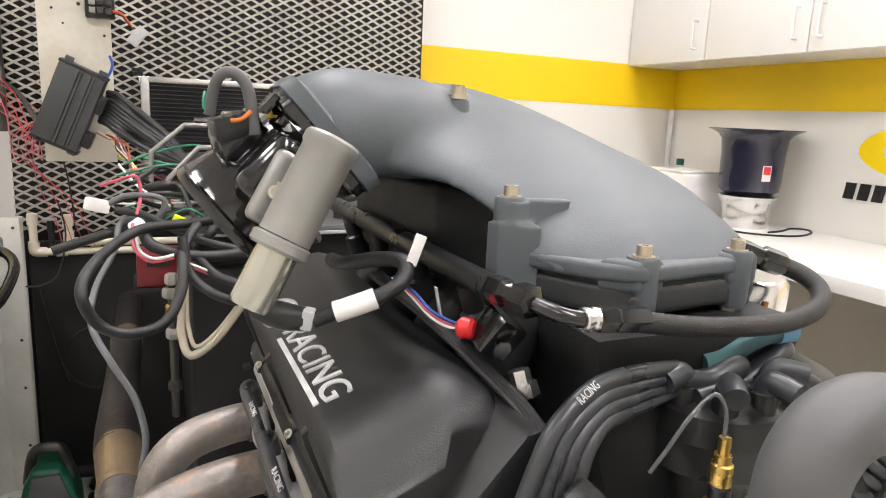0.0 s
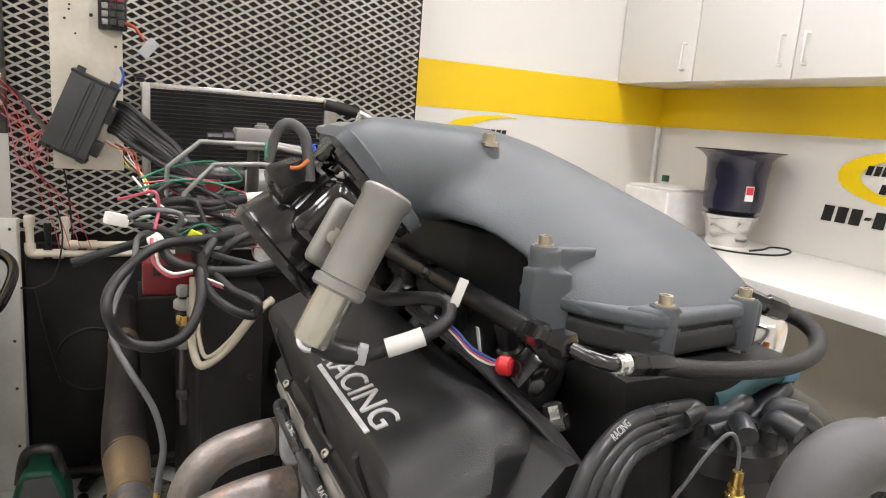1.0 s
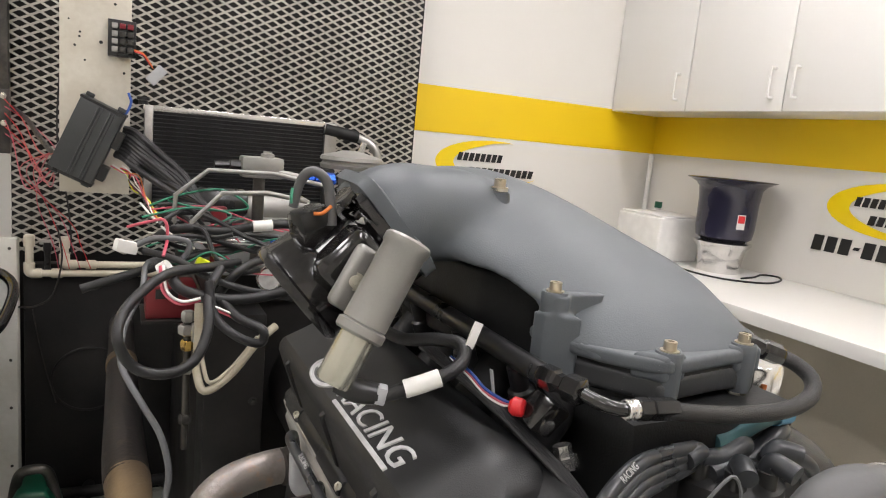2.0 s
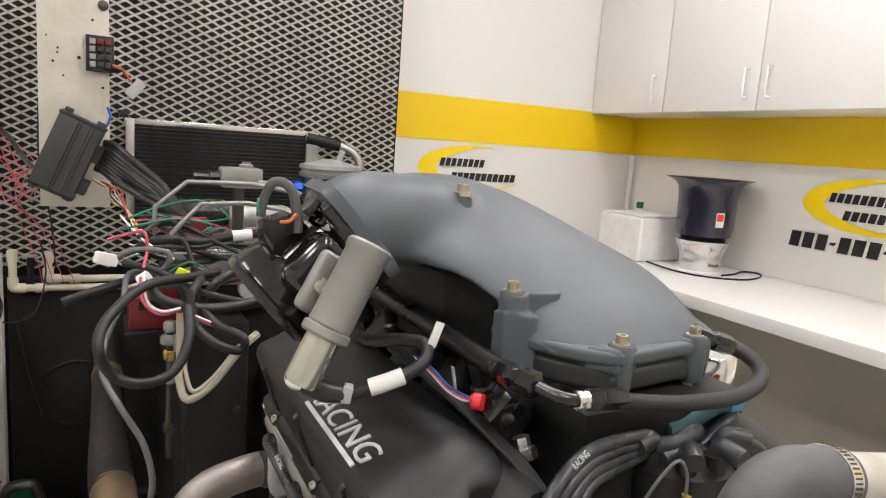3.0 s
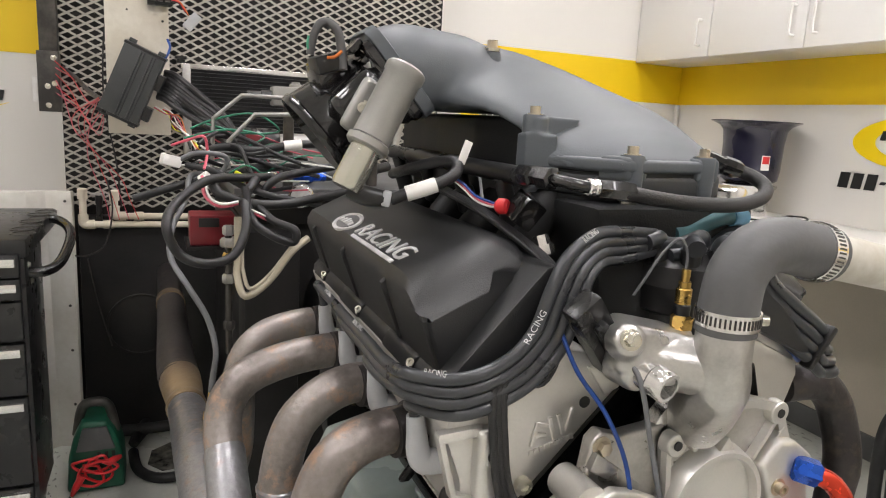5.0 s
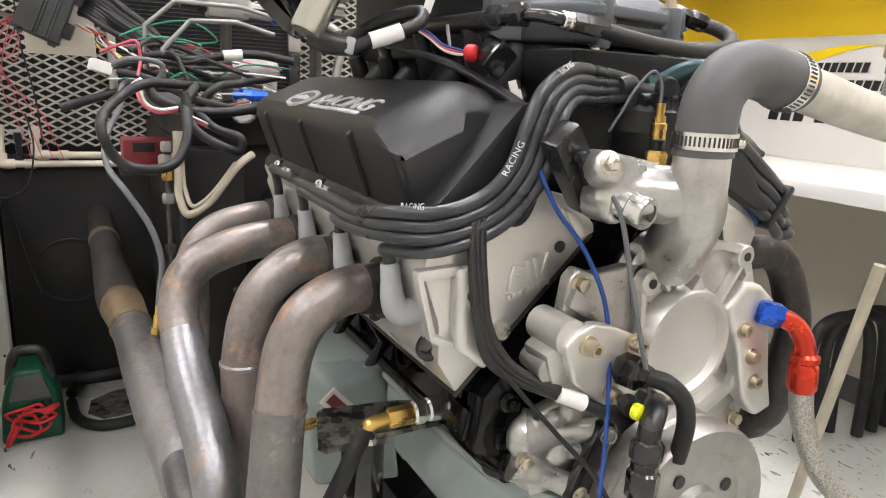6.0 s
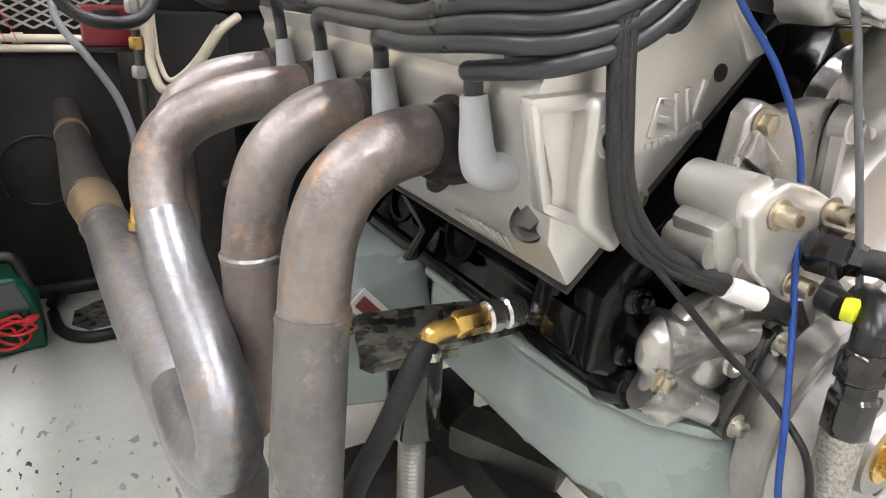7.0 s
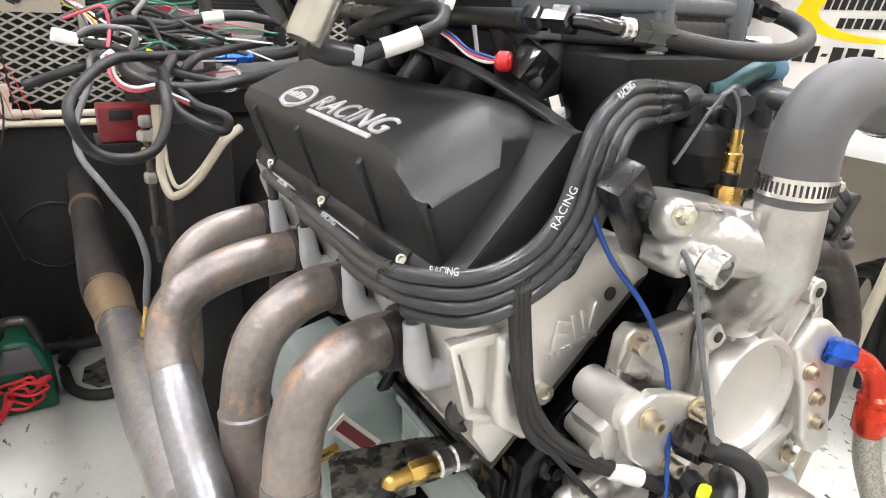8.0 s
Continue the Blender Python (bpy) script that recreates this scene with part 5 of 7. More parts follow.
# side pump with its flange
e = thing("fuel_pump", (0.26, 0.28, 0.74), "cast aluminium pump with a square bolted flange", "pump")
part("body", lathe(bmesh.new(), (0.2255, 0.310, 0.766), (0, -1, 0), [(0, 0.0125), (0.002, 0.0145), (0.042, 0.0148)], 32), M["alu"], e)
part("lower_lobe", lathe(bmesh.new(), (0.240, 0.304, 0.722), (0, -1, 0), [(0, 0.0155), (0.002, 0.018), (0.036, 0.0185)], 28), M["castdark"], e)
part("web", prism(bmesh.new(), [(0.206, 0.752), (0.216, 0.722), (0.224, 0.712), (0.252, 0.732), (0.236, 0.772)], 0.272, 0.304, "y", 0.004), M["castdark"], e)
part("side_lug", lathe(bmesh.new(), (0.217, 0.309, 0.738), (-0.1, -1, 0), [(0, 0.008), (0.002, 0.0098), (0.034, 0.0105)], 20), M["castdark"], e)
part("flange", prism(bmesh.new(), [(0.216, 0.761), (0.226, 0.771), (0.243, 0.777), (0.264, 0.772), (0.290, 0.760), (0.296, 0.745), (0.300, 0.712), (0.285, 0.700), (0.256, 0.706), (0.228, 0.730)], 0.262, 0.273, "y", 0.003, 3), M["alu"], e)
for p in ((0.237, 0.2615, 0.7605), (0.284, 0.2615, 0.756), (0.264, 0.2615, 0.717)):
    part("bolt", socketbolt(bmesh.new(), p, (0, -1, 0), 0.0058, 0.012), M["goldzinc"], e)
part("fitting", lathe(bmesh.new(), (0.271, 0.262, 0.738), (0.35, -1, -0.05), [(0, 0.011), (0.003, 0.0135), (0.020, 0.0135), (0.022, 0.010), (0.028, 0.0085)], 6), M["blackgloss"], e, "black hexagon hose fitting")
part("hose", sweep(bmesh.new(), [(0.279, 0.238, 0.737), (0.289, 0.226, 0.735), (0.300, 0.218, 0.722), (0.304, 0.216, 0.70), (0.304, 0.22, 0.67)], 0.0072, 16), M["rubber"], e)

# thermostat housing with a hose barb
e = thing("thermostat_housing", (0.28, 0.27, 0.86), "bare cast thermostat housing with a hose barb", "thermostat housing")
bm = bmesh.new()
obox(bm, (0.272, 0.286, 0.884), (0.055, 0.045, 0.040), (0, 10, -15), 0.010, 3)
sweep(bm, [(0.268, 0.288, 0.878), (0.292, 0.266, 0.876), (0.309, 0.248, 0.876)], [0.021, 0.023, 0.023], 20)
lathe(bm, (0.262, 0.296, 0.872), (0.1, -1, -0.25), [(0, 0.021), (0.02, 0.017), (0.026, 0.0145)], 22)
lathe(bm, (0.246, 0.278, 0.893), (-0.3, -1, 0.4), [(0, 0.016), (0.014, 0.0125), (0.017, 0.011)], 20)
lathe(bm, (0.304, 0.288, 0.870), (0, 0, 1), [(0, 0.018), (0.024, 0.015), (0.026, 0.013)], 20)
body = part("body", bm, M["castdark"], e, "", 180)
d = body.modifiers.new("moulding", "REMESH")
d.mode, d.voxel_size, d.use_smooth_shade = "VOXEL", 0.002, True
d = body.modifiers.new("soft_radius", "SMOOTH")
d.factor, d.iterations = 0.5, 5
part("barb", lathe(bmesh.new(), (0.265, 0.274, 0.869), (0.17, -1, -0.20), [(0, 0.0135), (0.012, 0.012), (0.014, 0.0135), (0.019, 0.0125), (0.025, 0.0128), (0.0265, 0.0118), (0.0265, 0.009), (0.012, 0.0085)], 24), M["alupol"], e)
part("bolt", hexbolt(bmesh.new(), (0.2415, 0.264, 0.899), (-0.3, -1, 0.4), 0.0058, 0.008), M["zinc"], e)
e = thing("temperature_sensor", (0.311, 0.288, 0.90), "brass temperature sensor with a thin grey wire", "sensor")
part("fitting", lathe(bmesh.new(), (0.310, 0.287, 0.893), (0, 0, 1), [(0, 0.0075), (0.003, 0.009), (0.012, 0.009), (0.014, 0.007)], 6), M["brass"], e)
part("insulator", lathe(bmesh.new(), (0.3105, 0.288, 0.907), (0, 0, 1), [(0, 0.0062), (0.008, 0.0065), (0.009, 0.0055)], 16), M["blacksatin"], e)
part("body", lathe(bmesh.new(), (0.311, 0.289, 0.916), (0, 0, 1), [(0, 0.0065), (0.012, 0.0065), (0.013, 0.005), (0.018, 0.005), (0.018, 0.0036), (0.028, 0.0036)], 12), M["brass"], e)
part("wire", sweep(bmesh.new(), [(0.311, 0.290, 0.942), (0.312, 0.292, 0.958), (0.305, 0.295, 0.968), (0.292, 0.298, 0.955), (0.282, 0.302, 0.935), (0.275, 0.306, 0.92)], 0.0013, 6), M["greywire"], e)

# rubber elbow with clamps and the pale pipe
def hose_clamp(p, axis, r, parent):
    c = part("clamp_band", lathe(bmesh.new(), p, axis, [(0, r + 0.0005), (0.0, r + 0.0018), (0.0125, r + 0.0018), (0.0125, r + 0.0005)], 40, False), M["alupol"], parent, "bright slotted hose clamp")
    q = Vector(axis).normalized().to_track_quat("Z", "Y").to_matrix().to_4x4()
    for k in range(44):
        a = 2 * math.pi * k / 44
        m = Matrix.Translation(p) @ q @ Matrix.Rotation(a, 4, "Z") @ Matrix.Translation((r + 0.0019, 0, 0.0062))
        part("slot", box(bmesh.new(), (-0.0003, -0.0007, -0.0035), (0.0003, 0.0007, 0.0035), 0, m), M["darksteel"], c)
    return c


e = thing("coolant_elbow", (0.34, 0.243, 0.95), "grey rubber elbow hose held by two slotted clamps", "hose")
part("hose", sweep(bmesh.new(), [(0.309, 0.241, 0.908), (0.309, 0.241, 0.930), (0.314, 0.242, 0.951), (0.330, 0.243, 0.967), (0.354, 0.244, 0.972), (0.380, 0.244, 0.968), (0.406, 0.244, 0.963)], [0.0222, 0.0215, 0.0212, 0.0212, 0.0212, 0.0216, 0.0222], 32), M["greyrubber"], e)
hose_clamp((0.309, 0.241, 0.913), (0, 0, 1), 0.0215, e)
c = hose_clamp((0.388, 0.244, 0.9665), (1, 0, -0.19), 0.0215, e)
part("clamp_screw", rod(bmesh.new(), (0.324, 0.234, 0.918), (0.336, 0.228, 0.918), 0.004, 10), M["zinc"], e)
e = thing("coolant_pipe", (0.7, 0.25, 0.95), "pale coated coolant pipe with a sensor stub", "pipe")
part("pipe", sweep(bmesh.new(), [(0.401, 0.244, 0.964), (0.55, 0.247, 0.938), (0.80, 0.25, 0.905), (1.05, 0.25, 0.875)], 0.0185, 24), M["palepipe"], e)
part("stub", lathe(bmesh.new(), (0.556, 0.247, 0.950), (0.05, 0, 1), [(0, 0.012), (0.03, 0.011)], 18), M["satinalu"], e)
part("plug", lathe(bmesh.new(), (0.5575, 0.247, 0.979), (0.05, 0, 1), [(0, 0.013), (0.012, 0.013), (0.014, 0.017), (0.03, 0.017), (0.032, 0.014)], 8), M["heat"], e)
part("drop", sweep(bmesh.new(), [(1.04, 0.25, 0.876), (1.11, 0.25, 0.855), (1.13, 0.25, 0.78), (1.13, 0.25, ZF)], 0.0225, 18), M["pvc"], e)

# red and blue hose end and its braided hose
e = thing("oil_line", (0.44, 0.25, 0.75), "braided hose with blue and red anodised ends", "hose")
part("blue_nut", lathe(bmesh.new(), (0.444, 0.270, 0.762), (0.75, -0.55, -0.18), [(0, 0.009), (0.003, 0.0122), (0.022, 0.0122), (0.025, 0.0095)], 6), M["bluean"], e)
part("red_elbow", sweep(bmesh.new(), [(0.460, 0.257, 0.758), (0.471, 0.249, 0.752), (0.480, 0.243, 0.739), (0.483, 0.240, 0.722)], [0.0088, 0.009, 0.0092, 0.0105], 18), M["redan"], e)
part("red_socket", lathe(bmesh.new(), (0.483, 0.240, 0.725), (0.02, -0.06, -1), [(0, 0.010), (0.003, 0.0132), (0.008, 0.0132), (0.010, 0.0115), (0.013, 0.0132), (0.034, 0.0135), (0.038, 0.011)], 18), M["redan"], e)
part("hose", sweep(bmesh.new(), [(0.484, 0.238, 0.691), (0.488, 0.232, 0.655), (0.505, 0.214, 0.605), (0.54, 0.184, 0.57), (0.62, 0.15, 0.54), (0.8, 0.1, 0.4), (0.95, 0.05, 0.2), (1.0, 0.0, ZF + 0.015)], 0.0108, 18), M["braid"], e)

# far header tube of the other side, seen past the pump
e = thing("far_header", (0.58, 0.42, 0.6), "dark heated exhaust header tubes on the far side", "exhaust header")
for k in range(4):
    y = 0.40 + 0.111 * k
    part("tube", sweep(bmesh.new(), [(0.585, y, 0.772), (0.63, y - 0.012, 0.772), (0.66, y - 0.02, 0.73), (0.665, y - 0.03, 0.65), (0.66, y + 0.02, 0.52), (0.645, 0.75 + 0.04 * k, 0.45)], 0.0205, 18), M["heatdark"], e)

# ---- valve covers ----
COVER = [(0.131, 0.843), (0.112, 0.897), (0.110, 0.903), (0.1105, 0.914), (0.115, 0.9215), (0.172, 0.948), (0.181, 0.951), (0.196, 0.953), (0.213, 0.949), (0.232, 0.928), (0.237, 0.890), (0.208, 0.864)]


def valve_cover(flip):
    f = (lambda p: mirror(p)) if flip else (lambda p: p)
    fx = (lambda x: 2 * CR - x) if flip else (lambda x: x)
    e = thing("valve_cover", (fx(0.16), 0.56, 0.84), "black crinkle painted valve cover with raised silver lettering" if not flip else "black crinkle painted valve cover on the far side", "valve cover", "valve covers")
    # along the cover: how far it closes in, and how far its top rolls off
    ends = [(0.357, 0.86, 0.030), (0.3575, 0.93, 0.030), (0.360, 0.965, 0.028), (0.3625, 0.98, 0.0245), (0.366, 0.99, 0.020), (0.371, 0.995, 0.0155), (0.378, 1.0, 0.0105), (0.387, 1.0, 0.0055), (0.398, 1.0, 0.002), (0.412, 1.0, 0.0), (0.60, 1.0, 0.0), (0.782, 1.0, 0.0), (0.792, 0.985, 0.004), (0.799, 0.96, 0.012), (0.802, 0.90, 0.020)]
    bm = bmesh.new()
    rings = []
    for y, q, drop in ends:
        ring = []
        for x, z in COVER:
            u = min(1.0, max(0.0, (z - 0.895) / 0.03))
            d = drop * u * u * (3 - 2 * u) * (1.0 if x < 0.176 else 0.6)
            ring.append(bm.verts.new((fx(0.165 + (x - 0.165) * q), y + (0.011 * max(0.0, (0.41 - y) / 0.05) if x > 0.18 else 0.0), 0.886 + (z - d - 0.886) * q)))
        rings.append(ring)
    n = len(COVER)
    for a, b in zip(rings, rings[1:]):
        for i in range(n):
            bm.faces.new((a[i], a[(i + 1) % n], b[(i + 1) % n], b[i]))
    bm.faces.new(rings[0]), bm.faces.new(rings[-1][::-1])
    part("cover", bm, M["crinkle"], e, "", 30)
    part("rail", prism(bmesh.new(), f([(0.122, 0.832), (0.123, 0.842), (0.130, 0.850), (0.212, 0.938), (0.222, 0.940), (0.236, 0.915), (0.232, 0.882)]), 0.336, 0.802, "y", 0.004), M["crinkle"], e)
    if flip:
        return e
    for y in (0.401, 0.567, 0.733):
        part("rail_bar", prism(bmesh.new(), [(0.119, 0.834), (0.125, 0.849), (0.136, 0.852), (0.130, 0.834)], y - 0.006, y + 0.075 if y < 0.7 else y + 0.05, "y", 0.003), M["crinkle"], e)
        part("bolt", socketbolt(bmesh.new(), (0.124, y, 0.841), (-0.62, -0.55, 0.55), 0.0038, 0.006), M["zinc"], e)
    for y in (0.445, 0.590, 0.735):
        part("side_rib", prism(bmesh.new(), [(0.126, 0.850), (0.108, 0.896), (0.106, 0.904), (0.112, 0.910), (0.134, 0.853)], y - 0.004, y + 0.004, "y", 0.002), M["crinkle"], e)
    # raised lettering on the sloping top
    top = frame_at((0.1165, 0.592, 0.9223), (0, -1, 0), (0.057, 0, 0.0265))
    bm = lettering("RACING", 0.047, 0.0014)
    w = max(v.co.x for v in bm.verts)
    for v in bm.verts:
        v.co = Vector((v.co.x * 0.150 / w + v.co.y * 0.16, v.co.y * 0.66 + 0.005, v.co.z))
    bmesh.ops.transform(bm, matrix=top, verts=bm.verts[:])
    part("lettering", bm, M["printwhite"], e, "raised silver letters")
    part("underline", box(bmesh.new(), (0.012, -0.002, -0.0012), (0.147, 0.0022, 0.0015), 0.0004, top), M["printwhite"], e)
    bm = bmesh.new()
    oval = top @ Matrix.Translation((-0.047, 0.012, 0)) @ Matrix.Diagonal((1.62, 0.86, 1, 1))
    lathe(bm, (0, 0, -0.001), (0, 0, 1), [(0, 0.021), (0.003, 0.021), (0.0032, 0.019), (0.002, 0.0185), (0.002, 0.0)], 40, False)
    bmesh.ops.transform(bm, matrix=oval, verts=bm.verts[:])
    part("badge", bm, M["printwhite"], e, "plain silver oval badge")
    bm = bmesh.new()
    lathe(bm, (0, 0, 0.0011), (0, 0, 1), [(0, 0.0155), (0.0006, 0.0155)], 36)
    bmesh.ops.transform(bm, matrix=oval, verts=bm.verts[:])
    part("badge_field", bm, M["greyrubber"], e)
    for q in range(-2, 3):
        part("badge_bar", box(bmesh.new(), (q * 0.006 - 0.0018, -0.006, 0.001), (q * 0.006 + 0.0018, 0.006 - 0.002 * abs(q), 0.0028), 0.0006, oval), M["printwhite"], e)
    return e


valve_cover(False)
valve_cover(True)

# ---- lower and upper intake ----
low = thing("lower_intake", (CX, 0.56, 0.86), "dark lower intake manifold between the heads", "intake manifold")
part("valley", prism(bmesh.new(), [(0.29, 0.86), (0.275, 0.90), (0.265, 0.985), (0.445, 0.985), (0.435, 0.90), (0.42, 0.86)], 0.35, 0.80, "y", 0.008), M["plenumdark"], low)
for k in range(4):
    y = 0.44 + 0.088 * k
    part("runner", sweep(bmesh.new(), [(0.235, y, 0.93), (0.258, y, 0.96), (0.285, y + 0.003, 1.0), (0.30, y + 0.005, 1.04)], 0.022, 16), M["plenumdark"], low)
part("fuel_rail", rod(bmesh.new(), (0.222, 0.40, 1.005), (0.222, 0.80, 1.005), 0.009, 16), M["blacksatin"], low, "black fuel rail")
for k in range(4):
    y = 0.44 + 0.1 * k
    part("injector", lathe(bmesh.new(), (0.22, y, 1.0), (0.35, 0, -1), [(0, 0.008), (0.02, 0.008), (0.022, 0.011), (0.045, 0.011), (0.048, 0.007), (0.06, 0.007)], 16), M["blacksatin"], low)
part("deck_plate", prism(bmesh.new(), [(0.262, 0.44), (0.275, 0.405), (0.305, 0.385), (0.40, 0.388), (0.435, 0.40), (0.455, 0.44), (0.455, 0.76), (0.25, 0.76)], 0.962, 0.9905, "z", 0.004), M["plenumdark"], low)

up = thing("upper_intake", (CX, 0.56, 1.0), "grey composite upper intake plenum with a smooth domed top", "intake plenum")


def plenum_section(y):
    """Left and right edge, lip height and crown height along the engine."""
    ys = (0.3735, 0.378, 0.386, 0.399, 0.42, 0.44, 0.47, 0.50, 0.54, 0.58, 0.62, 0.66, 0.70, 0.74, 0.77, 0.785)
    xl = (0.322, 0.296, 0.280, 0.266, 0.256, 0.252, 0.243, 0.225, 0.201, 0.178, 0.162, 0.154, 0.157, 0.184, 0.228, 0.272)
    xr = (0.400, 0.424, 0.437, 0.448, 0.458, 0.462, 0.458, 0.448, 0.433, 0.423, 0.413, 0.404, 0.402, 0.398, 0.389, 0.370)
    lip = (1.010, 1.010, 1.010, 1.011, 1.014, 1.022, 1.046, 1.060, 1.065, 1.069, 1.070, 1.066, 1.063, 1.063, 1.065, 1.073)
    crown = (1.023, 1.026, 1.031, 1.041, 1.052, 1.060, 1.073, 1.088, 1.107, 1.124, 1.138, 1.146, 1.144, 1.138, 1.123, 1.104)
    return tuple(float(np.interp(y, ys, c)) for c in (xl, xr, lip, crown))


bm = bmesh.new()
rows, NU = [], 32
for y in (0.3735, 0.375, 0.378, 0.382, 0.387, 0.393, 0.40, 0.41, 0.42, 0.43, 0.44, 0.455, 0.47, 0.485, 0.50, 0.52, 0.54, 0.56, 0.58, 0.60, 0.62, 0.64, 0.66, 0.68, 0.70, 0.72, 0.74, 0.755, 0.77, 0.778, 0.785):
    xl, xr, lip, crown = plenum_section(y)
    half, mid, row = (xr - xl) / 2, (xl + xr) / 2, []
    for k in range(NU + 1):
        a = math.pi * k / NU
        c, q = math.cos(a), math.sin(a)
        row.append(bm.verts.new((mid - half * math.copysign(abs(c) ** 0.97, c), y, lip + (crown - lip) * q**0.92)))
    rows.append(row)
for a, b in zip(rows, rows[1:]):
    for k in range(NU):
        bm.faces.new((a[k], a[k + 1], b[k + 1], b[k]))
bm.faces.new(rows[0]), bm.faces.new(rows[-1][::-1])
for a, b in zip(rows, rows[1:]):
    bm.faces.new((a[0], b[0], b[-1], a[-1]))
sweep(bm, [(0.136, 0.580, 1.080), (0.160, 0.583, 1.094), (0.190, 0.594, 1.093), (0.235, 0.605, 1.088), (0.29, 0.615, 1.082)], [0.052, 0.053, 0.055, 0.058, 0.050], 36)
for v in bm.verts:
    if v.co.y > 0.52 and v.co.z < 1.060 and v.co.x > 0.15:
        v.co.z = 1.060
hood = part("hood", bm, M["plenum"], up, "", 180)


def moulded(ob, voxel, turns):
    """Melts crossing solids into one moulding with soft radii."""
    d = ob.modifiers.new("moulding", "REMESH")
    d.mode, d.voxel_size, d.use_smooth_shade = "VOXEL", voxel, True
    d = ob.modifiers.new("soft_radius", "SMOOTH")
    d.factor, d.iterations = 0.5, turns


moulded(hood, 0.004, 34)
bm = bmesh.new()
prism(bm, [(0.246, 1.060), (0.298, 1.058), (0.290, 1.030), (0.262, 1.026), (0.246, 1.026)], 0.436, 0.447, "y")
prism(bm, [(0.264, 0.420), (0.268, 0.446), (0.238, 0.450), (0.240, 0.436)], 0.992, 1.043, "z")
lathe(bm, (0.253, 0.442, 0.992), (0, 0, 1), [(0, 0.0115), (0.066, 0.0115)], 24)
moulded(part("gusset", bm, M["plenum"], up, "", 180), 0.0016, 5)
part("bolt_boss", lathe(bmesh.new(), (0.268, 0.575, 1.09), (0, 0, 1), [(0, 0.015), (0.034, 0.0105), (0.037, 0.0098)], 24), M["plenum"], up)
# added dark block that stands for the shade under the hood's lip
part("hood_shade_fill", prism(bmesh.new(), [(0.262, 0.50), (0.30, 0.47), (0.40, 0.47), (0.412, 0.50), (0.412, 0.765), (0.235, 0.765), (0.228, 0.62), (0.238, 0.54)], 0.975, 1.058, "z", 0.006, 3), M["plenumdark"], up)
rim = [(0.250, 0.470), (0.249, 0.447), (0.258, 0.424), (0.278, 0.388), (0.302, 0.3655), (0.325, 0.3645), (0.375, 0.371), (0.412, 0.374), (0.436, 0.386), (0.456, 0.410), (0.472, 0.440), (0.474, 0.468)]
rim = [(p.x, p.y) for p in spline([(x, y, 0) for x, y in rim], 4)]
part("rim", prism(bmesh.new(), rim, 1.013, 1.0250, "z", 0.004, 3), M["plenum"], up)
low_rim = [(0.36 + (x - 0.36) * 0.965, 0.43 + (y - 0.43) * 0.955) for x, y in rim]
# lower flange takes the darkened grey that carries its shade
part("rim_lower", prism(bmesh.new(), low_rim, 0.9905, 1.0105, "z", 0.005, 3), M["plenumshade"], up)
part("rim_gasket", prism(bmesh.new(), [(0.36 + (x - 0.36) * 0.94, 0.43 + (y - 0.43) * 0.93) for x, y in rim], 1.009, 1.015, "z"), M["rubber"], up)
for x, y, z, turn in ((0.2515, 0.443, 1.060, 25), (0.314, 0.374, 1.029, 5), (0.403, 0.380, 1.029, -8)):
    lug = part("bolt_lug", lathe(bmesh.new(), (x, y, 0.988), (0, 0, 1), [(0, 0.0095), (0.006, 0.0108), (z - 0.998, 0.0112), (z - 0.990, 0.0112), (z - 0.988, 0.0102)], 24), M["plenum"], up)
    if z < 1.05:
        part("lug_flare", prism(bmesh.new(), [(x + a * math.cos(radians(turn)) - b * math.sin(radians(turn)), y + a * math.sin(radians(turn)) + b * math.cos(radians(turn))) for a, b in ((-0.028, 0.012), (-0.011, -0.0085), (0.011, -0.0085), (0.026, 0.012))], 1.006, 1.0275, "z", 0.004, 3), M["plenum"], lug)
        part("lug_flare", prism(bmesh.new(), [(x + a * math.cos(radians(turn)) - b * math.sin(radians(turn)), y + a * math.sin(radians(turn)) + b * math.cos(radians(turn))) for a, b in ((-0.022, 0.012), (-0.010, -0.0075), (0.010, -0.0075), (0.022, 0.012))], 0.990, 1.005, "z", 0.004, 3), M["plenumshade"], lug)
    part("bolt", socketbolt(bmesh.new(), (x, y, z), (0, 0, 1), 0.0050, 0.0078), M["goldzinc"], lug)
    part("bolt_end", lathe(bmesh.new(), (x, y, 0.976), (0, 0, 1), [(0, 0.0062), (0.003, 0.0078), (0.012, 0.0078)], 6), M["zinc"], lug)


lug = part("bolt_washer", lathe(bmesh.new(), (0.268, 0.575, 1.128), (0, 0, 1), [(0, 0.0085), (0.003, 0.0085)], 20), M["zinc"], up)
part("bolt", socketbolt(bmesh.new(), (0.268, 0.575, 1.131), (0, 0, 1), 0.0058, 0.009), M["goldzinc"], lug)

bm = bmesh.new()
for x in (0.226, 0.240):
    obox(bm, (x, 0.690, 1.1395), (0.008, 0.03, 0.004), (0, -10, 15), 0.001)
part("cast_mark", bm, M["plenumdark"], up)
part("inlet_flange", obox(bmesh.new(), (0.151, 0.578, 1.094), (0.020, 0.104, 0.104), (0, -41, -4), 0.016, 3), M["plenum"], up)

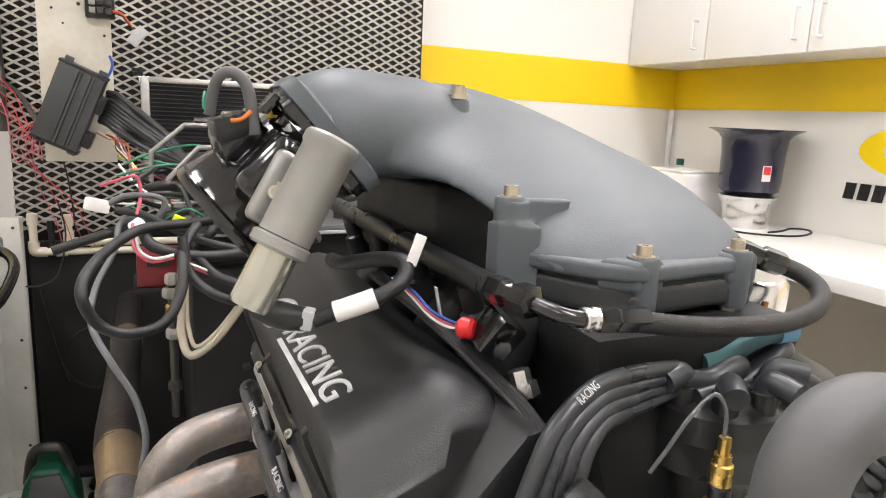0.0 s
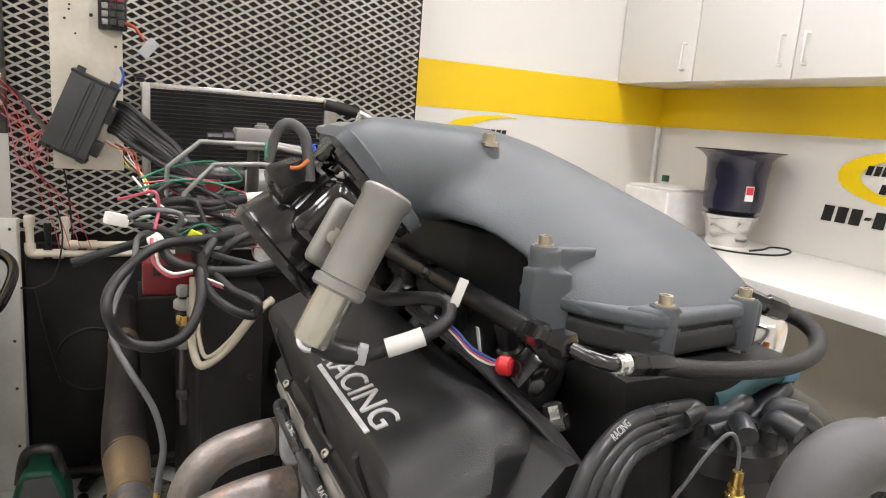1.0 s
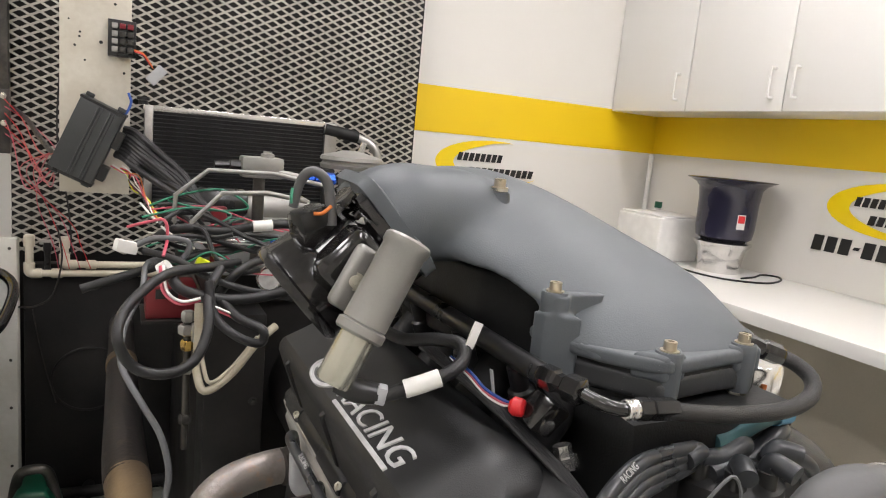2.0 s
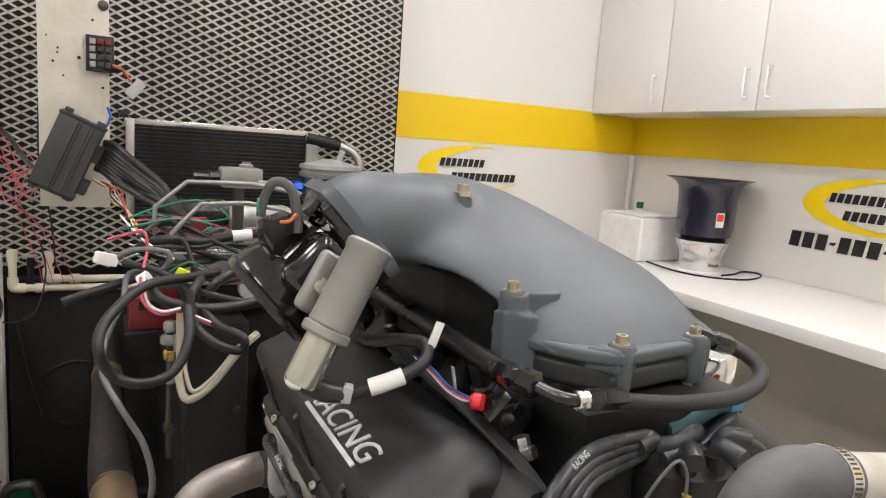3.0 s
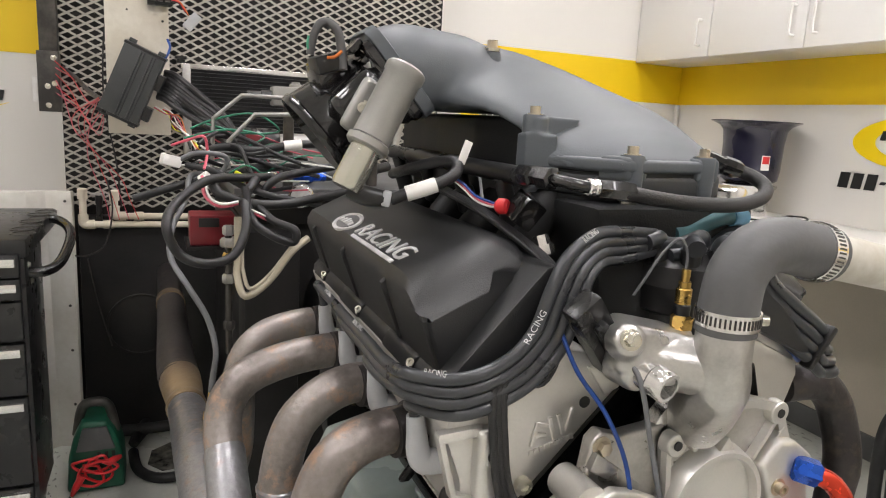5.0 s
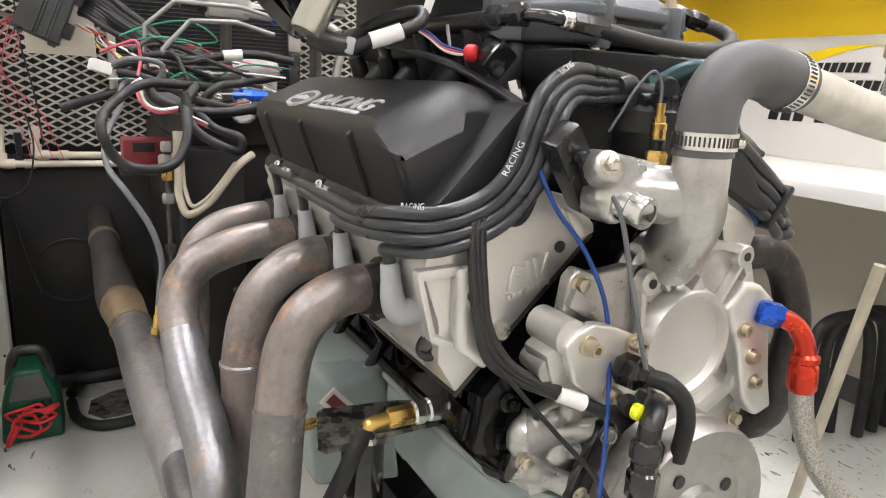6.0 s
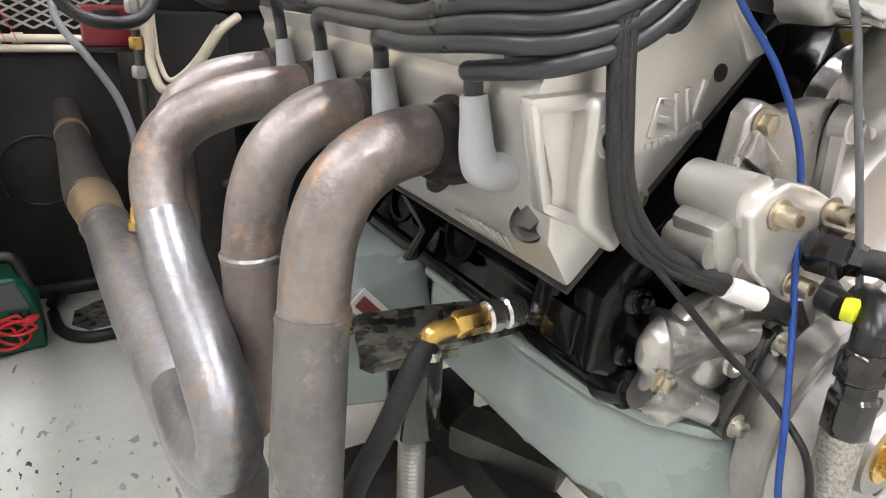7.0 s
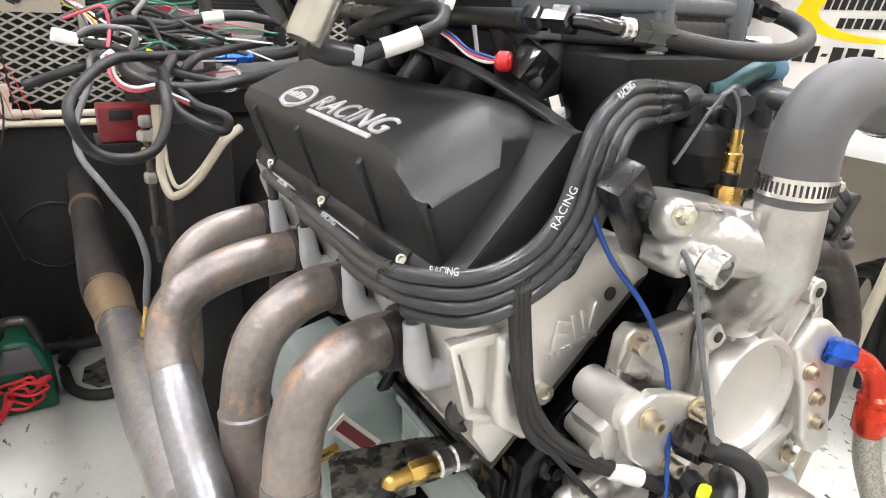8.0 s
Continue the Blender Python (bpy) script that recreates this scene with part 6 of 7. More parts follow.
# throttle body
AX = Vector((0.72, -0.05, 0.62)).normalized()
C0 = Vector((0.072, 0.580, 1.024))
tb = thing("throttle", C0, "gloss black throttle body open towards the side", "throttle body")
part("barrel", lathe(bmesh.new(), C0, AX, [(0.012, 0.040), (0.0, 0.045), (0.0, 0.049), (0.003, 0.051), (0.008, 0.051), (0.010, 0.049), (0.034, 0.047), (0.040, 0.042), (0.080, 0.042), (0.088, 0.049), (0.10, 0.049), (0.10, 0.040), (0.012, 0.040)], 48, False), M["blackgloss"], tb)
part("plate", lathe(bmesh.new(), C0 + AX * 0.05, AX, [(0, 0.0395), (0.002, 0.0395)], 40), M["brass"], tb, "closed throttle plate")
qa = AX.to_track_quat("Z", "Y").to_matrix().to_4x4()
part("flange", box(bmesh.new(), (-0.046, -0.046, 0.088), (0.046, 0.046, 0.101), 0.010, Matrix.Translation(C0) @ qa, 3), M["blackgloss"], tb)
part("motor_boss", obox(bmesh.new(), (0.110, 0.548, 1.062), (0.05, 0.06, 0.055), (0, 44, 0), 0.012, 3), M["blackgloss"], tb)
for k in range(4):
    part("cover_clip", obox(bmesh.new(), (0.104 + 0.012 * k, 0.552, 1.116 - 0.0095 * k), (0.007, 0.024, 0.016), (0, 40, 0), 0.002), M["blackgloss"], tb)
part("clip_pin", rod(bmesh.new(), (0.116, 0.548, 1.098), (0.120, 0.538, 1.100), 0.0042, 14), M["white"], tb)
# motor flange and can
part("motor_flange", obox(bmesh.new(), (0.112, 0.505, 1.052), (0.050, 0.012, 0.054), (0, 30, 12), 0.007, 3), M["satinalu"], tb)
part("flange_screw", socketbolt(bmesh.new(), (0.0995, 0.4965, 1.057), (-0.2, -1, 0.1), 0.005, 0.004), M["zinc"], tb)
can = thing("throttle_motor", (0.11, 0.476, 1.0), "grey metal throttle motor can with a sensor plug", "motor")
A, B = Vector((0.1005, 0.471, 1.030)), Vector((0.1345, 0.477, 1.094))
d = (B - A)
part("can", lathe(bmesh.new(), A, d, [(0, 0.0178), (d.length - 0.010, 0.0178), (d.length - 0.008, 0.0192), (d.length - 0.002, 0.0192), (d.length, 0.0175), (d.length - 0.002, 0.014), (d.length - 0.002, 0.0)], 36, False), M["satinalu"], can)
part("collar", lathe(bmesh.new(), A - d.normalized() * 0.010, d, [(0, 0.0185), (0.002, 0.0205), (0.008, 0.0205), (0.0095, 0.0178)], 10), M["satinalu"], can)
part("lower_can", lathe(bmesh.new(), A - d.normalized() * 0.050, d, [(0, 0.0125), (0.003, 0.0142), (0.042, 0.0142)], 32), M["smoothzinc"], can, "shiny plated lower can")
part("plug", sweep(bmesh.new(), [(0.083, 0.474, 0.984), (0.098, 0.466, 0.979), (0.114, 0.460, 0.977)], [0.008, 0.0095, 0.008], 12), M["blacksatin"], can, "black sensor plug")
part("clip", obox(bmesh.new(), (0.1135, 0.458, 0.978), (0.008, 0.012, 0.014), (0, 10, -20), 0.002), M["boot"], can)
sp = thing("position_sensor", (0.065, 0.56, 1.12), "black sensor plug with an arching grey wire sleeve", "sensor")
part("body", obox(bmesh.new(), (0.083, 0.566, 1.090), (0.036, 0.032, 0.028), (0, -15, 10), 0.006), M["blackgloss"], sp)
part("plug", obox(bmesh.new(), (0.077, 0.556, 1.098), (0.026, 0.024, 0.018), (0, -20, 10), 0.003), M["blacksatin"], sp)
part("sleeve", sweep(bmesh.new(), [(0.093, 0.548, 1.093), (0.0915, 0.55, 1.112), (0.088, 0.55, 1.128), (0.080, 0.552, 1.136), (0.0715, 0.554, 1.135), (0.066, 0.557, 1.124), (0.063, 0.56, 1.106)], [0.0046, 0.0046, 0.0044, 0.0042, 0.0042, 0.0040, 0.0040], 14), M["greyrubber"], sp)
part("orange_lead", sweep(bmesh.new(), [(0.076, 0.543, 1.103), (0.083, 0.541, 1.104), (0.090, 0.542, 1.110)], 0.0016, 8), M["orange"], sp)
part("green_lead", sweep(bmesh.new(), [(0.059, 0.55, 1.110), (0.0585, 0.55, 1.116), (0.060, 0.553, 1.122)], 0.0012, 8), M["greenwire"], sp)

# ---- header of the near side ----
hd = thing("exhaust_header", (0.05, 0.5, 0.5), "heat discoloured four tube steel exhaust header", "exhaust header")
for k, y in enumerate((0.395, 0.505, 0.617, 0.728)):
    part("flange", lathe(bmesh.new(), (0.131, y + 0.012, 0.776), (-1, -0.15, 0.02), [(0, 0.027), (0.006, 0.027), (0.007, 0.0225), (0.022, 0.0213)], 28), M["heatdark"], hd)
TR = 0.0206
T4 = [(0.128, 0.412, 0.776), (0.105, 0.409, 0.777), (0.078, 0.405, 0.772), (0.056, 0.402, 0.757), (0.043, 0.400, 0.733), (0.037, 0.398, 0.706), (0.034, 0.396, 0.682)]
T4b = [(0.034, 0.396, 0.684), (0.028, 0.388, 0.64), (0.021, 0.378, 0.59), (0.018, 0.38, 0.53), (0.018, 0.42, 0.47), (0.015, 0.50, 0.45), (0.005, 0.60, 0.468)]
t = part("tube", sweep(bmesh.new(), T4, TR, 28), M["heat"], hd)
part("tube", sweep(bmesh.new(), T4b, [TR * 1.04, TR * 1.05, TR * 1.06, TR * 1.06, TR * 1.06, TR * 1.06, TR * 1.06], 28), M["heatstain"], hd)
part("weld", lathe(bmesh.new(), (0.0342, 0.3965, 0.686), (0.1, 0.1, -1), [(0, TR), (0.002, TR + 0.0018), (0.005, TR + 0.0016), (0.006, TR)], 28), M["heatgrey"], hd)
T3 = [(0.128, 0.524, 0.776), (0.10, 0.520, 0.777), (0.072, 0.516, 0.768), (0.048, 0.513, 0.748), (0.036, 0.511, 0.722), (0.030, 0.508, 0.695), (0.028, 0.508, 0.680)]
T3b = [(0.028, 0.508, 0.682), (0.028, 0.507, 0.65), (0.028, 0.507, 0.60), (0.028, 0.53, 0.54), (0.02, 0.58, 0.49), (0.01, 0.66, 0.475)]
part("tube", sweep(bmesh.new(), T3, TR, 28), M["heat"], hd)
part("tube", sweep(bmesh.new(), T3b, TR * 1.04, 28), M["heatrust"], hd)
part("weld", lathe(bmesh.new(), (0.0280, 0.508, 0.684), (0.03, 0, -1), [(0, TR), (0.002, TR + 0.0018), (0.005, TR + 0.0016), (0.006, TR)], 28), M["heatgrey"], hd)
T2 = [(0.128, 0.636, 0.774), (0.085, 0.633, 0.772), (0.045, 0.628, 0.766), (0.010, 0.622, 0.754), (-0.010, 0.616, 0.733), (-0.017, 0.605, 0.706), (-0.016, 0.588, 0.68)]
T2b = [(-0.016, 0.590, 0.683), (-0.016, 0.545, 0.660), (-0.012, 0.495, 0.628), (-0.009, 0.462, 0.597), (-0.008, 0.449, 0.575), (-0.011, 0.456, 0.553), (-0.018, 0.487, 0.538), (-0.022, 0.54, 0.527), (-0.020, 0.62, 0.514)]
part("tube", sweep(bmesh.new(), T2, TR, 28), M["heat"], hd)
part("tube", sweep(bmesh.new(), T2b, TR * 1.05, 28), M["heatgrey"], hd)
T1 = [(0.128, 0.747, 0.774), (0.09, 0.744, 0.772), (0.05, 0.738, 0.763), (0.025, 0.733, 0.742), (0.014, 0.73, 0.71), (0.012, 0.725, 0.66), (0.01, 0.74, 0.60), (0.0, 0.78, 0.54), (-0.01, 0.84, 0.51)]
part("tube", sweep(bmesh.new(), T1, TR, 28), M["heat"], hd)
part("collector", sweep(bmesh.new(), [(0.010, 0.47, 0.452), (0.000, 0.56, 0.474), (-0.006, 0.64, 0.490), (-0.010, 0.71, 0.499), (-0.018, 0.80, 0.507), (-0.028, 0.92, 0.513), (-0.036, 1.03, 0.516), (-0.040, 1.095, 0.516)], [0.026, 0.036, 0.039, 0.041, 0.042, 0.038, 0.033, 0.0325], 30), M["heatgrey"], hd)
part("collector_band", sweep(bmesh.new(), [(-0.0395, 1.088, 0.516), (-0.040, 1.10, 0.516), (-0.0405, 1.112, 0.516)], [0.034, 0.0352, 0.034], 30), M["heatgold"], hd, "straw coloured collector lip")
ep = thing("exhaust_pipe", (-0.07, 1.7, 0.45), "sooty exhaust pipe running into the black panel", "exhaust pipe")
part("flare", sweep(bmesh.new(), [(-0.0405, 1.106, 0.516), (-0.042, 1.14, 0.515), (-0.044, 1.19, 0.512), (-0.047, 1.25, 0.508)], [0.033, 0.0335, 0.037, 0.040], 28), M["heatgold"], ep)
part("pipe", sweep(bmesh.new(), [(-0.047, 1.24, 0.508), (-0.051, 1.36, 0.500), (-0.053, 1.62, 0.482), (-0.054, 1.95, 0.465), (-0.054, 2.08, 0.462)], [0.040, 0.0405, 0.0385, 0.0385, 0.0385], 28), M["heatdark"], ep)
part("slip_joint", sweep(bmesh.new(), [(-0.054, 1.97, 0.4645), (-0.054, 2.02, 0.463)], 0.041, 28), M["heatgold"], ep)
part("tail", sweep(bmesh.new(), [(-0.054, 2.05, 0.462), (-0.055, 2.2, 0.46), (-0.056, 2.425, 0.458)], 0.037, 28), M["heatdark"], ep)
ox = thing("oxygen_sensor", (-0.01, 0.97, 0.53), "plated oxygen sensor screwed into the collector", "sensor")
part("bung", lathe(bmesh.new(), (-0.012, 0.965, 0.540), (0.12, 0, 1), [(0, 0.011), (0.010, 0.011)], 18), M["heatgrey"], ox)
part("hex", lathe(bmesh.new(), (-0.011, 0.965, 0.550), (0.12, 0, 1), [(0, 0.0095), (0.010, 0.0095)], 6), M["brass"], ox)
part("barrel", lathe(bmesh.new(), (-0.0098, 0.965, 0.560), (0.12, 0, 1), [(0, 0.0062), (0.018, 0.0062), (0.02, 0.0048), (0.036, 0.0048)], 16), M["brass"], ox)
part("boot", lathe(bmesh.new(), (-0.0055, 0.966, 0.595), (0.1, 0, 1), [(0, 0.005), (0.02, 0.005)], 12), M["greywire"], ox)

# ---- spark plug boots and wires ----
BOOTS = (0.703, 0.598, 0.483, 0.368)
for k, y in enumerate(BOOTS):
    b = thing("plug_boot", (0.12, y, 0.76), "grey silicone spark plug boot bent at the plug", "spark plug boot", "boots on the plugs")
    part("sleeve", sweep(bmesh.new(), [(0.1165, y + 0.001, 0.809), (0.118, y, 0.795), (0.120, y - 0.001, 0.777), (0.126, y - 0.002, 0.7675), (0.146, y - 0.003, 0.766)], [0.0076, 0.0086, 0.0104, 0.0116, 0.0106], 20), M["boot"], b)
    part("plug", rod(bmesh.new(), (0.140, y - 0.003, 0.766), (0.162, y - 0.003, 0.765), 0.0085, 6), M["zinc"], b)
for k, y in enumerate(BOOTS):
    o = 0.0096 * k
    pts = [(0.1165, y + 0.001, 0.802), (0.1145, y - 0.001, 0.820), (0.109, y - 0.010, 0.837 - 0.5 * o)]
    for yy in (0.66, 0.60, 0.54, 0.49, 0.44, 0.40):
        if yy < y - 0.035:
            pts.append((0.098 - 0.1 * o, yy, 0.847 - 0.75 * o))
    if k < 3:
        pts.append((0.099 + 0.2 * o, 0.345, 0.856 - 0.95 * o))
    pts += [(0.130 + 0.1 * o, 0.317, 0.859 - 1.0 * o), (0.165 + 0.5 * o, 0.313, 0.870 - 0.88 * o), (0.189 + 0.85 * o, 0.313, 0.892 - 0.6 * o), (0.203 + 0.95 * o, 0.315, 0.925 - 0.4 * o), (0.219 + 0.75 * o, 0.320, 0.950 - 0.6 * o), (0.249 + 0.3 * o, 0.328, 0.966 - 0.8 * o), (0.285, 0.338, 0.966 - 0.8 * o), (0.325, 0.346, 0.962 - 0.5 * o)]
    w = single("plug_wire", sweep(bmesh.new(), pts, 0.0053, 14, 8), M["plugwire"], "thick grey spark plug wire bundled with others", "spark plug wire", "spark plug wires")
    if k == 0:
        for q, (a, c) in enumerate((((0.098, 0.62, 0.8525), (0.098, 0.585, 0.8525)), ((0.098, 0.50, 0.8525), (0.098, 0.46, 0.853)), ((0.106, 0.334, 0.8615), (0.122, 0.3175, 0.8635)), ((0.178, 0.308, 0.883), (0.196, 0.309, 0.914)), ((0.230, 0.320, 0.9615), (0.248, 0.3245, 0.971)))):
            a, c = Vector(a), Vector(c)
            mid, run = a.lerp(c, 0.5), (c - a).normalized()
            face = Vector((-0.07, -0.05, 1.06)) - mid
            face = (face - run * face.dot(run)).normalized()
            bm = lettering("RACING", 0.01, 0.0002)
            wide = max(v.co.x for v in bm.verts)
            for v in bm.verts:
                v.co = Vector((v.co.x * (c - a).length * 0.8 / wide, (v.co.y - 0.0036) * 0.72, v.co.z))
            bmesh.ops.transform(bm, matrix=frame_at(mid - run * (c - a).length * 0.4 + face * 0.0012, run, face.cross(run)), verts=bm.verts[:])
            part("print", bm, M["printwhite"], w)
# distributor
ds = thing("distributor", (0.345, 0.36, 0.90), "black distributor cap with wire towers", "distributor")
part("base", lathe(bmesh.new(), (0.366, 0.352, 0.86), (0, 0, 1), [(0, 0.03), (0.03, 0.034), (0.035, 0.045), (0.06, 0.047)], 32), M["blacksatin"], ds)
part("cap", lathe(bmesh.new(), (0.366, 0.352, 0.918), (0, 0, 1), [(0, 0.048), (0.018, 0.046), (0.024, 0.035), (0.03, 0.03)], 32), M["blacksatin"], ds)
for k in range(8):
    a = 2 * math.pi * k / 8 + 0.2
    p = Vector((0.366 + 0.034 * math.cos(a), 0.352 + 0.034 * math.sin(a), 0.936))
    t = part("tower", rod(bmesh.new(), p, p + Vector((0, 0, 0.016)), 0.009, 14), M["blacksatin"], ds)
    out = Vector((math.cos(a), math.sin(a), 0))
    part("wire_boot", sweep(bmesh.new(), [p + Vector((0, 0, 0.012)), p + Vector((0, 0, 0.022)) + out * 0.004, p + Vector((0, 0, 0.022)) + out * 0.012, p + Vector((0, 0, 0.020)) + out * 0.022], 0.0078, 14), M["plugwire"], t)
for pts in ([(0.327, 0.343, 0.955), (0.352, 0.343, 0.952), (0.376, 0.346, 0.958), (0.384, 0.352, 0.95)], [(0.334, 0.336, 0.944), (0.362, 0.336, 0.945), (0.376, 0.338, 0.941), (0.380, 0.345, 0.925)], [(0.385, 0.345, 0.943), (0.405, 0.346, 0.955), (0.424, 0.350, 0.962), (0.430, 0.356, 0.958)], [(0.386, 0.357, 0.958), (0.410, 0.358, 0.966), (0.430, 0.360, 0.968), (0.438, 0.366, 0.962)]):
    part("side_boot", sweep(bmesh.new(), pts, [0.0068, 0.0078, 0.0088, 0.0090], 16), M["plugwire"], ds)
for k in range(4):
    o = 0.0135 * k
    single("plug_wire", sweep(bmesh.new(), [(0.40, 0.335 + 0.012 * k, 0.955), (0.430, 0.325 + 0.01 * k, 0.945 - 0.006 * k), (0.465, 0.335 + 0.004 * k, 0.915 - 0.5 * o), (0.50, 0.338 + 0.004 * k, 0.893 - 0.9 * o), (0.535, 0.34, 0.872 - 1.0 * o), (0.567, 0.345, 0.850 - 1.0 * o), (0.60, 0.38, 0.835 - 0.6 * o), (0.62, 0.45 + 0.08 * k, 0.82)], 0.0058, 14, 8), M["plugwire"], "thick grey spark plug wire bundled with others", "spark plug wire", "spark plug wires")
cable("blue_lead", [(0.45, 0.345, 0.90), (0.49, 0.35, 0.862), (0.53, 0.352, 0.832), (0.55, 0.36, 0.82)], 0.003, M["blue"], "blue lead under the plug wires", "wire", 8)
single("wire_loom_clip", obox(bmesh.new(), (0.548, 0.338, 0.842), (0.008, 0.014, 0.052), (0, 35, 0), 0.003), M["blacksatin"], "small black clip holding the plug wires", "clip", "wire clips")
cable("teal_sleeve", [(0.352, 0.352, 0.960), (0.368, 0.351, 0.962), (0.389, 0.350, 0.971), (0.407, 0.350, 0.976), (0.416, 0.350, 0.976)], 0.0074, M["teal"], "teal sleeve over a sensor lead", "sleeve", 12)
cable("lead_plug", [(0.414, 0.350, 0.976), (0.432, 0.351, 0.976)], 0.0084, M["lightblue"], "light blue plastic cap on a lead", "cap", 12)
e = thing("polished_can", (0.47, 0.42, 0.95), "bright polished breather can behind the hose", "breather")
part("can", lathe(bmesh.new(), (0.462, 0.415, 0.945), (0, 0, 1), [(0, 0.026), (0.004, 0.028), (0.05, 0.028), (0.054, 0.025)], 32), M["alupol"], e)
part("orange_lead", sweep(bmesh.new(), [(0.435, 0.40, 0.95), (0.44, 0.385, 0.965), (0.45, 0.388, 0.985)], 0.0018, 8), M["orange"], e)

# braided fuel hose across the front
fh = thing("fuel_hose", (0.33, 0.335, 1.0), "black braided fuel hose with black hex fittings", "hose")
part("adapter", lathe(bmesh.new(), (0.216, 0.402, 1.008), (0.25, -1, -0.02), [(0, 0.007), (0.004, 0.0095), (0.016, 0.0095), (0.018, 0.007), (0.024, 0.007), (0.027, 0.0105), (0.040, 0.0105), (0.042, 0.007)], 6), M["blackgloss"], fh)
part("elbow", sweep(bmesh.new(), [(0.226, 0.36, 1.007), (0.229, 0.347, 1.006), (0.238, 0.340, 1.004), (0.250, 0.338, 1.003)], 0.0052, 14), M["blackgloss"], fh)
# swivel in polished metal: the black fitting's bright glints put into its material
part("swivel_glint", lathe(bmesh.new(), (0.243, 0.338, 1.0035), (1, -0.02, -0.05), [(0, 0.0062), (0.001, 0.0072), (0.003, 0.0072), (0.004, 0.006), (0.006, 0.006), (0.007, 0.0072), (0.009, 0.0072)], 20), M["alupol"], fh)
part("socket", lathe(bmesh.new(), (0.252, 0.338, 1.003), (1, -0.02, -0.07), [(0, 0.0068), (0.001, 0.0082), (0.012, 0.0082), (0.013, 0.0072), (0.014, 0.0082), (0.028, 0.0084), (0.036, 0.0076)], 6), M["blackgloss"], fh)
part("hose", sweep(bmesh.new(), [(0.280, 0.337, 1.000), (0.31, 0.335, 0.995), (0.35, 0.333, 0.991), (0.40, 0.332, 0.990), (0.434, 0.336, 0.996), (0.450, 0.347, 1.005), (0.449, 0.361, 1.013), (0.440, 0.372, 1.018)], 0.0066, 18), M["blackbraid"], fh)
part("end_fitting", lathe(bmesh.new(), (0.441, 0.371, 1.018), (-0.9, 0.35, 0.3), [(0, 0.0075), (0.004, 0.009), (0.018, 0.009), (0.02, 0.007), (0.03, 0.008), (0.04, 0.008)], 8), M["blackgloss"], fh)

# loom with white wrap above the cover, red-capped sensor
e = thing("engine_loom", (0.15, 0.45, 1.0), "black engine loom branch with a white wrap", "cable")
part("loom", sweep(bmesh.new(), [(0.117, 0.457, 0.977), (0.135, 0.451, 0.985), (0.155, 0.446, 0.992), (0.175, 0.449, 1.002), (0.181, 0.462, 1.012), (0.170, 0.485, 1.010), (0.155, 0.52, 1.00), (0.16, 0.58, 0.99)], 0.0056, 14), M["wire"], e)
part("wrap", sweep(bmesh.new(), [(0.130, 0.4525, 0.983), (0.143, 0.449, 0.9875), (0.156, 0.446, 0.9925)], 0.0072, 16), M["white"], e, "white wrap label")
part("tag", obox(bmesh.new(), (0.187, 0.455, 1.022), (0.008, 0.002, 0.022), (0, 20, 0), 0.0005), M["white"], e)
for c, o in (("pink", 0.0), ("blue", 0.002), ("white", -0.002)):
    part("lead", sweep(bmesh.new(), [(0.176, 0.47, 1.0), (0.184, 0.45, 0.992 + o), (0.192, 0.437, 0.982 + o), (0.20, 0.423, 0.978 + o), (0.207, 0.418, 0.978)], 0.0013, 6), M[c], e)
part("red_cap", lathe(bmesh.new(), (0.204, 0.418, 0.977), (0.6, -0.7, 0.05), [(0, 0.005), (0.003, 0.0075), (0.010, 0.007), (0.012, 0.005)], 16), M["red"], e, "bright red cap")
part("tag", obox(bmesh.new(), (0.196, 0.434, 0.990), (0.001, 0.004, 0.022), (0, -12, 0)), M["boot"], e)
e = thing("coolant_sensor", (0.225, 0.40, 0.96), "black plug on a bright plated sensor", "sensor")
part("plug", obox(bmesh.new(), (0.226, 0.405, 0.975), (0.024, 0.024, 0.028), (20, 30, 10), 0.004), M["blackgloss"], e)
part("body", lathe(bmesh.new(), (0.238, 0.384, 0.938), (-0.2, 0.3, 1), [(0, 0.010), (0.009, 0.010), (0.009, 0.007), (0.018, 0.007)], 6), M["alupol"], e)
for k in range(4):
    cable("engine_loom_branch", [(0.182 + 0.003 * k, 0.54, 0.985), (0.197 + 0.0026 * k, 0.46, 0.972), (0.212 + 0.0026 * k, 0.40, 0.953), (0.224 + 0.0026 * k, 0.36, 0.935), (0.226 + 0.0026 * k, 0.328, 0.912), (0.214 + 0.0026 * k, 0.318, 0.88)], 0.0026, M["wire"], "thin black sleeved wire beside the valve cover", "wire", 8, "engine looms")
for k in range(5):
    cable("engine_loom_branch", [(0.226 + 0.003 * k, 0.36, 0.935 - 0.004 * k), (0.220 + 0.003 * k, 0.335, 0.915 - 0.004 * k), (0.208 + 0.003 * k, 0.322, 0.890 - 0.005 * k), (0.192 + 0.003 * k, 0.318, 0.868 - 0.005 * k), (0.174 + 0.002 * k, 0.318, 0.852)], 0.0032, M["wire"], "thin black sleeved wire beside the valve cover", "wire", 8, "engine looms")
e = thing("ignition_lead_holder", (0.235, 0.3, 0.89), "flat black plastic connector block", "connector")
part("block", obox(bmesh.new(), (0.240, 0.302, 0.892), (0.028, 0.02, 0.075), (12, -40, 0), 0.004), M["blacksatin"], e)
part("latch", obox(bmesh.new(), (0.243, 0.289, 0.888), (0.010, 0.008, 0.045), (12, -40, 0), 0.002), M["blacksatin"], e)

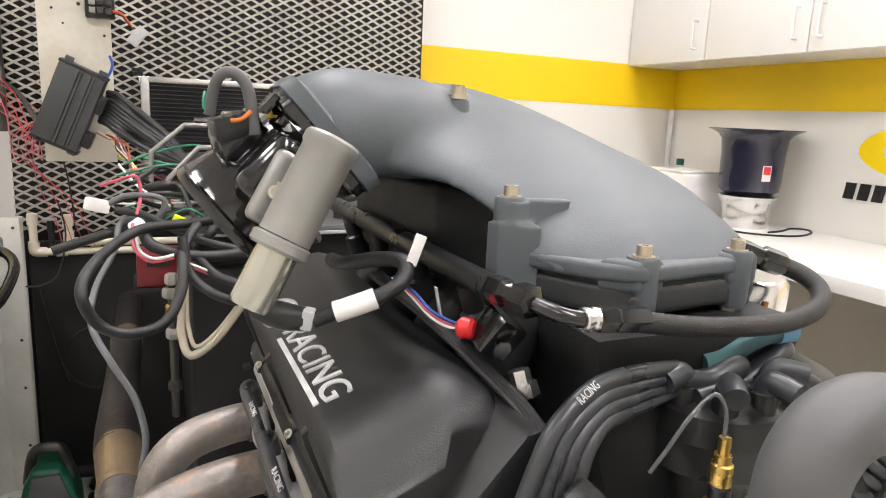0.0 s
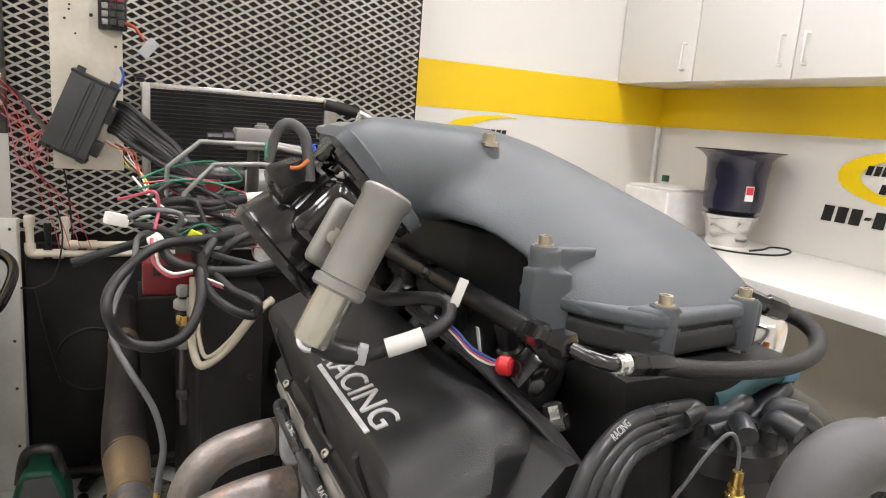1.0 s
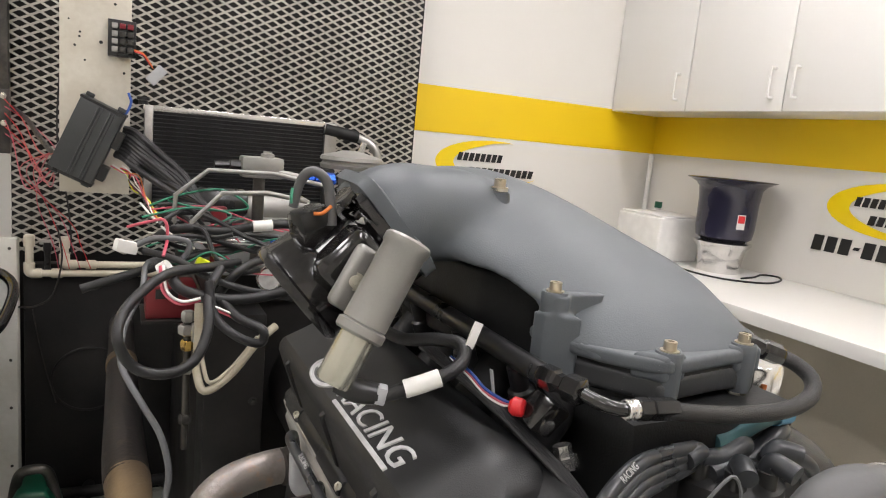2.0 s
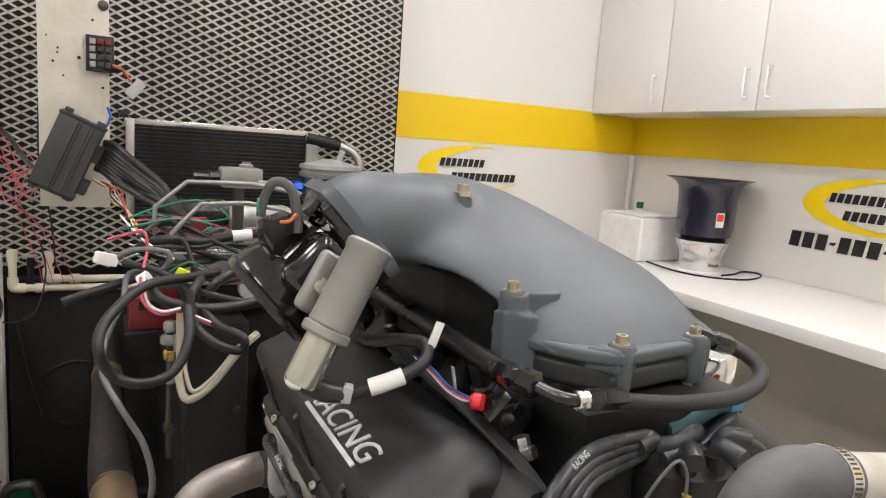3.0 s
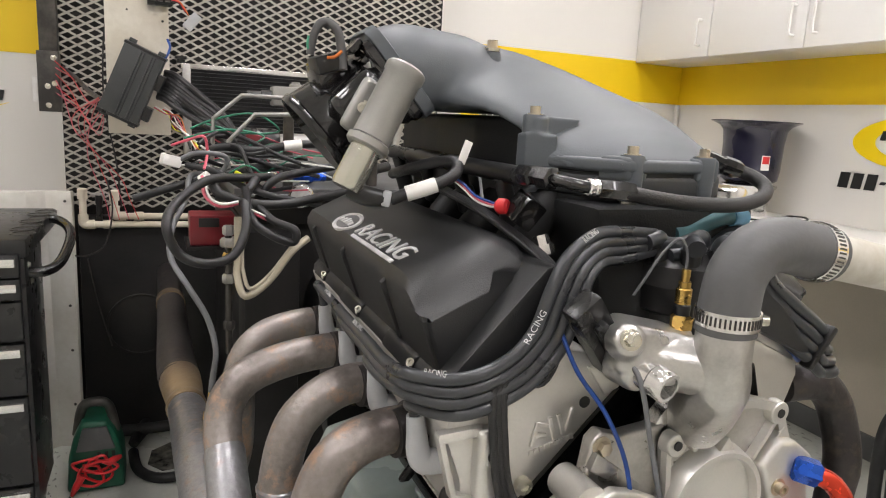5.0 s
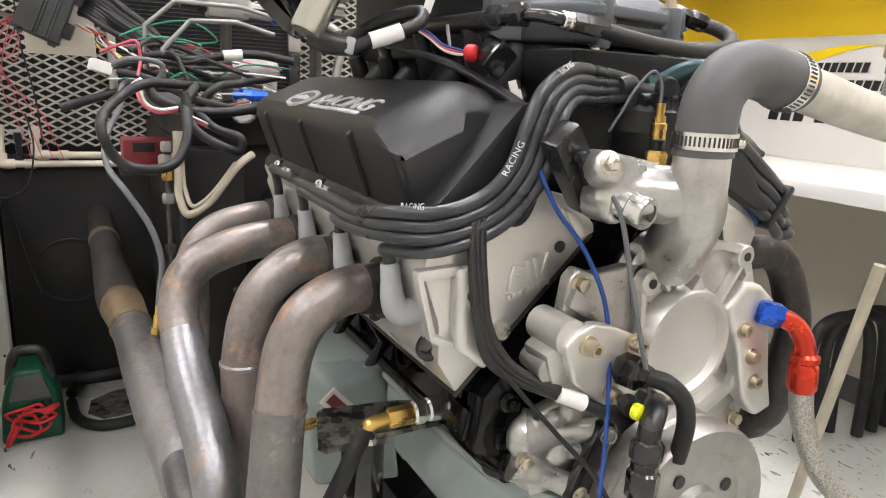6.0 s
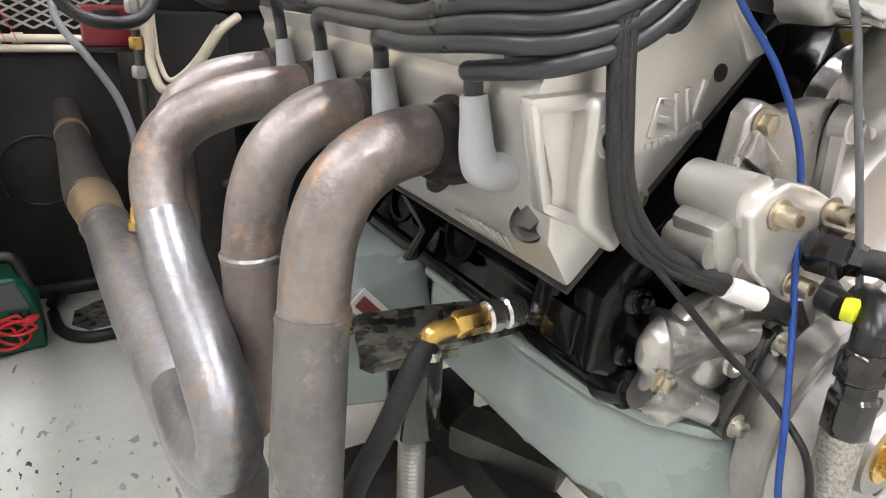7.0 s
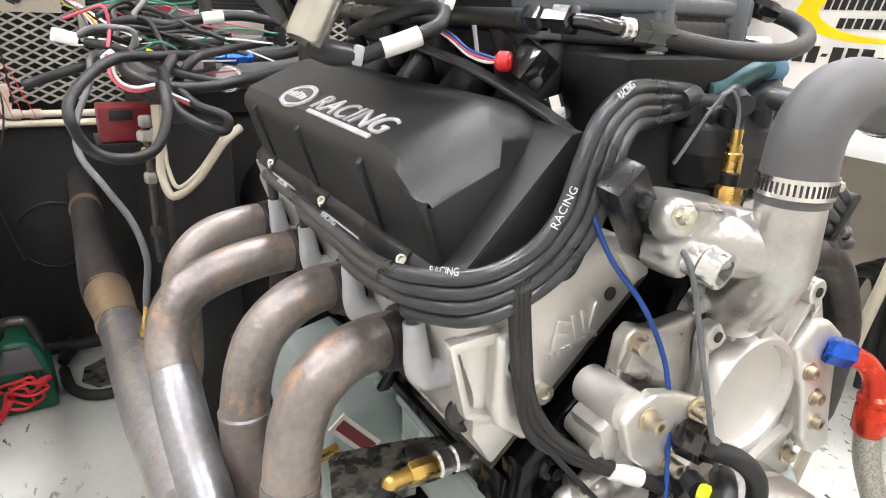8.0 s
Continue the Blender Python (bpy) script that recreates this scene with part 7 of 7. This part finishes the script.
# wires that hang in front of the head
for k in range(3):
    o = 0.0042 * (k - 1)
    cable("front_loom", [(0.163 + o, 0.314, 0.862), (0.161 + o, 0.311, 0.84), (0.163 + o, 0.308, 0.808), (0.167 + o, 0.305, 0.775), (0.176 + o, 0.300, 0.748 + o), (0.194, 0.290, 0.731 + o), (0.222, 0.270, 0.719 + 0.6 * o)], 0.0040, M["blackbraid"], "black braided sensor lead across the head", "cable", 10, "front leads")
cable("white_wrap", [(0.220, 0.271, 0.7195), (0.2405, 0.263, 0.711)], 0.0068, M["white"], "white wrap label round a lead", "label", 14)
cable("front_lead", [(0.240, 0.263, 0.711), (0.250, 0.258, 0.706), (0.258, 0.254, 0.702)], 0.0055, M["blacksatin"], "black sensor plug on a lead", "connector", 12)
cable("front_lead", [(0.165, 0.303, 0.765), (0.171, 0.300, 0.748), (0.191, 0.285, 0.722), (0.222, 0.265, 0.683), (0.236, 0.245, 0.664), (0.240, 0.228, 0.650), (0.239, 0.215, 0.638), (0.243, 0.210, 0.610), (0.247, 0.208, 0.55), (0.25, 0.208, 0.44)], 0.0022, M["rubber"], "thin black lead hanging before the engine", "wire", 8)
cable("blue_lead", [(0.212, 0.312, 0.895), (0.224, 0.30, 0.862), (0.245, 0.285, 0.829), (0.260, 0.272, 0.787), (0.262, 0.262, 0.735), (0.250, 0.245, 0.69), (0.236, 0.230, 0.655), (0.231, 0.222, 0.622), (0.235, 0.214, 0.57), (0.24, 0.21, 0.46)], 0.0019, M["blue"], "blue lead hanging before the engine", "wire", 10)
cable("grey_lead", [(0.250, 0.285, 0.885), (0.254, 0.262, 0.865), (0.262, 0.25, 0.814), (0.273, 0.24, 0.758), (0.290, 0.232, 0.69), (0.305, 0.228, 0.62), (0.305, 0.225, 0.52)], 0.002, M["greywire"], "grey lead hanging before the engine", "wire", 10)
e = thing("crank_sensor_plug", (0.262, 0.23, 0.70), "yellow and black round sensor plug", "connector")
part("collar", lathe(bmesh.new(), (0.261, 0.226, 0.717), (0.3, -0.9, 0.0), [(-0.004, 0.0058), (-0.002, 0.0066), (0.002, 0.0066), (0.003, 0.0045), (0.0032, 0.0)], 20, False), M["lime"], e)
part("body", lathe(bmesh.new(), (0.2605, 0.230, 0.717), (0.3, 0.9, 0.0), [(0, 0.0078), (0.012, 0.0078), (0.014, 0.006)], 16), M["blacksatin"], e)
e = thing("dry_sump_line", (0.275, 0.21, 0.65), "steel braided hose with a black hex end", "hose")
part("nut", lathe(bmesh.new(), (0.262, 0.214, 0.700), (-0.05, -0.05, -1), [(0, 0.010), (0.003, 0.0125), (0.016, 0.0125), (0.018, 0.0105), (0.024, 0.0105), (0.026, 0.0125), (0.046, 0.0125), (0.048, 0.011)], 8), M["blackgloss"], e)
part("hose", sweep(bmesh.new(), [(0.260, 0.212, 0.653), (0.258, 0.210, 0.61), (0.256, 0.208, 0.56), (0.258, 0.21, 0.40), (0.28, 0.22, 0.20), (0.32, 0.25, ZF + 0.02)], 0.0108, 20), M["braid"], e)
part("elbow", sweep(bmesh.new(), [(0.262, 0.214, 0.698), (0.264, 0.215, 0.708), (0.275, 0.222, 0.716), (0.29, 0.235, 0.714)], 0.009, 16), M["blacksatin"], e)

# ---- stand under the engine ----
st = thing("engine_stand", (0.13, 0.45, ZF), "black screw jack stand with a worn top bracket", "engine stand")
part("screw", lathe(bmesh.new(), (0.131, 0.452, 0.05), (0, 0, 1), [(0.0, 0.0115)] + [(0.004 * k + 0.002 * h, 0.0115 - 0.0018 * h) for k in range(1, 122) for h in (0, 1)], 20), M["steel"], st, "bare threaded jack screw")
part("sleeve", lathe(bmesh.new(), (0.131, 0.452, 0.535), (0, 0, 1), [(0, 0.0195), (0.003, 0.0215), (0.078, 0.0215), (0.08, 0.02)], 32), M["blackgloss"], st)
br = part("bracket", prism(bmesh.new(), [(0.079, 0.436), (0.084, 0.426), (0.150, 0.420), (0.205, 0.420), (0.226, 0.438), (0.224, 0.462), (0.178, 0.478), (0.102, 0.490), (0.094, 0.486)], 0.620, 0.626, "z", 0.0018), M["worn"], st, "worn black steel bracket")
part("lip", prism(bmesh.new(), [(0.079, 0.436), (0.084, 0.426), (0.150, 0.420), (0.151, 0.424), (0.087, 0.430), (0.083, 0.438)], 0.613, 0.620, "z", 0.001), M["worn"], br)
part("slot", lathe(bmesh.new(), (0.106, 0.460, 0.6258), (0, 0, 1), [(0, 0.0058), (0.0008, 0.0058)], 20), M["ink"], br)
part("bolt_boss", lathe(bmesh.new(), (0.168, 0.458, 0.626), (0, 0, 1), [(0, 0.009), (0.004, 0.009), (0.004, 0.006), (0.001, 0.0055)], 20), M["darksteel"], br)
part("foot", box(bmesh.new(), (0.06, 0.38, ZF), (0.20, 0.52, ZF + 0.05), 0.004), M["blackpaint"], st)
cp = thing("quick_coupler", (0.15, 0.42, 0.645), "brass and steel quick coupler on a black hose", "hose coupler")
part("elbow", sweep(bmesh.new(), [(0.118, 0.410, 0.634), (0.119, 0.410, 0.641), (0.125, 0.410, 0.6445), (0.140, 0.410, 0.646)], [0.0065, 0.0072, 0.0074, 0.0068], 16), M["brass"], cp)
part("nut", lathe(bmesh.new(), (0.138, 0.410, 0.646), (1, 0.0, 0.02), [(0, 0.0085), (0.002, 0.0098), (0.024, 0.0098), (0.026, 0.0085)], 6), M["brass"], cp)
part("sleeve", lathe(bmesh.new(), (0.163, 0.410, 0.6465), (1, 0.0, 0.02), [(0, 0.0098), (0.002, 0.0118), (0.010, 0.0118), (0.012, 0.0102), (0.015, 0.0102), (0.017, 0.0118), (0.030, 0.0118), (0.032, 0.0098)], 24), M["alupol"], cp)
part("hose_clip", lathe(bmesh.new(), (0.1165, 0.4095, 0.628), (0.25, 0.05, 1), [(0, 0.0092), (0.0, 0.0102), (0.006, 0.0102), (0.006, 0.0092)], 20, False), M["zinc"], cp)
part("hose", sweep(bmesh.new(), [(0.1185, 0.410, 0.637), (0.106, 0.404, 0.628), (0.0945, 0.400, 0.610), (0.078, 0.398, 0.580), (0.060, 0.398, 0.548), (0.045, 0.41, 0.48), (0.04, 0.45, 0.38), (0.05, 0.5, 0.2), (0.1, 0.6, ZF + 0.02)], 0.0082, 16), M["rubber"], cp)

fr = thing("dyno_skid", (0.35, 0.6, ZF), "black steel base frame with pale rails under the engine", "frame")
part("rail", obox(bmesh.new(), (0.275, 0.53, 0.375), (0.05, 0.75, 0.05), (0, 0, 0), 0.004), M["blackpaint"], fr)
part("rail_cap", obox(bmesh.new(), (0.345, 0.53, 0.398), (0.04, 0.75, 0.006), (0, 0, 0), 0.001), M["cream"], fr, "pale bare rail strip")
part("post", box(bmesh.new(), (0.30, 0.70, ZF), (0.36, 0.76, 0.36), 0.004), M["blackpaint"], fr)
part("post", box(bmesh.new(), (0.44, 0.22, ZF), (0.50, 0.28, 0.36), 0.004), M["blackpaint"], fr)
part("arm", obox(bmesh.new(), (0.287, 0.522, 0.412), (0.05, 0.125, 0.032), (0, 0, 28), 0.005), M["darksteel"], fr, "dark machined clamp arm")
part("arm_bolt", socketbolt(bmesh.new(), (0.306, 0.500, 0.428), (0, 0, 1), 0.007, 0.008), M["zinc"], fr)
cable("blue_lead", [(0.33, 0.62, 0.405), (0.33, 0.56, 0.412), (0.312, 0.51, 0.432)], 0.002, M["blue"], "short blue lead under the engine", "wire", 8)
single("drip_tray", box(bmesh.new(), (0.10, 0.25, 0.24), (0.60, 1.0, 0.255), 0.004), M["whitepanel"], "pale drip tray under the engine", "tray")
cable("brass_line", [(0.06, 0.56, 0.575), (0.095, 0.555, 0.572), (0.13, 0.56, 0.575)], 0.006, M["brass"], "short brass line under the bracket", "pipe", 10)
single("cross_beam", box(bmesh.new(), (0.06, 0.60, 0.30), (0.60, 0.66, 0.36), 0.004), M["blackpaint"], "black steel cross beam under the engine", "beam")
single("cross_beam", box(bmesh.new(), (0.06, 0.80, 0.40), (0.60, 0.86, 0.46), 0.004), M["blackpaint"], "black steel cross beam under the engine", "beam")
part("tray_leg", box(bmesh.new(), (0.2, 0.9, ZF), (0.26, 0.96, 0.24), 0.003), M["blackpaint"], fr)
part("tray_leg", box(bmesh.new(), (0.5, 0.3, ZF), (0.56, 0.36, 0.24), 0.003), M["blackpaint"], fr)

# black hoses under the worktop and the tan pole
for k in range(3):
    o = 0.085 * k
    cable("stored_hose", [(1.93 + o, 1.06, ZF + 0.022), (1.92 + o, 1.07, 0.10), (1.93 + o, 1.07, 0.22), (1.97 + o, 1.06, 0.275), (2.05 + o, 1.04, 0.29), (2.13 + o, 1.02, 0.25), (2.16 + o, 1.01, 0.10), (2.16 + o, 1.0, ZF + 0.022)], 0.019, M["rubber"], "black ribbed hose leaning under the worktop", "hose", 14, "hoses under the worktop")
cable("tan_pole", [(1.40, 0.76, ZF), (1.40, 0.70, 0.30), (1.40, 0.655, 0.62)], 0.013, M["tan"], "tan pole leaning in the aisle", "pole", 12)
